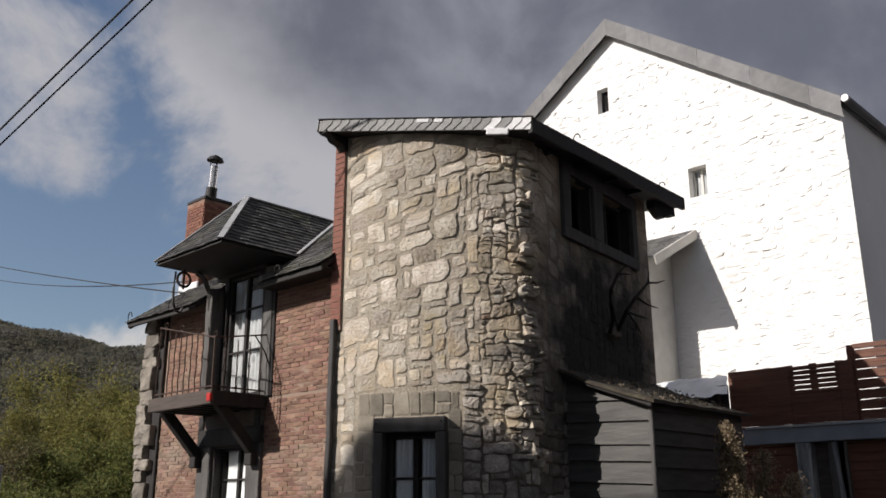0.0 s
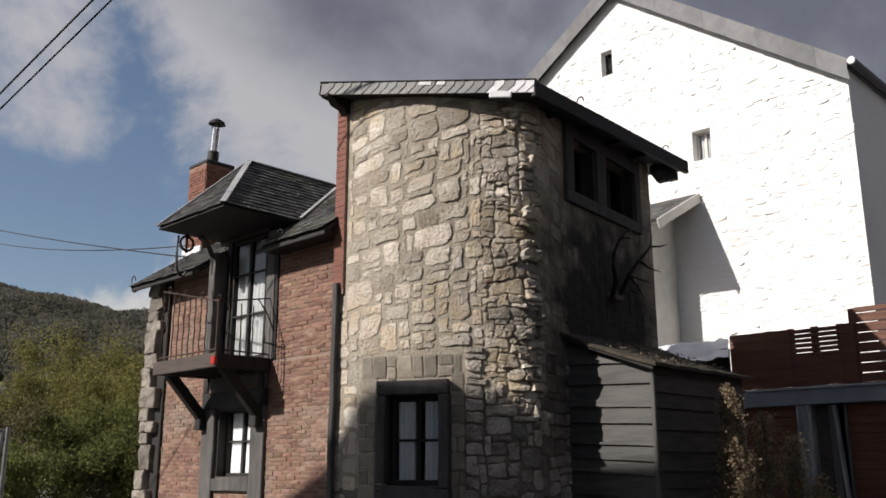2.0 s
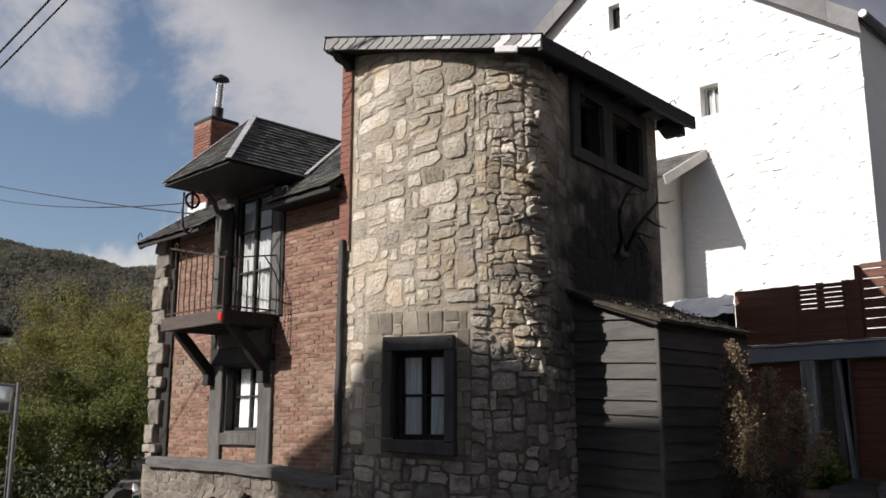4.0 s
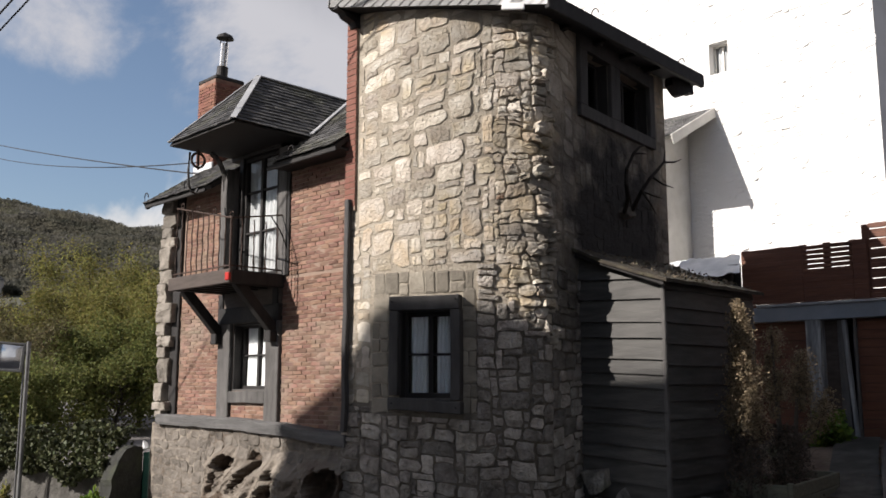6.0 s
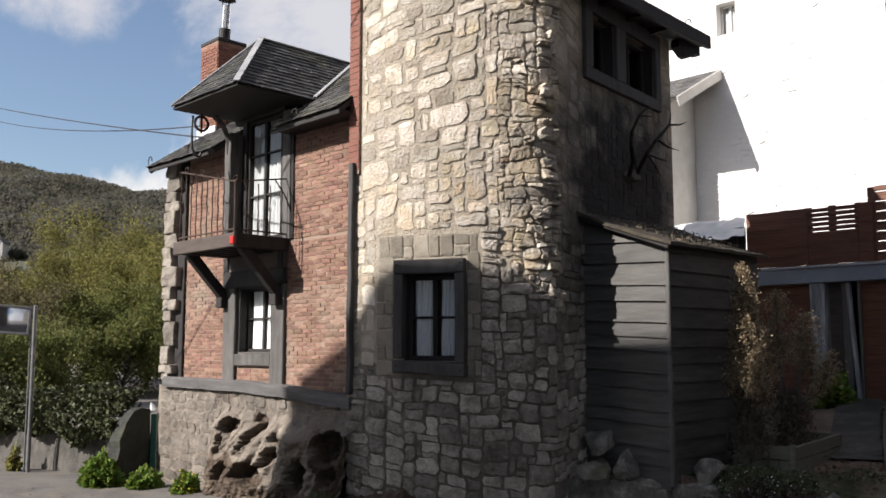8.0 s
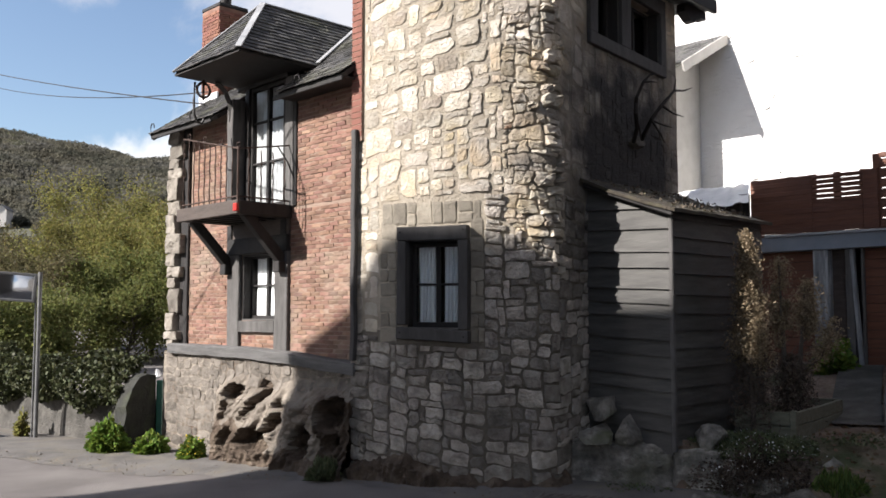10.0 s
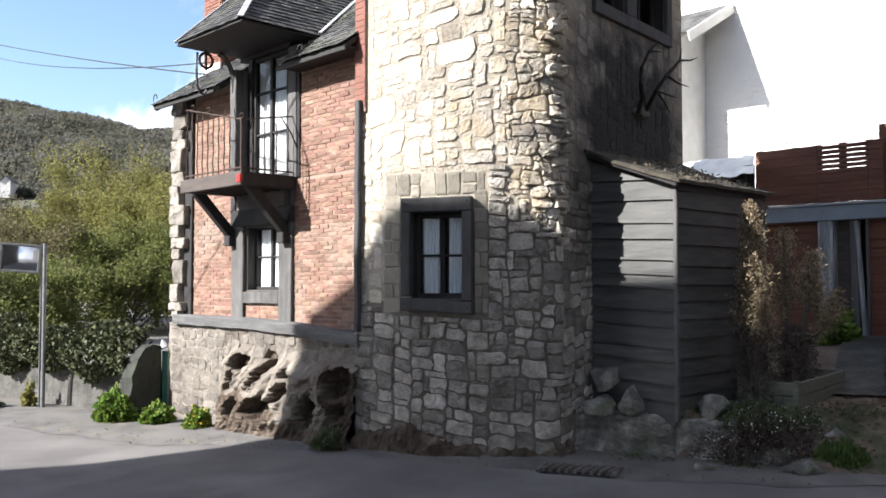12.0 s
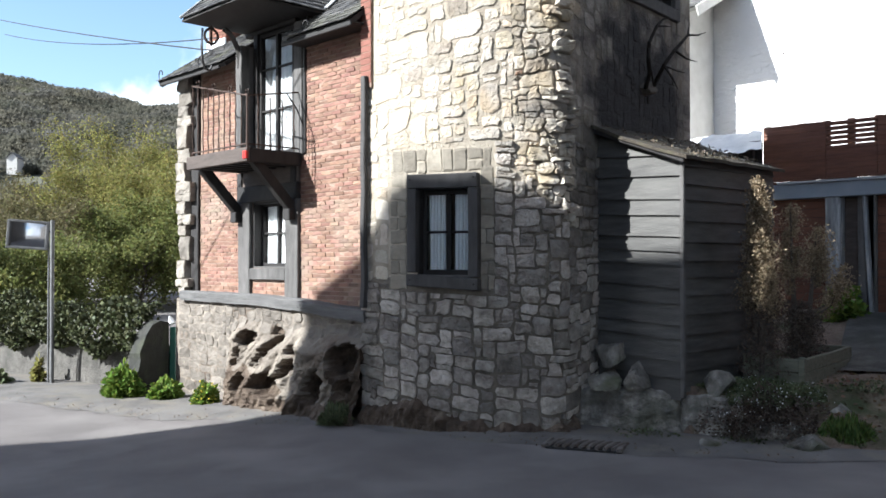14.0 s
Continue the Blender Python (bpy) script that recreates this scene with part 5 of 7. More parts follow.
while z < 4.16:
    h = rng.uniform(0.10, 0.33)
    wide = rng.uniform(0.50, 0.60) if k % 2 else rng.uniform(0.40, 0.50)
    o = rng.uniform(0.10, 0.15)
    bm = one_box(0.20 + rng.uniform(-0.03, 0.03), wide, -o, 0.42 + rng.uniform(-0.05, 0.1), z + 0.002, z + h - 0.003, 0.009)
    bmesh.ops.subdivide_edges(bm, edges=[e for e in bm.edges if e.calc_length() > 0.09], cuts=2, use_grid_fill=True)
    for v in bm.verts:
        v.co += noise.noise_vector(v.co * 7 + Vector((k, 0, 0))) * 0.03 + noise.noise_vector(v.co * 19 + Vector((k, 0, 0))) * 0.012
    part("quoin_stone", bm, M_QUOIN, brick_wall)
    z += h
    k += 1

# brickwork: panels left and right of the timbers
rng = random.Random(12)
PANELS = ((0.52, 1.70, 1.27, 2.94), (0.70, 1.93, 2.94, 4.22), (3.03, 4.39, 1.16, 2.94), (3.15, 4.40, 2.94, 4.20), (1.97, 2.77, 1.28, 1.46))
variants = []
for k in range(6):
    bl, bh = 0.158, 0.0385
    v = [(x + rng.uniform(-0.004, 0.004), y, z + rng.uniform(-0.003, 0.003)) for y in (-0.005, 0.02) for x, z in ((0, 0), (bl, 0), (bl, bh), (0, bh))]
    v = [(x, y + (rng.uniform(-0.004, 0.004) if y < 0 else 0), z) for x, y, z in v]
    me = bpy.data.meshes.new("brick")
    me.from_pydata(v, [], [(0, 1, 2, 3), (1, 5, 6, 2), (4, 0, 3, 7), (3, 2, 6, 7), (4, 5, 1, 0)])
    me.materials.append(M_BRICK)
    variants.append(me)
bricks = []
for x0, x1, z0, z1 in PANELS:
    r = 0
    z = z0
    while z + 0.04 < z1:
        x = x0 - (0.085 if r % 2 else 0)
        while x < x1 - 0.03:
            a, b = max(x, x0), min(x + 0.160, x1)
            if b - a > 0.04:
                bricks.append((a, z + 0.004 * noise.noise(Vector((a * 2, z, 0))), b - a))
            x += 0.167
        z += 0.0485
        r += 1
chosen = sorted(range(len(bricks)), key=lambda i: (bricks[i][0] < 3.0, -bricks[i][1]))[:300]
chosen_set = set(chosen)
rest = []
for i, (x, z, w) in enumerate(bricks):
    m = pose(x, rng.uniform(-0.004, 0.004), z, 0, rng.uniform(-0.6, 0.6), rng.uniform(-0.8, 0.8)) @ Matrix.Diagonal((w / 0.160, 1, 1, 1))
    if i in chosen_set:
        placed("brick", rng.choice(variants), M_BRICK, brick_wall, m)
    else:
        me = rng.choice(variants)
        rest.append(([tuple(m @ v.co) for v in me.vertices], [tuple(p.vertices) for p in me.polygons]))
tagged(raw("brickwork", *join_raw(rest), M_BRICKI, brick_wall), "weathered red bricks", kind="stuff")
# chimney bricks
rest = []
z, r = 4.3, 0
while z < 6.12:
    for face in (0, 1):
        for c in range(-1, 3):
            lo, hi = (-0.245, 0.235) if face == 0 else (0.615, 1.075)
            a = max(lo, lo + c * 0.16 + (0.08 if r % 2 else 0))
            b = min(hi, lo + (c + 1) * 0.16 + (0.08 if r % 2 else 0) - 0.008)
            if b - a < 0.02:
                continue
            o = rng.uniform(0.008, 0.013)
            if face == 0:
                v = [(a, 0.615 - o, z), (b, 0.615 - o, z), (b, 0.615 - o, z + 0.042), (a, 0.615 - o, z + 0.042), (a, 0.62, z), (b, 0.62, z), (b, 0.62, z + 0.042), (a, 0.62, z + 0.042)]
            else:
                v = [(0.235 + o, a, z), (0.235 + o, b, z), (0.235 + o, b, z + 0.042), (0.235 + o, a, z + 0.042), (0.23, a, z), (0.23, b, z), (0.23, b, z + 0.042), (0.23, a, z + 0.042)]
            rest.append((v, [(0, 1, 2, 3), (1, 5, 6, 2), (4, 0, 3, 7), (3, 2, 6, 7), (4, 5, 1, 0)]))
    z += 0.049
    r += 1
tagged(raw("chimney_bricks", *join_raw(rest), M_FRESHBRICK, chimney), "red chimney bricks", kind="stuff")

# rough stone plinth standing on bare rock, eaten into hollows
PITS = (                                # hollows in the rock: place, half width, half height, slant
    (2.09, 0.73, 0.23, 0.12, 0.5), (1.90, 0.50, 0.13, 0.15, 0.2), (2.69, 0.84, 0.12, 0.06, 0.4), (2.58, 0.62, 0.15, 0.22, 0.9), (3.09, 0.645, 0.13, 0.065, 0.2), (3.08, 0.46, 0.14, 0.12, 0.6),
    (2.76, 0.23, 0.34, 0.16, 0.2), (3.62, 0.30, 0.20, 0.19, 0.2), (4.12, 0.62, 0.25, 0.19, 0.3), (4.18, 0.36, 0.15, 0.13, 0.4), (2.14, 0.20, 0.16, 0.12, 0.3))


def plinth_out(x, z):
    """How far the plinth stands out from the wall."""
    p = Vector((x, z, 0))
    rocky = max(0, min(1, (x - 1.5) / 0.4)) * max(0, min(1, (0.92 + 0.14 * noise.noise(p * 2) - z) / 0.22))
    o = 0.09 + 0.03 * noise.noise(p * 3) + 0.018 * noise.noise(p * 9)
    o += rocky * (0.12 + 0.16 * max(0, 0.8 - z) + 0.08 * noise.noise(p * 2.2) + 0.07 * noise.noise(Vector((x * 7.5 - z * 4, z * 2.5, 0))) + 0.07 * abs(noise.noise(Vector((x * 13 - z * 8, z * 5, 2)))) + 0.03 * abs(noise.noise(p * 22)))
    wx, wz = x + 0.06 * noise.noise(p * 5 + Vector((9, 0, 0))) + 0.05 * noise.noise(p * 14), z + 0.04 * noise.noise(p * 5 + Vector((0, 9, 4))) + 0.03 * noise.noise(p * 14 + Vector((5, 5, 5)))
    pit = 0
    for cx, cz, rx, rz, slant in PITS:
        q = ((wx - cx - slant * (wz - cz)) / rx) ** 2 + ((wz - cz) / rz) ** 2
        if q < 1.0:
            pit = max(pit, min(1, (1.0 - q) / 0.26))
    return max(o - (0.30 + 0.12 * noise.noise(p * 6)) * pit, -0.30 if rocky > 0.1 else 0.02), rocky, pit


nx, nz = 380, 160
verts, faces = [], []
for j in range(nz + 1):
    z = -0.35 + 1.52 * j / nz
    for i in range(nx + 1):
        x = 0.14 + 4.30 * i / nx
        verts.append((x, -plinth_out(x, z)[0], z))
for j in range(nz):
    for i in range(nx):
        a = j * (nx + 1) + i
        faces.append((a, a + 1, a + nx + 2, a + nx + 1))
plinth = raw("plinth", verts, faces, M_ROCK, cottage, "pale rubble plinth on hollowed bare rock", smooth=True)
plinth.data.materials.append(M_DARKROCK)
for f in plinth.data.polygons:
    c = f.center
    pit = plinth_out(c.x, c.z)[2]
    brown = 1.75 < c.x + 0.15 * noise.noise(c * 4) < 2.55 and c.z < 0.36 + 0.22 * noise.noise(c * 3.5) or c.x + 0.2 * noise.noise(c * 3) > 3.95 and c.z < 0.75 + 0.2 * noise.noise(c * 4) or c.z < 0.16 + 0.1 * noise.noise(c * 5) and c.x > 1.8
    # hollows and the brown patches take the darker rock colour
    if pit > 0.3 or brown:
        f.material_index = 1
rng = random.Random(51)
rest = []
for x, z, w, h in pack(4.16, 1.42, 0.055, 0.048, rng, lambda a, b: plinth_out(a + 0.18, b - 0.3)[1] > 0.25 or plinth_out(a + 0.18, b - 0.3)[2] > 0, (3, 4, 4, 5, 6), (2, 2, 3, 3)):
    rest.append(stone_mesh(x + 0.18, z - 0.30, w, h, lambda a, b, o: (a, -plinth_out(a, b)[0] - o, b), rng, (0.002, 0.012), rng.uniform(0.001, 0.006), 10, 0.06, rng.uniform(0.3, 0.6), 0.03, 0.6, 0.85))
tagged(raw("plinth_rubble", *join_raw(rest), M_PLINTH, plinth), "small grey rubble stones", kind="stuff")
# the plinth's return at the free corner
verts, faces = [], []
for j in range(25):
    z = -0.35 + 1.52 * j / 24
    for i in range(19):
        y = -0.1 + 2.9 * i / 18
        verts.append((0.14 - 0.04 * noise.noise(Vector((y * 3, z * 3, 1))), y, z))
for j in range(24):
    for i in range(18):
        a = j * 19 + i
        faces.append((a + 1, a, a + 19, a + 20))
raw("plinth_side", verts, faces, M_ROCK, cottage)


# ---- the boarded shed against the tower ----
shed = thing("garden_shed", HOUSE @ pose(0.065, -0.10, -0.01), "small black weatherboarded lean-to shed with mossy roof", "shed")
SX0, SX1, SY0, SY1 = 6.08, 7.04, 1.70, 3.50
part("frame", one_box(SX0, SX1 - 0.03, SY0 + 0.03, SY1, 0.30, 2.66), M_TIMBER, shed)


def shed_top(x):
    return 3.02 - 0.35 * (x - 6.04)


def board(x0, y0, x1, y1, z, h, tops, rng, fall=0.0):
    """One lapped weatherboard from (x0, y0) to (x1, y1), its lower edge proud."""
    a, b = Vector((x0, y0, 0)), Vector((x1, y1, 0))
    w = (b - a).normalized()
    out = Vector((w.y, -w.x, 0))
    e = rng.uniform(-0.006, 0.006) - fall
    lo, hi = 0.030 + rng.uniform(0, 0.008), 0.006
    verts = []
    n = 6
    for i in range(n + 1):
        p = a + (b - a) * i / n
        sag = e * i / n + 0.004 * noise.noise(Vector((p.x * 3, p.y * 3, z)))
        zt = min(z + h + 0.012 + sag, tops(p.x))
        zb = min(z + sag, tops(p.x) - 0.002)
        for o, zz in ((0.0, zb), (lo, zb), (hi, zt), (-0.01, zt)):
            verts.append(tuple(p + out * o + Vector((0, 0, zz))))
    faces = []
    for i in range(n):
        for k in range(4):
            j = (k + 1) % 4
            faces.append((i * 4 + k, (i + 1) * 4 + k, (i + 1) * 4 + j, i * 4 + j))
    faces += [(3, 2, 1, 0), (n * 4, n * 4 + 1, n * 4 + 2, n * 4 + 3)]
    raw("weatherboard", verts, faces, M_BOARD, shed)


rng = random.Random(17)
z = 0.40
while z < 2.98:
    h = rng.choice((0.13, 0.14, 0.16, 0.20, 0.21, 0.22))
    board(SX0 - 0.02, SY0, SX1, SY0, z, h, shed_top, rng, 0.045)
    z += h
z = 0.44
while z < 2.62:
    h = rng.uniform(0.15, 0.21)
    board(SX1, SY0, SX1 + 0.02, SY1, z, h, lambda x: 2.70, rng)
    z += h
part("corner_post", timber(SX1 - 0.01, SX1 + 0.035, SY0 - 0.035, SY0 + 0.01, 0.38, 2.69, 0.003, 71), M_GREYTIMBER, shed, "grey corner strip")
part("wall_plate", one_box(SX1 - 0.10, SX1 + 0.012, SY0 + 0.01, SY1, 2.56, 2.74), M_TIMBER, shed)
# sagging felt roof with moss
verts, faces = [], []
n, k2 = 14, 16
for layer in (0, 1):
    for i in range(n + 1):
        for j in range(k2 + 1):
            x = 6.02 + 1.15 * i / n
            y = 1.56 + 2.03 * j / k2
            zz = 3.12 - 0.365 * (x - 6.02) - 0.02 * math.sin(math.pi * i / n) + 0.012 * noise.noise(Vector((x * 5, y * 5, 0))) - layer * 0.035
            verts.append((x, y + 0.012 * noise.noise(Vector((x * 8, 0, j))), zz))
o = (n + 1) * (k2 + 1)
for i in range(n):
    for j in range(k2):
        a = i * (k2 + 1) + j
        faces.append((a, a + k2 + 1, a + k2 + 2, a + 1))
        faces.append((o + a + 1, o + a + k2 + 2, o + a + k2 + 1, o + a))
for i in range(n):
    a, b = i * (k2 + 1), (i + 1) * (k2 + 1)
    faces.append((a, o + a, o + b, b))
    faces.append((b + k2, o + b + k2, o + a + k2, a + k2))
for j in range(k2):
    a = n * (k2 + 1) + j
    faces.append((a, o + a, o + a + 1, a + 1))
part_roof = raw("roof", verts, faces, M_MOSS, shed, "thin sagging mossy roof sheet")
part("fascia", beam_between((6.08, 1.60, 3.045), (7.13, 1.60, 2.662), 0.03, 0.07), M_TIMBER, part_roof)
pts = []
rr = np.random.default_rng(3)
for _ in range(420):
    x, y = 6.02 + 1.11 * rr.random(), 1.63 + 2.0 * rr.random()
    pts.append((x, y, 3.128 - 0.365 * (x - 6.02) + 0.012 * rr.random()))
tagged(leaf_object("moss", pts, 0.02, M_DRYSTEM, part_roof, 5), kind="stuff")

# ---- antlers on the tower's side ----
antlers = thing("antlers", HOUSE @ SKEW @ pose(0, -0.32, -0.02), "dark stag antlers with a bleached skull plate on the stone wall", "antlers")
for pts, rad in (
        ([(FX + 0.06, 2.90, 3.66), (FX + 0.16, 2.80, 3.80), (FX + 0.26, 2.56, 3.92), (FX + 0.30, 2.50, 4.06), (FX + 0.34, 2.60, 4.25), (FX + 0.36, 2.72, 4.35), (FX + 0.36, 2.90, 4.41)], [0.035, 0.032, 0.028, 0.025, 0.022, 0.016, 0.006]),
        ([(FX + 0.28, 2.54, 4.02), (FX + 0.34, 2.42, 3.86), (FX + 0.36, 2.44, 3.72), (FX + 0.34, 2.52, 3.58)], [0.022, 0.020, 0.015, 0.005]),
        ([(FX + 0.34, 2.60, 4.25), (FX + 0.38, 2.72, 4.27), (FX + 0.40, 2.82, 4.28)], [0.018, 0.012, 0.004]),
        ([(FX + 0.06, 3.10, 3.72), (FX + 0.16, 3.00, 3.78), (FX + 0.28, 2.92, 3.90), (FX + 0.34, 3.02, 4.05), (FX + 0.36, 3.22, 4.20), (FX + 0.36, 3.36, 4.30), (FX + 0.34, 3.46, 4.46)], [0.035, 0.032, 0.03, 0.027, 0.023, 0.016, 0.005]),
        ([(FX + 0.36, 3.36, 4.30), (FX + 0.40, 3.55, 4.33), (FX + 0.42, 3.74, 4.40)], [0.018, 0.013, 0.004]),
        ([(FX + 0.34, 3.06, 4.07), (FX + 0.42, 3.18, 3.99), (FX + 0.46, 3.38, 3.98)], [0.02, 0.014, 0.004]),
        ([(FX + 0.28, 2.92, 3.88), (FX + 0.40, 2.86, 3.72), (FX + 0.44, 2.92, 3.60)], [0.02, 0.014, 0.004]),
        ([(FX + 0.28, 2.94, 3.88), (FX + 0.40, 3.00, 3.82), (FX + 0.46, 3.06, 3.80)], [0.015, 0.01, 0.004])):
    bm = bmesh.new()
    tube(bm, pts, [0.8 * r for r in rad], 7)
    part("antler", bm, M_ANTLER, antlers)
bm = rock_mesh(0.07, 0.13, 0.10, 4, 2, 0.2)
part("skull_plate", bm, M_BONE, antlers, "bleached skull plate", m=pose(FX + 0.04, 3.0, 3.66))

# ---- garden bed, kerb blocks, path ----
def bed_z(x, y):
    """The garden rises gently behind its kerb of blocks."""
    p = HINV @ Vector((x, y, 0))
    back = p.y - 1.5
    e = p.y - (road_edge(p.x) if p.x < 8.3 else 1.2 + 0.9 * (p.x - 8.3))
    step = 0.40 if p.x < 7.6 else 0.40 * max(0.0, min(1.0, (e - 0.55) / 1.5))
    heap = 0.13 * math.exp(-((p.x - 6.7) / 0.55) ** 2 - ((p.y - 1.75) / 0.30) ** 2)        # soil heaped against the shed
    return step + heap + max(0, back - 0.3) * 0.045 + max(0, p.y - 4.2) * 0.15 + 0.03 * noise.noise(Vector((x * 2, y * 2, 0))) + 0.012 * noise.noise(Vector((x * 9, y * 9, 0)))


verts, faces = [], []
nx, ny = 90, 70
for j in range(ny + 1):
    for i in range(nx + 1):
        s = 5.9 + 8.0 * i / nx
        lo = 1.62 if s < 7.0 else max(1.62, 2.0 - (7.75 - s) * 0.64) if s < 7.75 else max(2.0 - (s - 7.75) * 0.2, road_edge(min(s, 12)) + 0.5)
        d = lo + (7.2 - lo) * j / ny
        p = HOUSE @ Vector((s, d, 0))
        verts.append((p.x, p.y, bed_z(p.x, p.y) if j else 0.0))
for j in range(ny):
    for i in range(nx):
        a = j * (nx + 1) + i
        faces.append((a, a + 1, a + nx + 2, a + nx + 1))
tagged(raw("garden_ground", verts, faces, M_SOIL, smooth=True), "dark bare garden soil with dead leaves", "soil", kind="structure")

verts, faces = [], []
way = [(8.0, 3.75), (7.85, 4.1), (7.5, 5.0), (7.2, 5.9), (7.0, 6.55)]
for i, (s, d) in enumerate(way):
    for k in (-0.26, 0.26):
        p = HOUSE @ Vector((s + k, d + 0.25 * k, 0))
        verts.append((p.x, p.y, bed_z(p.x, p.y) + 0.03))
for i in range(len(way) - 1):
    faces.append((2 * i, 2 * i + 1, 2 * i + 3, 2 * i + 2))
tagged(raw("garden_path", verts, faces, M_WALLPLASTER), "grey concrete garden path up to the terrace", "path", kind="structure")
for a, b in (((8.42, 3.4), (7.92, 4.8)), ((7.92, 4.8), (7.56, 6.0))):
    p, q = HOUSE @ Vector((*a, 0)), HOUSE @ Vector((*b, 0))
    p.z, q.z = bed_z(p.x, p.y) + 0.05, bed_z(q.x, q.y) + 0.05
    ob = link("path_edging", beam_between(p, q, 0.07, 0.12), M_GREYTIMBER)
    tagged(ob, "weathered timber edging along the garden path", "edging", "path edging")


def rock(name, x, y, z, rx, ry, rz, seed, turn, label, group="", rough=0.28):
    ob = link(name, rock_mesh(rx, ry, rz, seed, 3, rough), M_KERB if "dark" in label or "edge" in label else M_BOULDER, m=pose(x, y, z, 0, 0, turn))
    return tagged(ob, label, "stone", group)


def kerb_block(x0, y0, x1, y1, z1, deep, seed, label):
    a, b = Vector((x0, y0, 0)), Vector((x1, y1, 0))
    length = (b - a).length
    bm = one_box(0, length, 0, deep, -0.05, z1, 0.03)
    bmesh.ops.subdivide_edges(bm, edges=[e for e in bm.edges if e.calc_length() > 0.12], cuts=9, use_grid_fill=True)
    for v in bm.verts:
        v.co += noise.noise_vector(v.co * 4 + Vector((seed, 0, 0))) * 0.034 + noise.noise_vector(v.co * 14 + Vector((seed, 4, 0))) * 0.024
    ob = link("kerb_block", bm, M_KERB, m=Matrix.Translation(a) @ pose(0, 0, 0, 0, 0, math.degrees(math.atan2(b.y - a.y, b.x - a.x))))
    return tagged(ob, label, "stone block", "kerb blocks")


kerb_block(1.36, 8.98, 2.27, 8.55, 0.42, 0.36, 3, "long rough grey stone block edging the garden bed")
kerb_block(2.28, 8.545, 2.80, 8.32, 0.40, 0.40, 8, "short rough grey stone block edging the garden bed")
kerb_block(2.80, 8.34, 3.25, 8.06, 0.16, 0.3, 12, "low dark stone block under overhanging plants")
rock("rock", 1.645, 8.90, 0.50, 0.19, 0.16, 0.11, 2, 20, "pale angular stone lying on the kerb block", "stones on the block")
rock("rock", 1.965, 8.88, 0.52, 0.20, 0.17, 0.14, 5, 70, "dark rounded stone lying on the kerb block", "stones on the block")
rock("rock", 1.75, 9.04, 0.74, 0.18, 0.15, 0.16, 9, 120, "pointed stone perched on two others", "stones on the block")
rock("boulder", 2.64, 8.56, 0.48, 0.155, 0.12, 0.12, 14, 35, "dark grey boulder at the edge of the bed")
rock("boulder", 3.22, 7.82, 0.05, 0.20, 0.15, 0.12, 17, 10, "pale lichened stone by the road", "road stones")
rock("boulder", 3.78, 8.42, 0.16, 0.24, 0.17, 0.15, 23, -25, "pale slanting stone in the grass", "road stones")
rock("rock", 2.43, 8.02, 0.04, 0.10, 0.07, 0.06, 27, 0, "small pale stone by the kerb", "road stones")

# wooden planting box
pb = thing("planter_box", HOUSE @ pose(7.53, 2.80, 0.51, 0, 0, 8), "weathered mossy wooden planting box", "planter")
for k, (x0, x1, y0, y1) in enumerate(((-0.29, 0.29, -0.30, -0.26), (-0.29, 0.29, 1.46, 1.50), (-0.29, -0.25, -0.26, 1.46), (0.25, 0.29, -0.26, 1.46))):
    for z0, z1 in ((-0.10, 0.075), (0.08, 0.21)):
        part("board", timber(x0, x1, y0, y1, z0, z1, 0.006, k * 3 + z0), M_OLDWOOD, pb)
for x, y in ((-0.27, -0.28), (0.27, -0.28)):
    part("corner_post", timber(x - 0.03, x + 0.03, y - 0.03, y + 0.03, -0.12, 0.235, 0.003, x), M_OLDWOOD, pb)
part("earth", one_box(-0.25, 0.25, -0.26, 1.46, -0.09, 0.13), M_SOIL, pb)

# cast gully grate
grate = thing("gully_grate", pose(1.27, 8.05, 0.012, 0, 0, -20) @ Matrix.Diagonal((0.88, 1, 1, 1)), "rusty cast iron gully grate with curved bars", "grate")
part("tray", one_box(-0.36, 0.36, -0.17, 0.17, -0.01, 0.006), M_CABLE, grate)
for i in range(9):
    bm = bmesh.new()
    x = -0.34 + 0.083 * i
    tube(bm, [(x, -0.15, 0.018), (x + 0.02, -0.05, 0.022), (x + 0.05, 0.06, 0.022), (x + 0.10, 0.15, 0.018)], 0.021, 6)
    part("bar", bm, M_GRATE, grate)
part("frame", one_box(-0.40, -0.36, -0.18, 0.18, 0, 0.03, 0.006), M_GRATE, grate)
part("frame", one_box(0.36, 0.42, -0.18, 0.18, 0, 0.03, 0.006), M_GRATE, grate)

# ---- plants ----
def blob_points(n, rx, ry, rz, seed, up=0.0, hollow=0.0):
    r = np.random.default_rng(seed)
    p = r.normal(size=(n, 3))
    p /= np.linalg.norm(p, axis=1)[:, None]
    p *= (hollow + (1 - hollow) * r.random((n, 1)) ** (1 / 2.2))
    p[:, 2] = np.abs(p[:, 2]) if up else p[:, 2]
    p *= 1 + 0.25 * np.sin(p[:, :1] * 7 + seed) * np.cos(p[:, 1:2] * 6)
    return p * (rx, ry, rz)


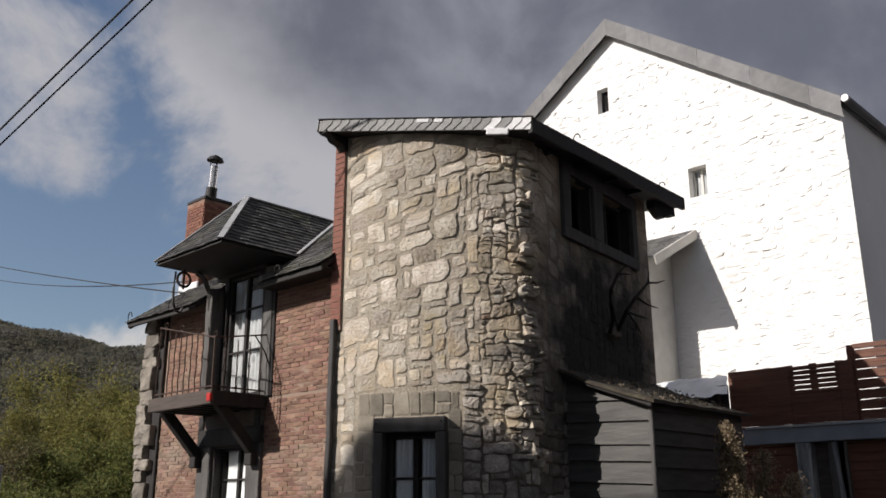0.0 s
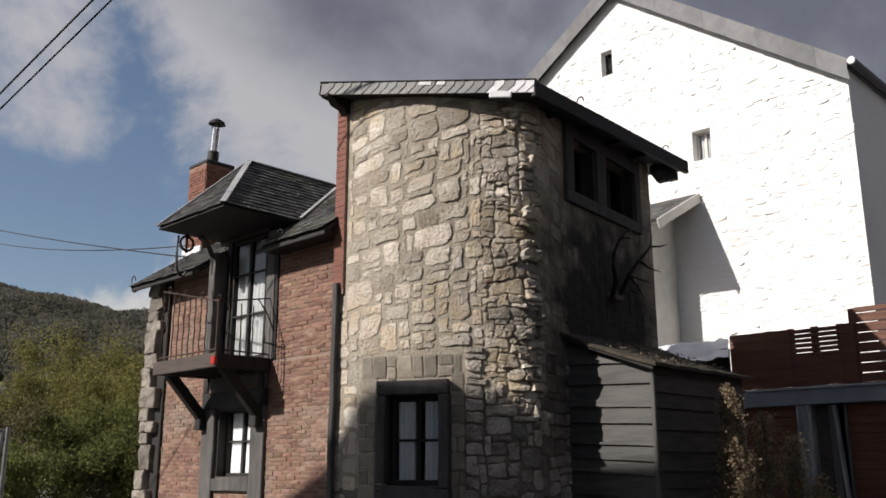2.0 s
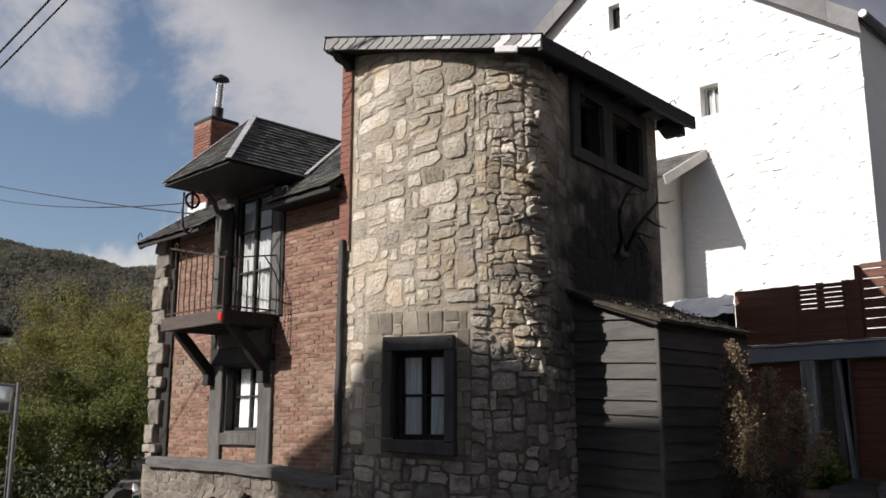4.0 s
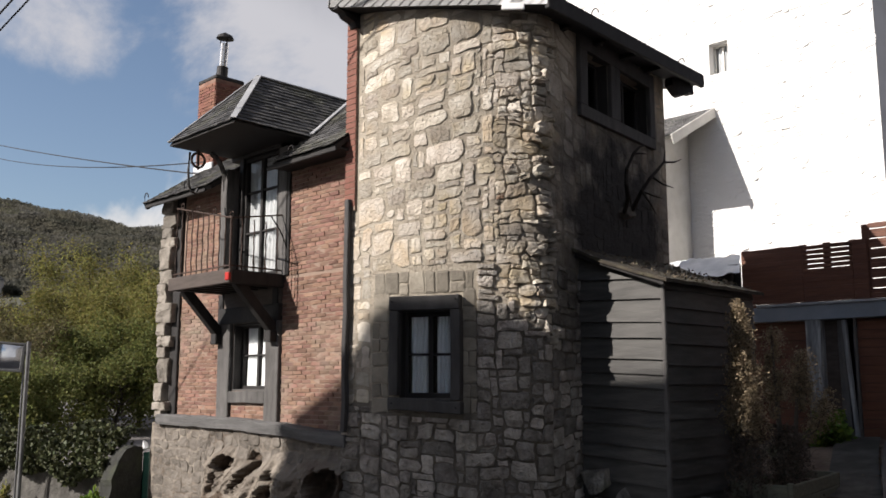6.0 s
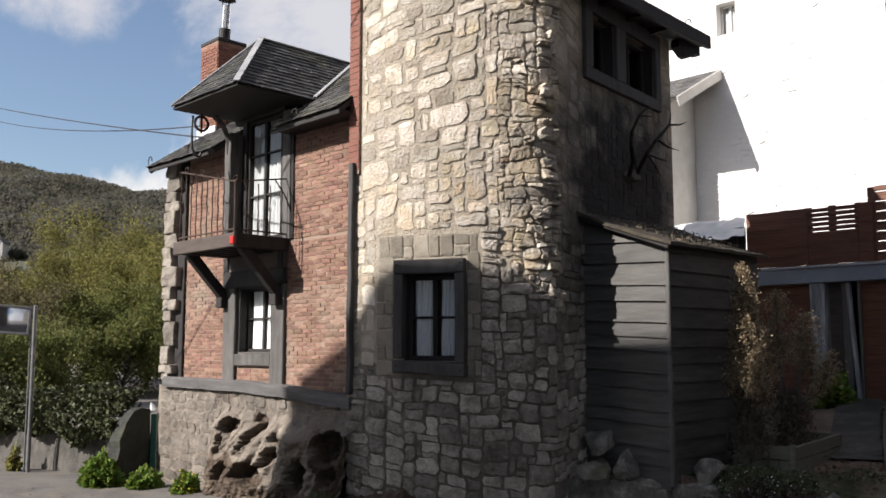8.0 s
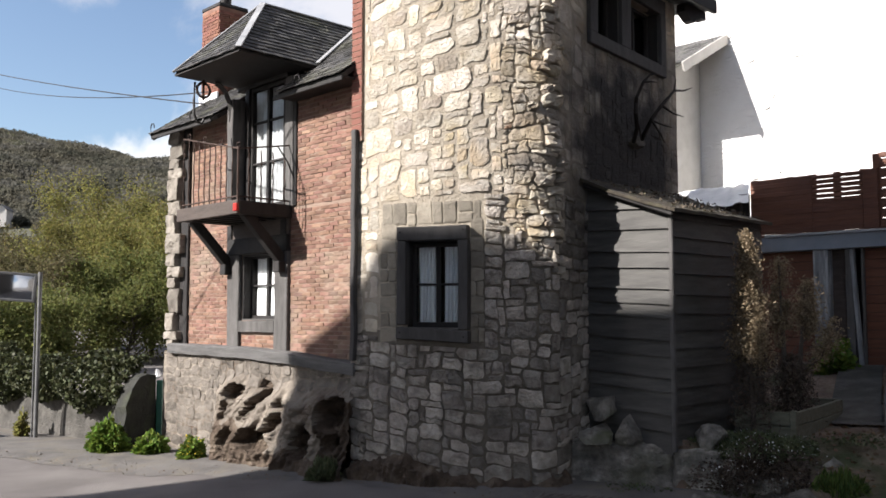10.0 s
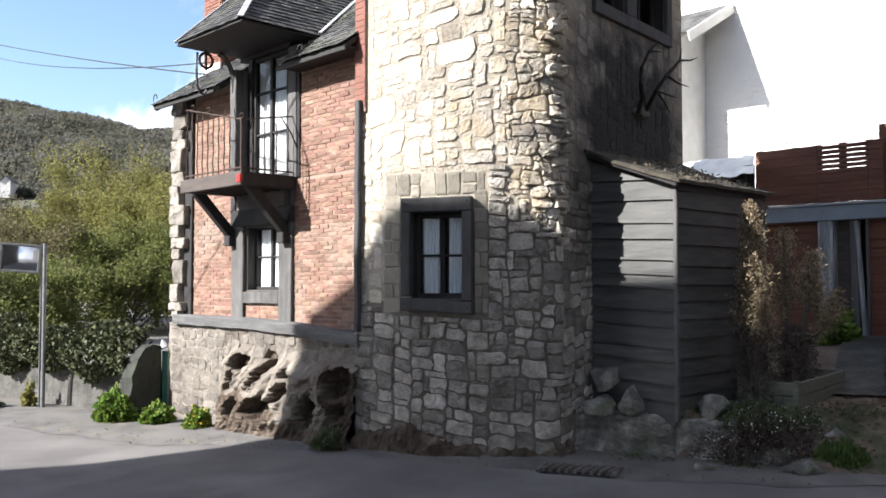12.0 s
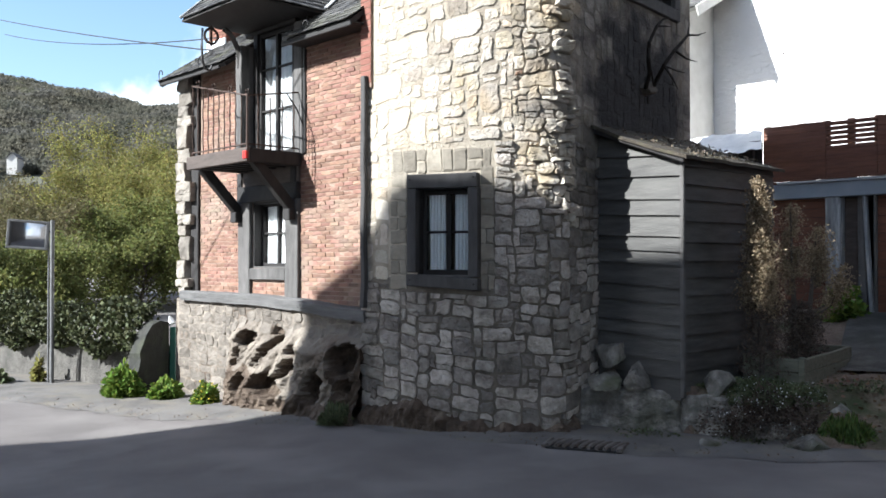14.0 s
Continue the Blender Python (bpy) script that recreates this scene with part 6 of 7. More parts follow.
def herb(name, x, y, z, r, h, n, leaf, seed, material, label, category, bloom=None, blooms=0, long=1.6):
    ob = thing(name, pose(x, y, z), label, category)
    tagged(leaf_object("leaves", blob_points(n, r, r * 0.8, h, seed, 1), leaf, material, ob, seed, flat=0.3 if long < 3 else -1.5, long=long), kind="stuff")
    bm = bmesh.new()
    g = random.Random(seed)
    for _ in range(14):
        a = g.uniform(0, 6.28)
        bar(bm, (0.03 * math.cos(a), 0.03 * math.sin(a), 0), (r * 0.6 * math.cos(a), r * 0.5 * math.sin(a), h * g.uniform(0.4, 0.9)), 0.005, 0.003, 4)
    part("stems", bm, M_DRYSTEM, ob)
    if bloom:
        pts = blob_points(blooms, r * 1.02, r * 0.85, h * 1.05, seed + 1, 1, 0.85)
        tagged(leaf_object("flowers", pts, max(0.016, leaf * 0.55), bloom, ob, seed + 2, flat=0.6, long=1.0), kind="stuff")
    return ob


herb("nettle_clump", -4.34, 12.0, -0.17, 0.26, 0.42, 3400, 0.048, 1, M_HERB, "bright green leafy weeds at the foot of the wall", "weeds")
herb("nettle_clump", -3.70, 11.82, -0.16, 0.22, 0.28, 1700, 0.045, 2, M_HERB, "bright green leafy weeds by the house corner", "weeds")
herb("flower_clump", -3.00, 11.20, -0.12, 0.17, 0.26, 1700, 0.035, 3, M_HERB, "low green plant with yellow flowers", "flowers", M_YELLOW, 150)
herb("grass_tuft", -1.12, 9.22, 0.0, 0.17, 0.20, 2600, 0.013, 4, M_DULLHERB, "dark green tuft against the rock", "weeds", long=6.0)
herb("weed_tuft", -6.75, 13.3, -0.17, 0.25, 0.25, 500, 0.07, 5, M_DULLHERB, "dull green weeds under the wall", "weeds")
herb("weed_tuft", -6.14, 13.45, -0.17, 0.11, 0.42, 220, 0.06, 6, M_LEAFYEL, "yellowish dry weeds under the wall", "weeds")
herb("grass_tuft", 3.66, 8.05, 0.02, 0.24, 0.24, 3800, 0.014, 7, M_GRASS, "green grassy tuft beside the stones", "weeds", long=7.0)
herb("garden_bush", 3.05, 8.40, 0.06, 0.56, 0.40, 11000, 0.019, 8, M_REDSTEM, "straggling reddish-brown garden shrub with small white flowers", "shrub", M_PETAL, 200)
herb("garden_bush", 3.14, 8.56, 0.34, 0.54, 0.20, 9000, 0.020, 9, M_DULLHERB, "low green garden plants above the kerb", "shrub", M_PETAL, 220)
herb("ground_ivy", 2.75, 8.75, 0.42, 0.34, 0.12, 2600, 0.025, 10, M_DULLHERB, "green ground cover beside the boulder", "plants")
herb("garden_plant", 5.42, 12.0, 0.85, 0.30, 0.45, 900, 0.08, 11, M_HERB, "green leafy plant beside the door", "plants")
herb("box_plants", 3.62, 9.75, 0.56, 0.30, 0.14, 2600, 0.025, 12, M_DULLHERB, "low green plants in the planting box", "plants")
herb("kerb_weeds", 1.95, 8.57, 0.0, 0.42, 0.06, 700, 0.02, 14, M_DULLHERB, "thin moss and weeds along the kerb foot", "weeds")
herb("kerb_weeds", 2.75, 8.20, 0.0, 0.30, 0.06, 500, 0.02, 15, M_DULLHERB, "thin moss and weeds along the kerb foot", "weeds")
herb("bank_weeds", 4.25, 8.9, 0.40, 0.5, 0.07, 1500, 0.025, 13, M_DULLHERB, "sparse low weeds on the bank", "weeds")


def conifer(x, y, z, h, plumes, n, seed, lean, label):
    """A dried-up cypress: a stem and upswept plumes of sprays; plumes: (height on the stem, reach, turn, length, width)."""
    ob = thing("cypress", pose(x, y, z), label, "conifer", "dry cypresses")
    g = np.random.default_rng(seed)
    bm = bmesh.new()
    tube(bm, [(0, 0, -0.1), (lean * 0.3, 0, h * 0.4), (lean, 0, h * 0.95)], [0.04, 0.028, 0.006], 6)
    pts = []
    for zz, reach, turn, length, width in plumes:
        f = zz / h
        c = np.array([lean * f ** 1.5, 0, zz])
        way = np.array([math.cos(turn), math.sin(turn), 0])
        mid = c + way * reach * 0.7 + [0, 0, reach * 0.5]
        tip = c + way * reach + [0, 0, reach * 0.6 + length]
        tube(bm, [tuple(c), tuple(mid), tuple(tip)], [0.010, 0.007, 0.003], 4)
        m = int(n * length * width / 0.03)
        t = g.random((m, 1))
        fat = width * (0.25 + 1.1 * np.sin(np.pi * np.clip(t * 0.9 + 0.08, 0, 1)) ** 0.8) * 0.5
        side = g.normal(size=(m, 3)) * fat * (1, 1, 0.7)
        clump = np.sin(side[:, :1] * 55 + 4 * turn) * np.cos(t * 17 * length + zz * 9) > -0.35   # sprays hang together, with gaps between
        pts.append((mid + (tip - mid) * t + side)[clump[:, 0]])
    for _ in range(26):                      # bare dead twigs low on the stem
        a, zz = g.uniform(0, 6.28), h * g.uniform(0.04, 0.4)
        reach = g.uniform(0.12, 0.32)
        bar(bm, (lean * zz / h, 0, zz), (reach * math.cos(a), reach * math.sin(a), zz + reach * g.uniform(0.3, 0.9)), 0.006, 0.002, 4)
    part("trunk", bm, M_TRUNK, ob)
    leaf_object("crown", np.concatenate(pts), 0.0135, M_CONIFER, ob, seed, long=2.6)
    m = 2600
    a, f = g.uniform(0, 6.28, m), g.random(m)
    r = (0.10 + 0.16 * g.random(m)) * (1.1 - 0.5 * f)
    tagged(leaf_object("twig_tangle", np.stack([r * np.cos(a), r * np.sin(a), h * (0.05 + 0.38 * f)], axis=1), 0.010, M_REDSTEM, ob, seed + 1, long=5.0), "dark bare twigs", kind="stuff")
    return ob


def spire(count, h, low, wide, seed):
    """Plumes of a pointed crown, long and close at its foot, short at its tip."""
    g = random.Random(seed)
    out = []
    for k in range(count):
        f = low + (0.93 - low) * k / (count - 1)
        out.append((h * f, wide * (1 - f) ** 0.8 * g.uniform(0.35, 1.05), k * 2.4 + g.uniform(-0.4, 0.4), 0.09 + 0.28 * (1 - f) * g.uniform(0.6, 1.4), 0.045 + 0.065 * (1 - f) + 0.02 * g.random()))
    return out + [(h * 0.84, 0.0, 0.0, h * 0.16, 0.055)]


conifer(3.20, 8.90, 0.44, 2.06, spire(44, 2.10, 0.30, 0.21, 41), 1250, 41, -0.04, "tall dried-up brown cypress beside the shed")
conifer(3.80, 9.58, 0.44, 1.90, [(1.50, 0.03, 1.0, 0.34, 0.09), (1.15, 0.08, 2.6, 0.36, 0.08), (0.85, 0.10, 3.6, 0.32, 0.07), (1.05, 0.06, 5.2, 0.30, 0.08)], 1250, 42, -0.05, "shorter dried-up brown cypress with bare lower twigs")
conifer(3.92, 9.60, 0.44, 1.62, [(1.14, 0.10, 0.3, 0.40, 0.13), (1.02, 0.06, 5.8, 0.32, 0.12), (0.92, 0.14, 0.0, 0.24, 0.10), (0.60, 0.34, 6.1, 0.28, 0.11), (0.53, 0.24, 0.2, 0.18, 0.10), (0.64, 0.42, 0.05, 0.30, 0.09)], 1250, 43, 0.12, "leaning dried-up brown cypress")


# dead leaves lying on the garden soil
g = np.random.default_rng(77)
pts = []
while len(pts) < 2600:
    s, d = 7.2 + 5.5 * g.random(), 2.2 + 4.0 * g.random()
    p = HOUSE @ Vector((s, d, 0))
    pts.append((p.x, p.y, bed_z(p.x, p.y) + 0.012))
tagged(leaf_object("leaf_litter", pts, 0.035, M_DEADLEAF, None, 78, flat=0.85, long=1.5), "brown dead leaves scattered on the garden soil", "leaves", kind="stuff")


# ---- the white house behind ----
white = thing("white_house", HOUSE, "tall whitewashed rubble stone house with a grey slate roof edge", "house")
GY, GX0, GX1, GE, GA, GAX = 12.68, -6.4, 5.57, 10.08, 14.18, -0.11
HOLES = ((-0.64, -0.29, 11.89, 12.60), (1.85, 2.33, 8.88, 9.64))
bm = bmesh.new()
cuts = [(GX0, 3.0), (GX1, 3.0), (GX1, GE), (GAX, GA), (GX0, GE)]


def gable_top(x):
    return GE + (GA - GE) * (1 - abs(x - GAX) / ((GX1 - GAX) if x > GAX else (GAX - GX0)))


xs = sorted({GX0, GX1, GAX} | {v for h in HOLES for v in h[:2]} | {GX0 + (GX1 - GX0) * i / 16 for i in range(17)})
for x0, x1 in zip(xs, xs[1:]):
    mid = (x0 + x1) / 2
    zs = [-0.3]
    for h in HOLES:
        if h[0] <= mid <= h[1]:
            zs += [h[2], h[3]]
    zs.append(None)
    for a, b in zip(zs[::2], zs[1::2]):
        t0, t1 = (gable_top(x0), gable_top(x1)) if b is None else (b, b)
        vs = [bm.verts.new(p) for p in ((x0, GY, a), (x1, GY, a), (x1, GY, t1), (x0, GY, t0), (x0, GY + 0.5, a), (x1, GY + 0.5, a), (x1, GY + 0.5, t1), (x0, GY + 0.5, t0))]
        for f in ((0, 1, 2, 3), (5, 4, 7, 6), (1, 5, 6, 2), (4, 0, 3, 7), (3, 2, 6, 7), (4, 5, 1, 0)):
            bm.faces.new([vs[i] for i in f])
bmesh.ops.remove_doubles(bm, verts=bm.verts[:], dist=1e-4)
white_wall = part("wall", bm, M_WHITE, white, "uneven whitewashed stone wall")
part("side_wall", one_box(GX1 - 0.5, GX1, GY + 0.5, GY + 11, -0.3, GE), M_WHITE, white)
part("side_wall", one_box(GX0, GX0 + 0.5, GY + 0.5, GY + 11, -0.3, GE), M_WHITE, white)
part("back_wall", one_box(GX0 + 0.5, GX1 - 0.5, GY + 10.5, GY + 11, -0.3, GE), M_WHITE, white)
rng = random.Random(77)
meshes = []


def on_gable(x, z, o):
    return (x, GY - o, z)


for x, z, w, h in pack(GX1 - GX0, GA - 3.0, 0.085, 0.06, rng, lambda a, b: b + 3.0 > gable_top(a + GX0) - 0.45 or any(q[0] - 0.1 < a + GX0 < q[1] + 0.1 and q[2] - 0.1 < b + 3.0 < q[3] + 0.1 for q in HOLES), (2, 2, 3, 4), (1, 1, 2, 2)):
    if rng.random() < 0.3:
        continue
    if x + w > GX1 - GX0 - 0.02:
        w = GX1 - GX0 - 0.02 - x
    meshes.append(stone_mesh(x + GX0, z + 3.0, w, h, on_gable, rng, (0.002, 0.013), 0.004, 8, 0.10, 0.7, 0.02, 1.2))
tagged(raw("painted_rubble", *join_raw(meshes), M_WHITE, white_wall), "whitewashed stones standing proud", kind="stuff")
for x0, x1, z0, z1 in HOLES:
    w = casement(white, pose((x0 + x1) / 2, GY, 0), x1 - x0, z0, z1, 1 if x1 - x0 < 0.4 else 2, (), 0.22, "small deep-set attic window", M_CREAM if x0 > 0 else M_TIMBER, 0.05, "plain" if x0 > 0 else "", ((0.05, 0.95),))
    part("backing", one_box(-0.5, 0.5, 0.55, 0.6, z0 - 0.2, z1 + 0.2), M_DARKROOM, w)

# roof and its slate-clad verge
roof = part("roof", slab([(GX1 + 0.12, GY - 0.22, GE + 0.13), (GX1 + 0.12, GY + 11.2, GE + 0.13), (GAX, GY + 11.2, GA + 0.32), (GAX, GY - 0.22, GA + 0.32)], 0.12), M_SLATE, white, "grey slate roof")
part("roof_slope", slab([(GAX, GY - 0.22, GA + 0.32), (GAX, GY + 11.2, GA + 0.32), (GX0 - 0.35, GY + 11.2, GE - 0.02), (GX0 - 0.35, GY - 0.22, GE - 0.02)], 0.12), M_SLATE, roof)
for side, xe in ((1, GX1 + 0.07), (-1, GX0 - 0.30)):
    n = 9
    for i in range(n):
        f0, f1 = i / n, (i + 1) / n + 0.006
        xa, xb = GAX + (xe - GAX) * f0, GAX + (xe - GAX) * f1
        za, zb = GA + 0.32 + (GE - GA - 0.17) * f0, GA + 0.32 + (GE - GA - 0.17) * f1
        y = GY - 0.235 - 0.006 * (i % 2)
        bend = 0.05 * side
        pts = [(xa, za), (xb, zb), (xb - bend * 0.3, zb - 0.22), (xb + bend * 0.4, zb - 0.50), (xa, za - 0.50)]
        verts = [(p, y, q) for p, q in pts] + [(p, y + 0.02, q) for p, q in pts]
        fs = [(0, 1, 2, 3, 4), (9, 8, 7, 6, 5)] + [(k, k + 5, (k + 1) % 5 + 5, (k + 1) % 5) for k in range(5)]
        raw("verge_slate", verts, fs, M_PANEL, roof)
bm = bmesh.new()
tube(bm, [(GX1 + 0.19, GY - 0.2, GE + 0.05), (GX1 + 0.19, GY + 11, GE + 0.05)], 0.085, 10)
part("gutter", bm, M_PANEL, white, "grey metal gutter")
bm = bmesh.new()
bar(bm, (GX1 + 0.19, GY - 0.25, GE + 0.05), (GX1 + 0.19, GY - 0.19, GE + 0.05), 0.082, 0.088, 12)
part("gutter_end", bm, M_WHITEMETAL, white, "white gutter end cap")
w = casement(white, pose(GX1, 15.0, 0, 0, 0, 90), 1.1, 7.3, 9.3, 2, (0.5,), 0.03, "tall dark window in the shaded side wall", M_TIMBER, 0.06)
part("backing", one_box(-0.55, 0.55, 0.09, 0.12, 7.3, 9.3), M_DARKROOM, w)

# lean-to on the white house
EX0, EX1, EY = -3.2, 1.22, 11.33
lean = part("lean_to", one_box(EX0, EX1, EY, GY, -0.3, 7.05), M_CREAM, white, "cream plastered lean-to with a white bargeboard")
bm = bmesh.new()
vs = [bm.verts.new(p) for p in ((EX1, EY, 7.05), (EX1, GY, 7.05), (EX1, GY, 7.92), (EX0, EY, 7.05), (EX0, GY, 7.05), (EX0, GY, 7.92))]
for f in ((0, 1, 2), (5, 4, 3), (0, 2, 5, 3)):
    bm.faces.new([vs[i] for i in f])
part("lean_to_gable", bm, M_CREAM, lean)
part("lean_to_roof", slab([(EX0, EY - 0.62, 7.02), (EX1 + 0.70, EY - 0.62, 7.02), (EX1 + 0.70, GY, 8.06), (EX0, GY, 8.06)], 0.06), M_SLATE, lean)
rng = random.Random(9)
tagged(raw("slating", *slates_on([(EX0, EY - 0.64, 7.03), (EX1 + 0.70, EY - 0.64, 7.03), (EX1 + 0.70, GY, 8.07), (EX0, GY, 8.07)], 0.18, 0.25, rng), M_SLATE, lean), kind="stuff")
part("bargeboard", beam_between((EX1 + 0.72, EY - 0.62, 6.93), (EX1 + 0.72, GY, 7.97), 0.04, 0.22), M_CREAM, lean, "white painted bargeboard")

# ---- terrace with a slatted wooden screen ----
terrace = thing("terrace", HOUSE, "raised terrace on a blue-grey beam over dark brown walls", "terrace")
TY = 6.6
part("beam", timber(5.44, 10.5, TY - 0.1, TY + 0.1, 2.575, 2.785, 0.004, 80), M_BLUEGREY, terrace, "blue-grey painted beam")
part("deck", one_box(5.44, 10.5, TY + 0.1, 11.2, 2.62, 2.77), M_TIMBER, terrace)
part("ledge", one_box(5.7, 10.5, TY - 0.13, TY + 0.02, 2.79, 2.82), M_LEAD, terrace)
part("post", timber(6.38, 6.59, TY - 0.08, TY + 0.1, 0.6, 2.575, 0.012, 81), M_PALEPOST, terrace, "pale weathered timber post")
part("door_frame", timber(6.80, 6.91, TY - 0.02, TY + 0.1, 0.8, 2.575, 0.006, 82), M_GREYTIMBER, terrace)
part("door_frame", timber(7.01, 7.05, TY - 0.02, TY + 0.1, 0.8, 2.575, 0.004, 83), M_GREYTIMBER, terrace)
part("door_leaf", beam_between((6.90, TY - 0.03, 2.56), (7.0, TY - 0.03, 0.82), 0.075, 0.05), M_PALEPOST, terrace, "pale flaking door standing ajar")
part("door_panel", one_box(6.595, 6.795, TY + 0.06, TY + 0.09, 0.6, 2.573), M_BROWNBEAM, terrace)
part("inner_wall", one_box(5.44, 10.5, TY + 1.8, TY + 1.9, 0.4, 2.62), M_DARKROOM, terrace)
part("side_wall", one_box(5.44, 5.52, TY + 0.1, TY + 1.8, 0.4, 2.62), M_DARKROOM, terrace)
for x0, x1 in ((5.46, 6.38), (7.05, 10.5)):
    z = 0.5
    k = 0
    while z < 2.56:
        part("cladding_board", one_box(x0, x1, TY + 0.02 - 0.004 * (k % 2), TY + 0.05, z, min(z + 0.115, 2.57), 0.004), M_BROWN, terrace)
        z += 0.12
        k += 1

screen = thing("wooden_screen", HOUSE, "brown horizontal slat screen fence on the terrace", "fence")
for x in (5.49, 6.03, 6.36, 6.70, 7.06, 7.24, 8.1, 9.0):
    part("post", one_box(x - 0.05, x + 0.05, TY + 0.031, TY + 0.07, 2.79, 3.67 if x < 7.2 else 3.86, 0.003), M_BROWN, screen)
part("base_rail", one_box(5.43, 10.2, TY + 0.0, TY + 0.03, 2.795, 2.838, 0.003), M_BROWN, screen)
for x0, x1, z1, lights in ((5.43, 6.36, 3.68, 0), (6.36, 7.06, 3.68, 1), (7.06, 7.26, 3.68, 0), (7.29, 10.2, 3.87, 1)):
    z = 2.84
    k = 0
    while z + 0.05 < z1:
        gappy = lights and (3.18 < z < 3.60 if x0 < 7 else k % 2)
        part("slat", timber(x0, x1, TY + 0.005 * (k % 2), TY + 0.024 + 0.005 * (k % 2), z, z + (0.057 if gappy else 0.073), 0.003, k + x0), M_BROWN, screen)
        z += 0.068
        k += 1
# crumpled sheet over a lean-to roof between the houses
verts, faces = [], []
for i in range(25):
    for j in range(13):
        y, z = (5.0 + 0.11 * j, 3.12 + 0.058 * j) if j < 6 else (5.66 + 0.14 * (j - 6), 3.46 + 0.015 * (j - 6))
        x = 4.75 + (11.66 - 0.498 * (y + 5.95) - 4.75) * i / 24
        verts.append((x, y + 0.05 * noise.noise(Vector((x * 5, j * 0.6, 1))), z + 0.05 * noise.noise(Vector((x * 4, y * 4, 0))) + 0.035 * noise.noise(Vector((x * 11, y * 9, 4))) + 0.03 * abs(noise.noise(Vector((x * 19, y * 17, 9))))))
for i in range(24):
    for j in range(12):
        a = i * 13 + j
        faces.append((a, a + 13, a + 14, a + 1))
awning = thing("sheet_roof", HOUSE, "crumpled white plastic sheet on a low timber roof", "roof sheet")
raw("sheet", verts, faces, M_TARP, awning, smooth=True)
for x in (4.8, 5.9):
    part("post", timber(x - 0.04, x + 0.04, 5.25, 5.33, 0.4, 3.16, 0.005, x), M_GREYTIMBER, awning)
# black backing added so the space under the sheet looks shaded
part("apron", one_box(4.9, 6.04, 5.34, 5.37, 2.3, 3.30), M_TIMBER, awning)
part("rail", timber(4.75, 5.97, 5.22, 5.30, 3.06, 3.17, 0.005, 90), M_TIMBER, awning)
part("rail", timber(4.75, 5.40, 6.5, 6.58, 3.42, 3.52, 0.005, 91), M_GREYTIMBER, awning)

# ---- left of the cottage ----
# low roadside wall with ivy
wall = thing("roadside_wall", Matrix(), "low grey plastered stone wall overgrown with ivy", "wall")
WA, WB = Vector((-10.5, 16.9, -0.17)), Vector((-4.14, 12.47, -0.17))
wd = (WB - WA).normalized()
wn = Vector((-wd.y, wd.x, 0))
verts, faces = [], []
n = 90
for i in range(n + 1):
    p = WA + (WB - WA) * i / n
    for k, (o, z) in enumerate(((-0.0, -0.05), (0.02, 0.2), (0.03, 0.42), (0.05, 0.62), (0.35, 0.64), (0.38, -0.05))):
        q = p + wn * (o + 0.03 * noise.noise(Vector((i * 0.35, z * 4, 0)))) + Vector((0, 0, z))
        verts.append(tuple(q))
for i in range(n):
    for k in range(5):
        a = i * 6 + k
        faces.append((a, a + 6, a + 7, a + 1))
raw("masonry", verts, faces, M_WALLPLASTER, wall, "stained grey plaster over stone")
g = np.random.default_rng(60)
L0 = (WB - WA).length
pts = []
for _ in range(26000):
    t = g.random() * L0
    hgt = 1.22 + 0.10 * math.sin(t * 1.9) + 0.08 * math.sin(t * 4.7 + 1)
    low = 0.52 + 0.07 * math.sin(t * 2.6) + 0.06 * math.sin(t * 6.1 + 2)
    z = low + (hgt - low) * g.random() ** 0.85
    bulge = 0.12 + 0.16 * math.sin(3.14 * min(1, max(0, (z - low) / (hgt - low)))) + 0.07 * math.sin(t * 5.3 + z * 6)
    p = WA + wd * t + wn * (0.15 - bulge - 0.12 * g.random() + (0.3 * g.random() if z > 0.9 else 0)) + Vector((0, 0, z))
    pts.append(tuple(p))
tagged(leaf_object("ivy", pts, 0.055, M_IVY, wall, 61, flat=0.1, long=1.1), "dense dark green ivy", kind="stuff")

# upright stone slab with a round shoulder, by the house corner
slabs = thing("gate_stone", pose(-4.02, 12.30, -0.17, 0, 0, 56), "upright dark stone slab with a rounded shoulder", "stone slab")
bm = bmesh.new()
prof = [(0.26, 0.0), (0.26, 1.0), (0.12, 1.03), (0.0, 0.98), (-0.12, 0.84), (-0.21, 0.6), (-0.25, 0.3), (-0.25, 0.0)]
va = [bm.verts.new((x, 0, z)) for x, z in prof]
vb = [bm.verts.new((x - 0.02, 0.20, z * 0.99)) for x, z in prof]
bm.faces.new(va)
bm.faces.new(vb[::-1])
for i in range(len(prof)):
    j = (i + 1) % len(prof)
    bm.faces.new((va[j], va[i], vb[i], vb[j]))
bmesh.ops.subdivide_edges(bm, edges=bm.edges[:], cuts=2, use_grid_fill=True)
for v in bm.verts:
    v.co += noise.noise_vector(v.co * 6) * 0.02
part("slab", bm, M_DARKSLAB, slabs)
gp = thing("gate_post", pose(-3.845, 12.62, -0.17), "slim green painted gate post with white finial", "post")
part("shaft", one_box(-0.04, 0.04, -0.04, 0.04, 0, 0.92, 0.006), M_GREENPOST, gp)
bm = rock_mesh(0.045, 0.04, 0.075, 6, 2, 0.5)
part("finial", bm, M_WHITEMETAL, gp, "chipped white finial", m=pose(-0.01, -0.02, 1.0))

# traffic mirror on its post
tm = thing("traffic_mirror", pose(-5.87, 13.3, -0.17), "rectangular convex traffic mirror on a galvanised post", "traffic mirror")
bm = bmesh.new()
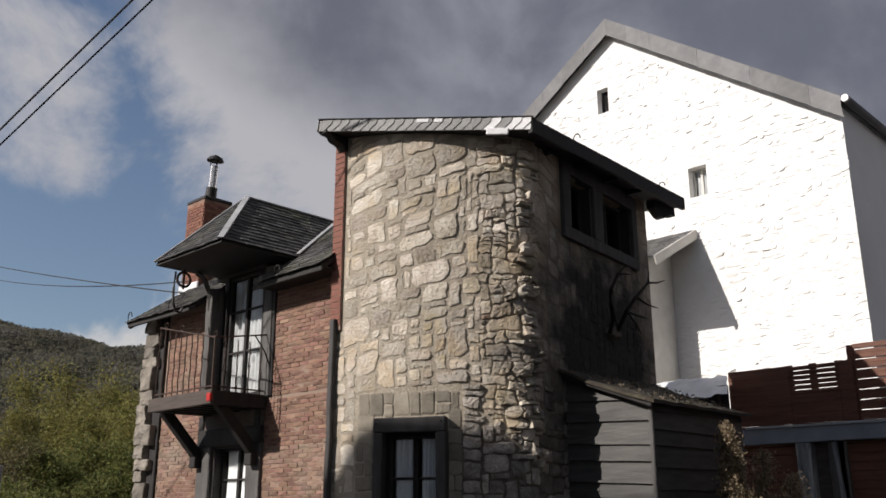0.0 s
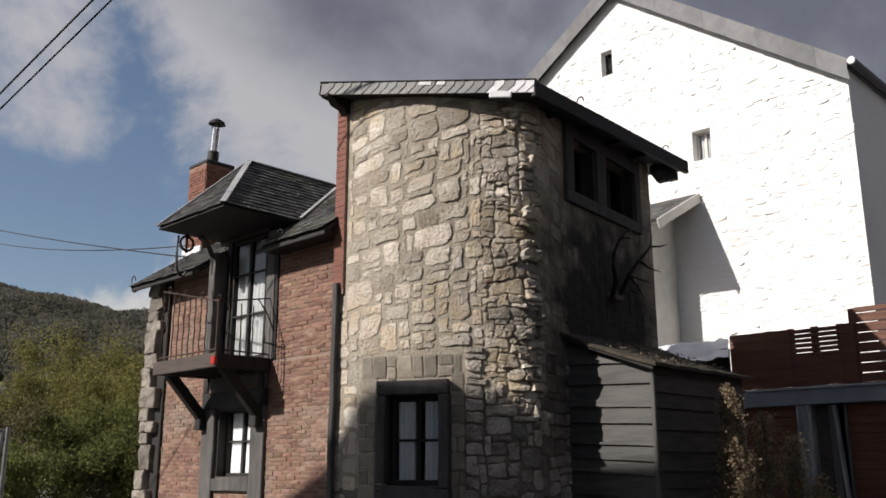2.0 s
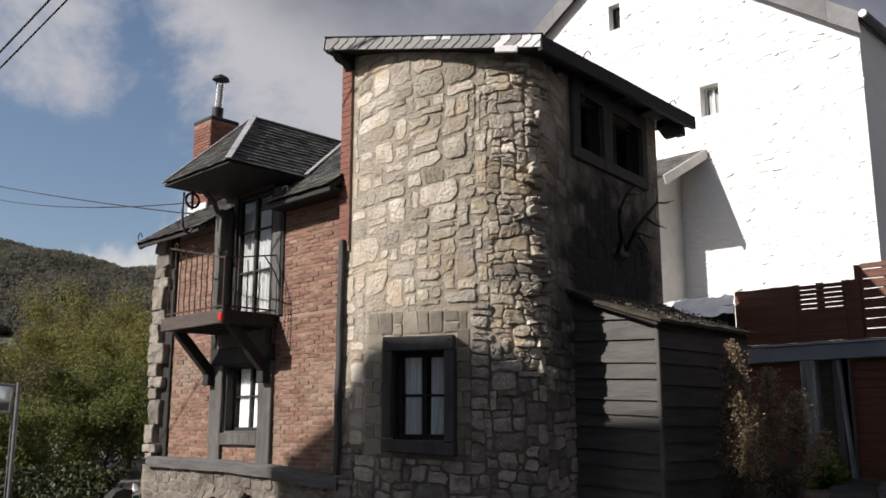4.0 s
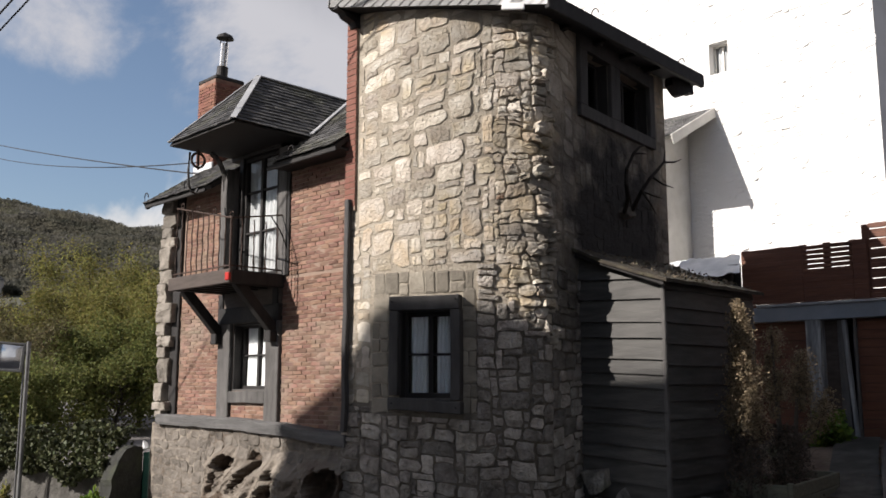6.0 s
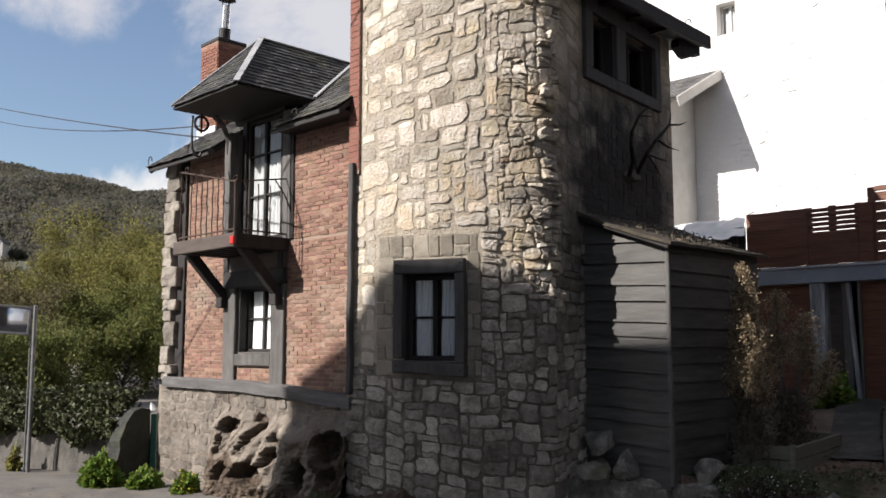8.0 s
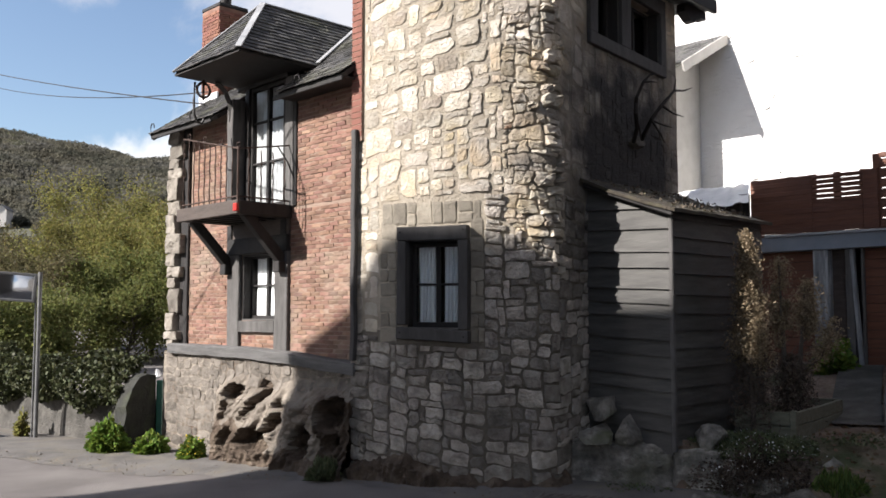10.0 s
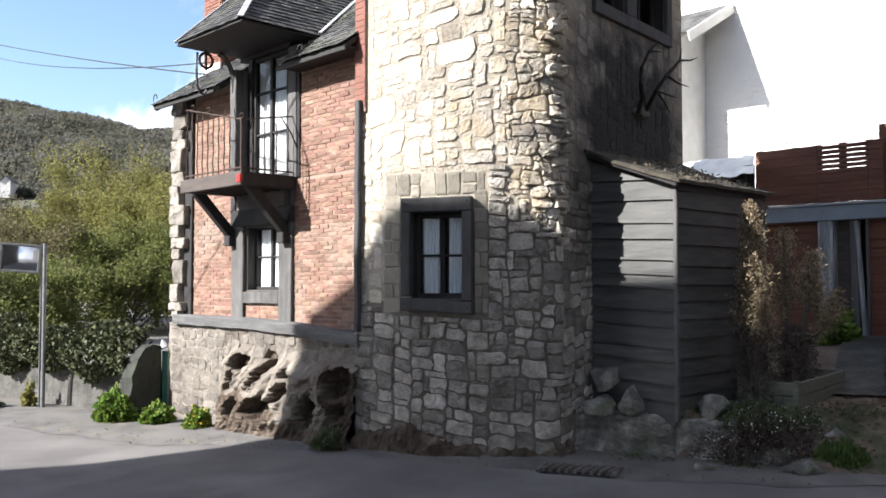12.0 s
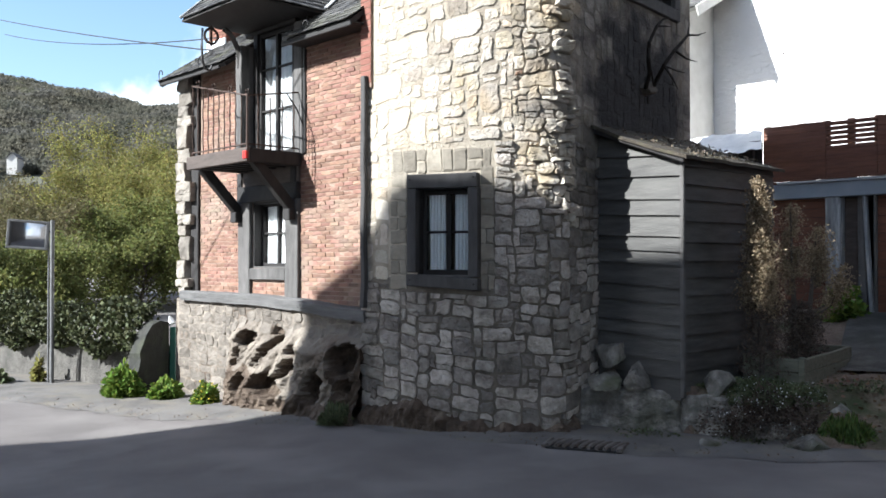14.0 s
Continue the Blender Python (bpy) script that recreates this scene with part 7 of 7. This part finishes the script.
bar(bm, (0, 0, 0), (0, 0, 2.47), 0.03, 0.03, 12)
part("post", bm, M_GALV, tm)
bm = bmesh.new()
bar(bm, (-0.07, 0.03, 0), (-0.07, 0.03, 2.45), 0.014, 0.014, 8)
part("stay", bm, M_GALV, tm)
mm = pose(-0.34, -0.06, 2.25, 0, 4, 14)
mirror = part("mirror", bmesh.new(), M_MIRROR, tm, "convex mirror face", m=mm)
bm = bmesh.new()
bmesh.ops.create_grid(bm, x_segments=16, y_segments=12, size=0.5)
for v in bm.verts:
    x, z = v.co.x * 0.50, v.co.y * 0.36
    v.co = Vector((x, -0.03 + (x * x + z * z) * 0.5, z))
for f in bm.faces:
    f.smooth = True
    if f.normal.y > 0:
        f.normal_flip()
bm.to_mesh(mirror.data)
bm.free()
for x0, x1, z0, z1 in ((-0.29, 0.29, 0.18, 0.215), (-0.29, 0.29, -0.215, -0.18), (-0.29, -0.25, -0.18, 0.18), (0.25, 0.29, -0.18, 0.18)):
    part("rim", one_box(x0, x1, -0.03, 0.03, z0, z1, 0.005), M_GALV, mirror)
part("back", one_box(-0.25, 0.25, 0.03, 0.045, -0.18, 0.18), M_GALV, mirror)
part("arm", one_box(0.25, 0.36, 0.0, 0.03, 0.05, 0.09), M_IRON, mirror)


# ---- trees across the valley ----
def tree(x, y, z, h, r, n, leaf, seed, material, label, name="tree"):
    """A tapered trunk with forking limbs and a ragged crown of small leaves."""
    ob = thing(name, pose(x, y, z, 0, 0, seed * 47), label, "tree", "valley trees")
    g = np.random.default_rng(seed)
    bm = bmesh.new()
    top = h * 0.8
    tube(bm, [(0, 0, -0.3), (0.1, 0.05, h * 0.25), (-0.1, 0.1, h * 0.5), (0.1, -0.1, top)], [h * 0.022, h * 0.017, h * 0.011, h * 0.003], 7)
    ends = []
    for k in range(24):
        f = 0.2 + 0.72 * (k + g.random()) / 24
        a = k * 2.4 + g.uniform(-0.5, 0.5)
        l = r * (1.05 - 0.55 * abs(f - 0.45)) * g.uniform(0.65, 1.15)
        b0 = np.array([0, 0, h * f * 0.86])
        m1 = b0 + [l * 0.5 * math.cos(a), l * 0.5 * math.sin(a), l * 0.32]
        e = b0 + [l * math.cos(a + 0.2), l * math.sin(a + 0.2), l * g.uniform(0.45, 0.85)]
        tube(bm, [tuple(b0), tuple(m1), tuple(e)], [h * 0.008, h * 0.005, h * 0.0015], 5)
        ends += [(m1, 0.6), (e, 1.0), (e * 0.75 + m1 * 0.25 + g.normal(size=3) * r * 0.1, 0.8), (e + g.normal(size=3) * r * 0.14, 0.8), (e + g.normal(size=3) * r * 0.16, 0.7)]
    ends += [(np.array([0, 0, top + r * 0.1]), 0.9), (np.array([0.2, 0.1, top - r * 0.2]), 1.0)]
    part("trunk", bm, M_TRUNK, ob)
    pts = []
    tot = sum(w for _, w in ends)
    for c, w in ends:
        m = int(n * w / tot)
        d = g.normal(size=(m, 3))
        d /= np.linalg.norm(d, axis=1)[:, None]
        pts.append(c + d * g.random((m, 1)) ** 0.5 * r * 0.33 * (1, 1, 0.8) * g.uniform(0.7, 1.3))
    leaf_object("crown", np.concatenate(pts), leaf, material, ob, seed)
    return ob


for i, (x, y, h, r, n, mt, lab) in enumerate((
        (-15.2, 42, 8.3, 2.9, 9000, M_LEAFYEL, "spring tree with fresh yellow-green leaves"),
        (-12.0, 38, 7.2, 2.7, 8500, M_LEAFYEL, "rounded tree with fresh yellow-green leaves"),
        (-19.2, 45, 7.2, 2.8, 6500, M_LEAFOLV, "thinly leaved olive-brown spring tree"),
        (-22.8, 46, 6.6, 2.6, 6500, M_LEAFOLV, "thinly leaved olive-brown tree"),
        (-11.2, 33, 4.9, 2.0, 6500, M_LEAFGRN, "smaller tree with bright green leaves"),
        (-17.4, 36, 5.3, 2.3, 6500, M_LEAFOLV, "twiggy tree just coming into leaf"),
        (-14.6, 33, 4.4, 2.1, 6000, M_LEAFOLV, "low bushy tree with olive-green leaves"),
        (-20.2, 37, 5.0, 2.4, 6000, M_LEAFOLV, "bushy tree with dull olive leaves"),
        (-9.2, 36, 6.6, 2.4, 7000, M_LEAFYEL, "tree with fresh yellow-green leaves behind the cottage"),
        (-26.0, 44, 6.4, 2.6, 6000, M_LEAFOLV, "olive-brown tree at the field edge"),
        (-18.0, 29, 3.4, 2.0, 5500, M_LEAFOLV, "scrubby bush with olive twigs"),
        (-13.0, 27, 3.1, 1.8, 5500, M_LEAFGRN, "scrubby green bush behind the wall"))):
    tree(x, y, -1.0, h * (0.88 if i else 1.0), r, int(n * 5.6), 0.068, 100 + i, mt, lab)

# hillside
def hill_z(x, y):
    ridge = 87 + 0.145 * min(400, max(-500, -156 - x)) + 2.5 * math.sin(x * 0.05) + 1.5 * math.sin(x * 0.13)
    f = max(0, min(1, (y - 90) / 430))
    return -2 + ridge * (f * f * (3 - 2 * f)) + 3 * noise.noise(Vector((x * 0.02, y * 0.02, 0)))


verts, faces = [], []
hx, hy = 70, 40
for j in range(hy + 1):
    for i in range(hx + 1):
        x, y = -1100 + 2000 * i / hx, 70 + 620 * j / hy
        verts.append((x, y, hill_z(x, y)))
for j in range(hy):
    for i in range(hx):
        a = j * (hx + 1) + i
        faces.append((a, a + 1, a + hx + 2, a + hx + 1))
tagged(raw("hillside", verts, faces, M_GRASSFAR, smooth=True), "wooded hillside across the valley", "hill", kind="structure")
def woods(n, sprays, seed):
    """Places of leaf sprays: uneven tree crowns all over the slope."""
    g = np.random.default_rng(seed)
    out = []
    for _ in range(n):
        y = 105 + 430 * g.random() ** 0.8
        x = (-0.62 + 0.42 * g.random()) * y
        if 225 < y < 268 and abs(x + 0.475 * y) < 8:
            y = 275 + 20 * g.random()
        r = 1.0 + 1.5 * g.random() + y * 0.003
        p = g.normal(size=(sprays, 3))
        p /= np.linalg.norm(p, axis=1)[:, None]
        p[:, 2] = np.abs(p[:, 2]) * 1.1 - 0.15
        out.append(np.array([x, y, hill_z(x, y) + r * 0.4]) + p * r * (0.6 + 0.5 * g.random((sprays, 1))))
    return np.concatenate(out)


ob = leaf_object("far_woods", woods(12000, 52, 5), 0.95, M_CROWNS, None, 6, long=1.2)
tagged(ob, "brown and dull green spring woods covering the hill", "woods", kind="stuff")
fh = thing("far_house", pose(-128.2, 265, 30.4, 0, 0, 8) @ Matrix.Diagonal((0.56, 1.0, 0.56, 1)), "small white gabled house among far trees", "house")
bm = one_box(-2.6, 2.6, -3, 3, -6, 3)
vs = [bm.verts.new(p) for p in ((-2.6, -3, 3), (2.6, -3, 3), (0, -3, 5.6), (-2.6, 3, 3), (2.6, 3, 3), (0, 3, 5.6))]
bm.faces.new((vs[0], vs[1], vs[2]))
bm.faces.new((vs[5], vs[4], vs[3]))
part("wall", bm, M_CREAM, fh)
part("roof", slab([(-3, -3.4, 2.7), (0, -3.4, 5.75), (0, 3.4, 5.75), (-3, 3.4, 2.7)][::-1], 0.2), M_SLATE, fh)
part("roof", slab([(0, -3.4, 5.75), (3, -3.4, 2.7), (3, 3.4, 2.7), (0, 3.4, 5.75)][::-1], 0.2), M_SLATE, fh)

# ---- overhead cables ----
def cable(a, b, sag, r, label):
    bm = bmesh.new()
    a, b = Vector(a), Vector(b)
    pts = [a + (b - a) * t - Vector((0, 0, sag * 4 * t * (1 - t))) for t in [i / 20 for i in range(21)]]
    tube(bm, pts, r, 6)
    return tagged(link("overhead_cable", bm, M_CABLE), label, "cable", "overhead cables")


cable((-7.03, 10.65, 4.11), (0.83, 6.13, 9.36), 0.0, 0.012, "thick black overhead cable across the sky")
cable((-7.18, 10.80, 3.92), (1.24, 6.04, 9.44), 0.0, 0.010, "thin black overhead cable across the sky")
cable((-11.2, 22.0, 7.72), (-3.25, 12.45, 4.65), 0.05, 0.011, "black cable running to the cottage eaves")
cable((-11.0, 22.2, 7.37), (-3.15, 12.40, 4.82), 0.16, 0.009, "thin black cable running to the cottage eaves")

# ---- unseen houses across the street, behind the camera, added to cast the long shadow ----
ax = radians(SUN_AZ)
ACROSS = Matrix(((math.sin(ax), math.cos(ax), 0), (-math.cos(ax), math.sin(ax), 0), (0, 0, 1))).to_4x4()
# unseen; the overhanging outline is shaped to match the shadow's edge
opp = thing("opposite_house", ACROSS, "unseen house across the street, outline cut to fit its shadow", "house")
bm = bmesh.new()
prof = ((-5.3, -0.3), (-5.3, 14.0), (-6.7, 12.6), (-7.05, 10.86), (-7.75, 10.66), (-8.0, 10.42), (-8.54, 10.07), (-8.68, 9.9), (-8.87, 9.45), (-10.0, 8.58), (-9.88, 8.44), (-9.62, 8.2), (-9.46, 7.9), (-9.38, 7.5), (-9.44, 6.8), (-9.32, 6.3), (-8.95, 5.3), (-8.2, 4.3), (-7.6, -0.3))
va = [bm.verts.new((q, -9, z)) for q, z in prof]
vb = [bm.verts.new((q, -17, z)) for q, z in prof]
bm.faces.new(va[::-1])
bm.faces.new(vb)
for i in range(len(prof)):
    j = (i + 1) % len(prof)
    bm.faces.new((va[i], va[j], vb[j], vb[i]))
bmesh.ops.recalc_face_normals(bm, faces=bm.faces[:])
part("wall", bm, M_DARKBLOCK, opp)
# tall block added out of view to shade the garden and terrace
nb = thing("garden_shade_block", ACROSS, "unseen tall block added across the street to shade the garden", "house")
bm = bmesh.new()
prof = ((-5.30, -0.3), (6.0, -0.3), (6.0, 13.9), (0.3, 15.5), (-5.30, 17.1))
va = [bm.verts.new((q, -9, z)) for q, z in prof]
vb = [bm.verts.new((q, -16, z)) for q, z in prof]
bm.faces.new(va[::-1])
bm.faces.new(vb)
for i in range(5):
    j = (i + 1) % 5
    bm.faces.new((va[i], va[j], vb[j], vb[i]))
part("wall", bm, M_DARKBLOCK, nb)
# row added out of view to cut the sky light on the yard
row = thing("sky_block_row", Matrix(), "unseen dark row added to keep sky light off the yard", "house")
part("wall", one_box(6.6, 14, -16, 7.5, -0.3, 9.5), M_DARKBLOCK, row)
part("roof", slab([(6.4, -16, 9.4), (14.2, -16, 9.4), (14.2, 7.7, 12.0), (6.4, 7.7, 12.0)], 0.2), M_SLATE, row)
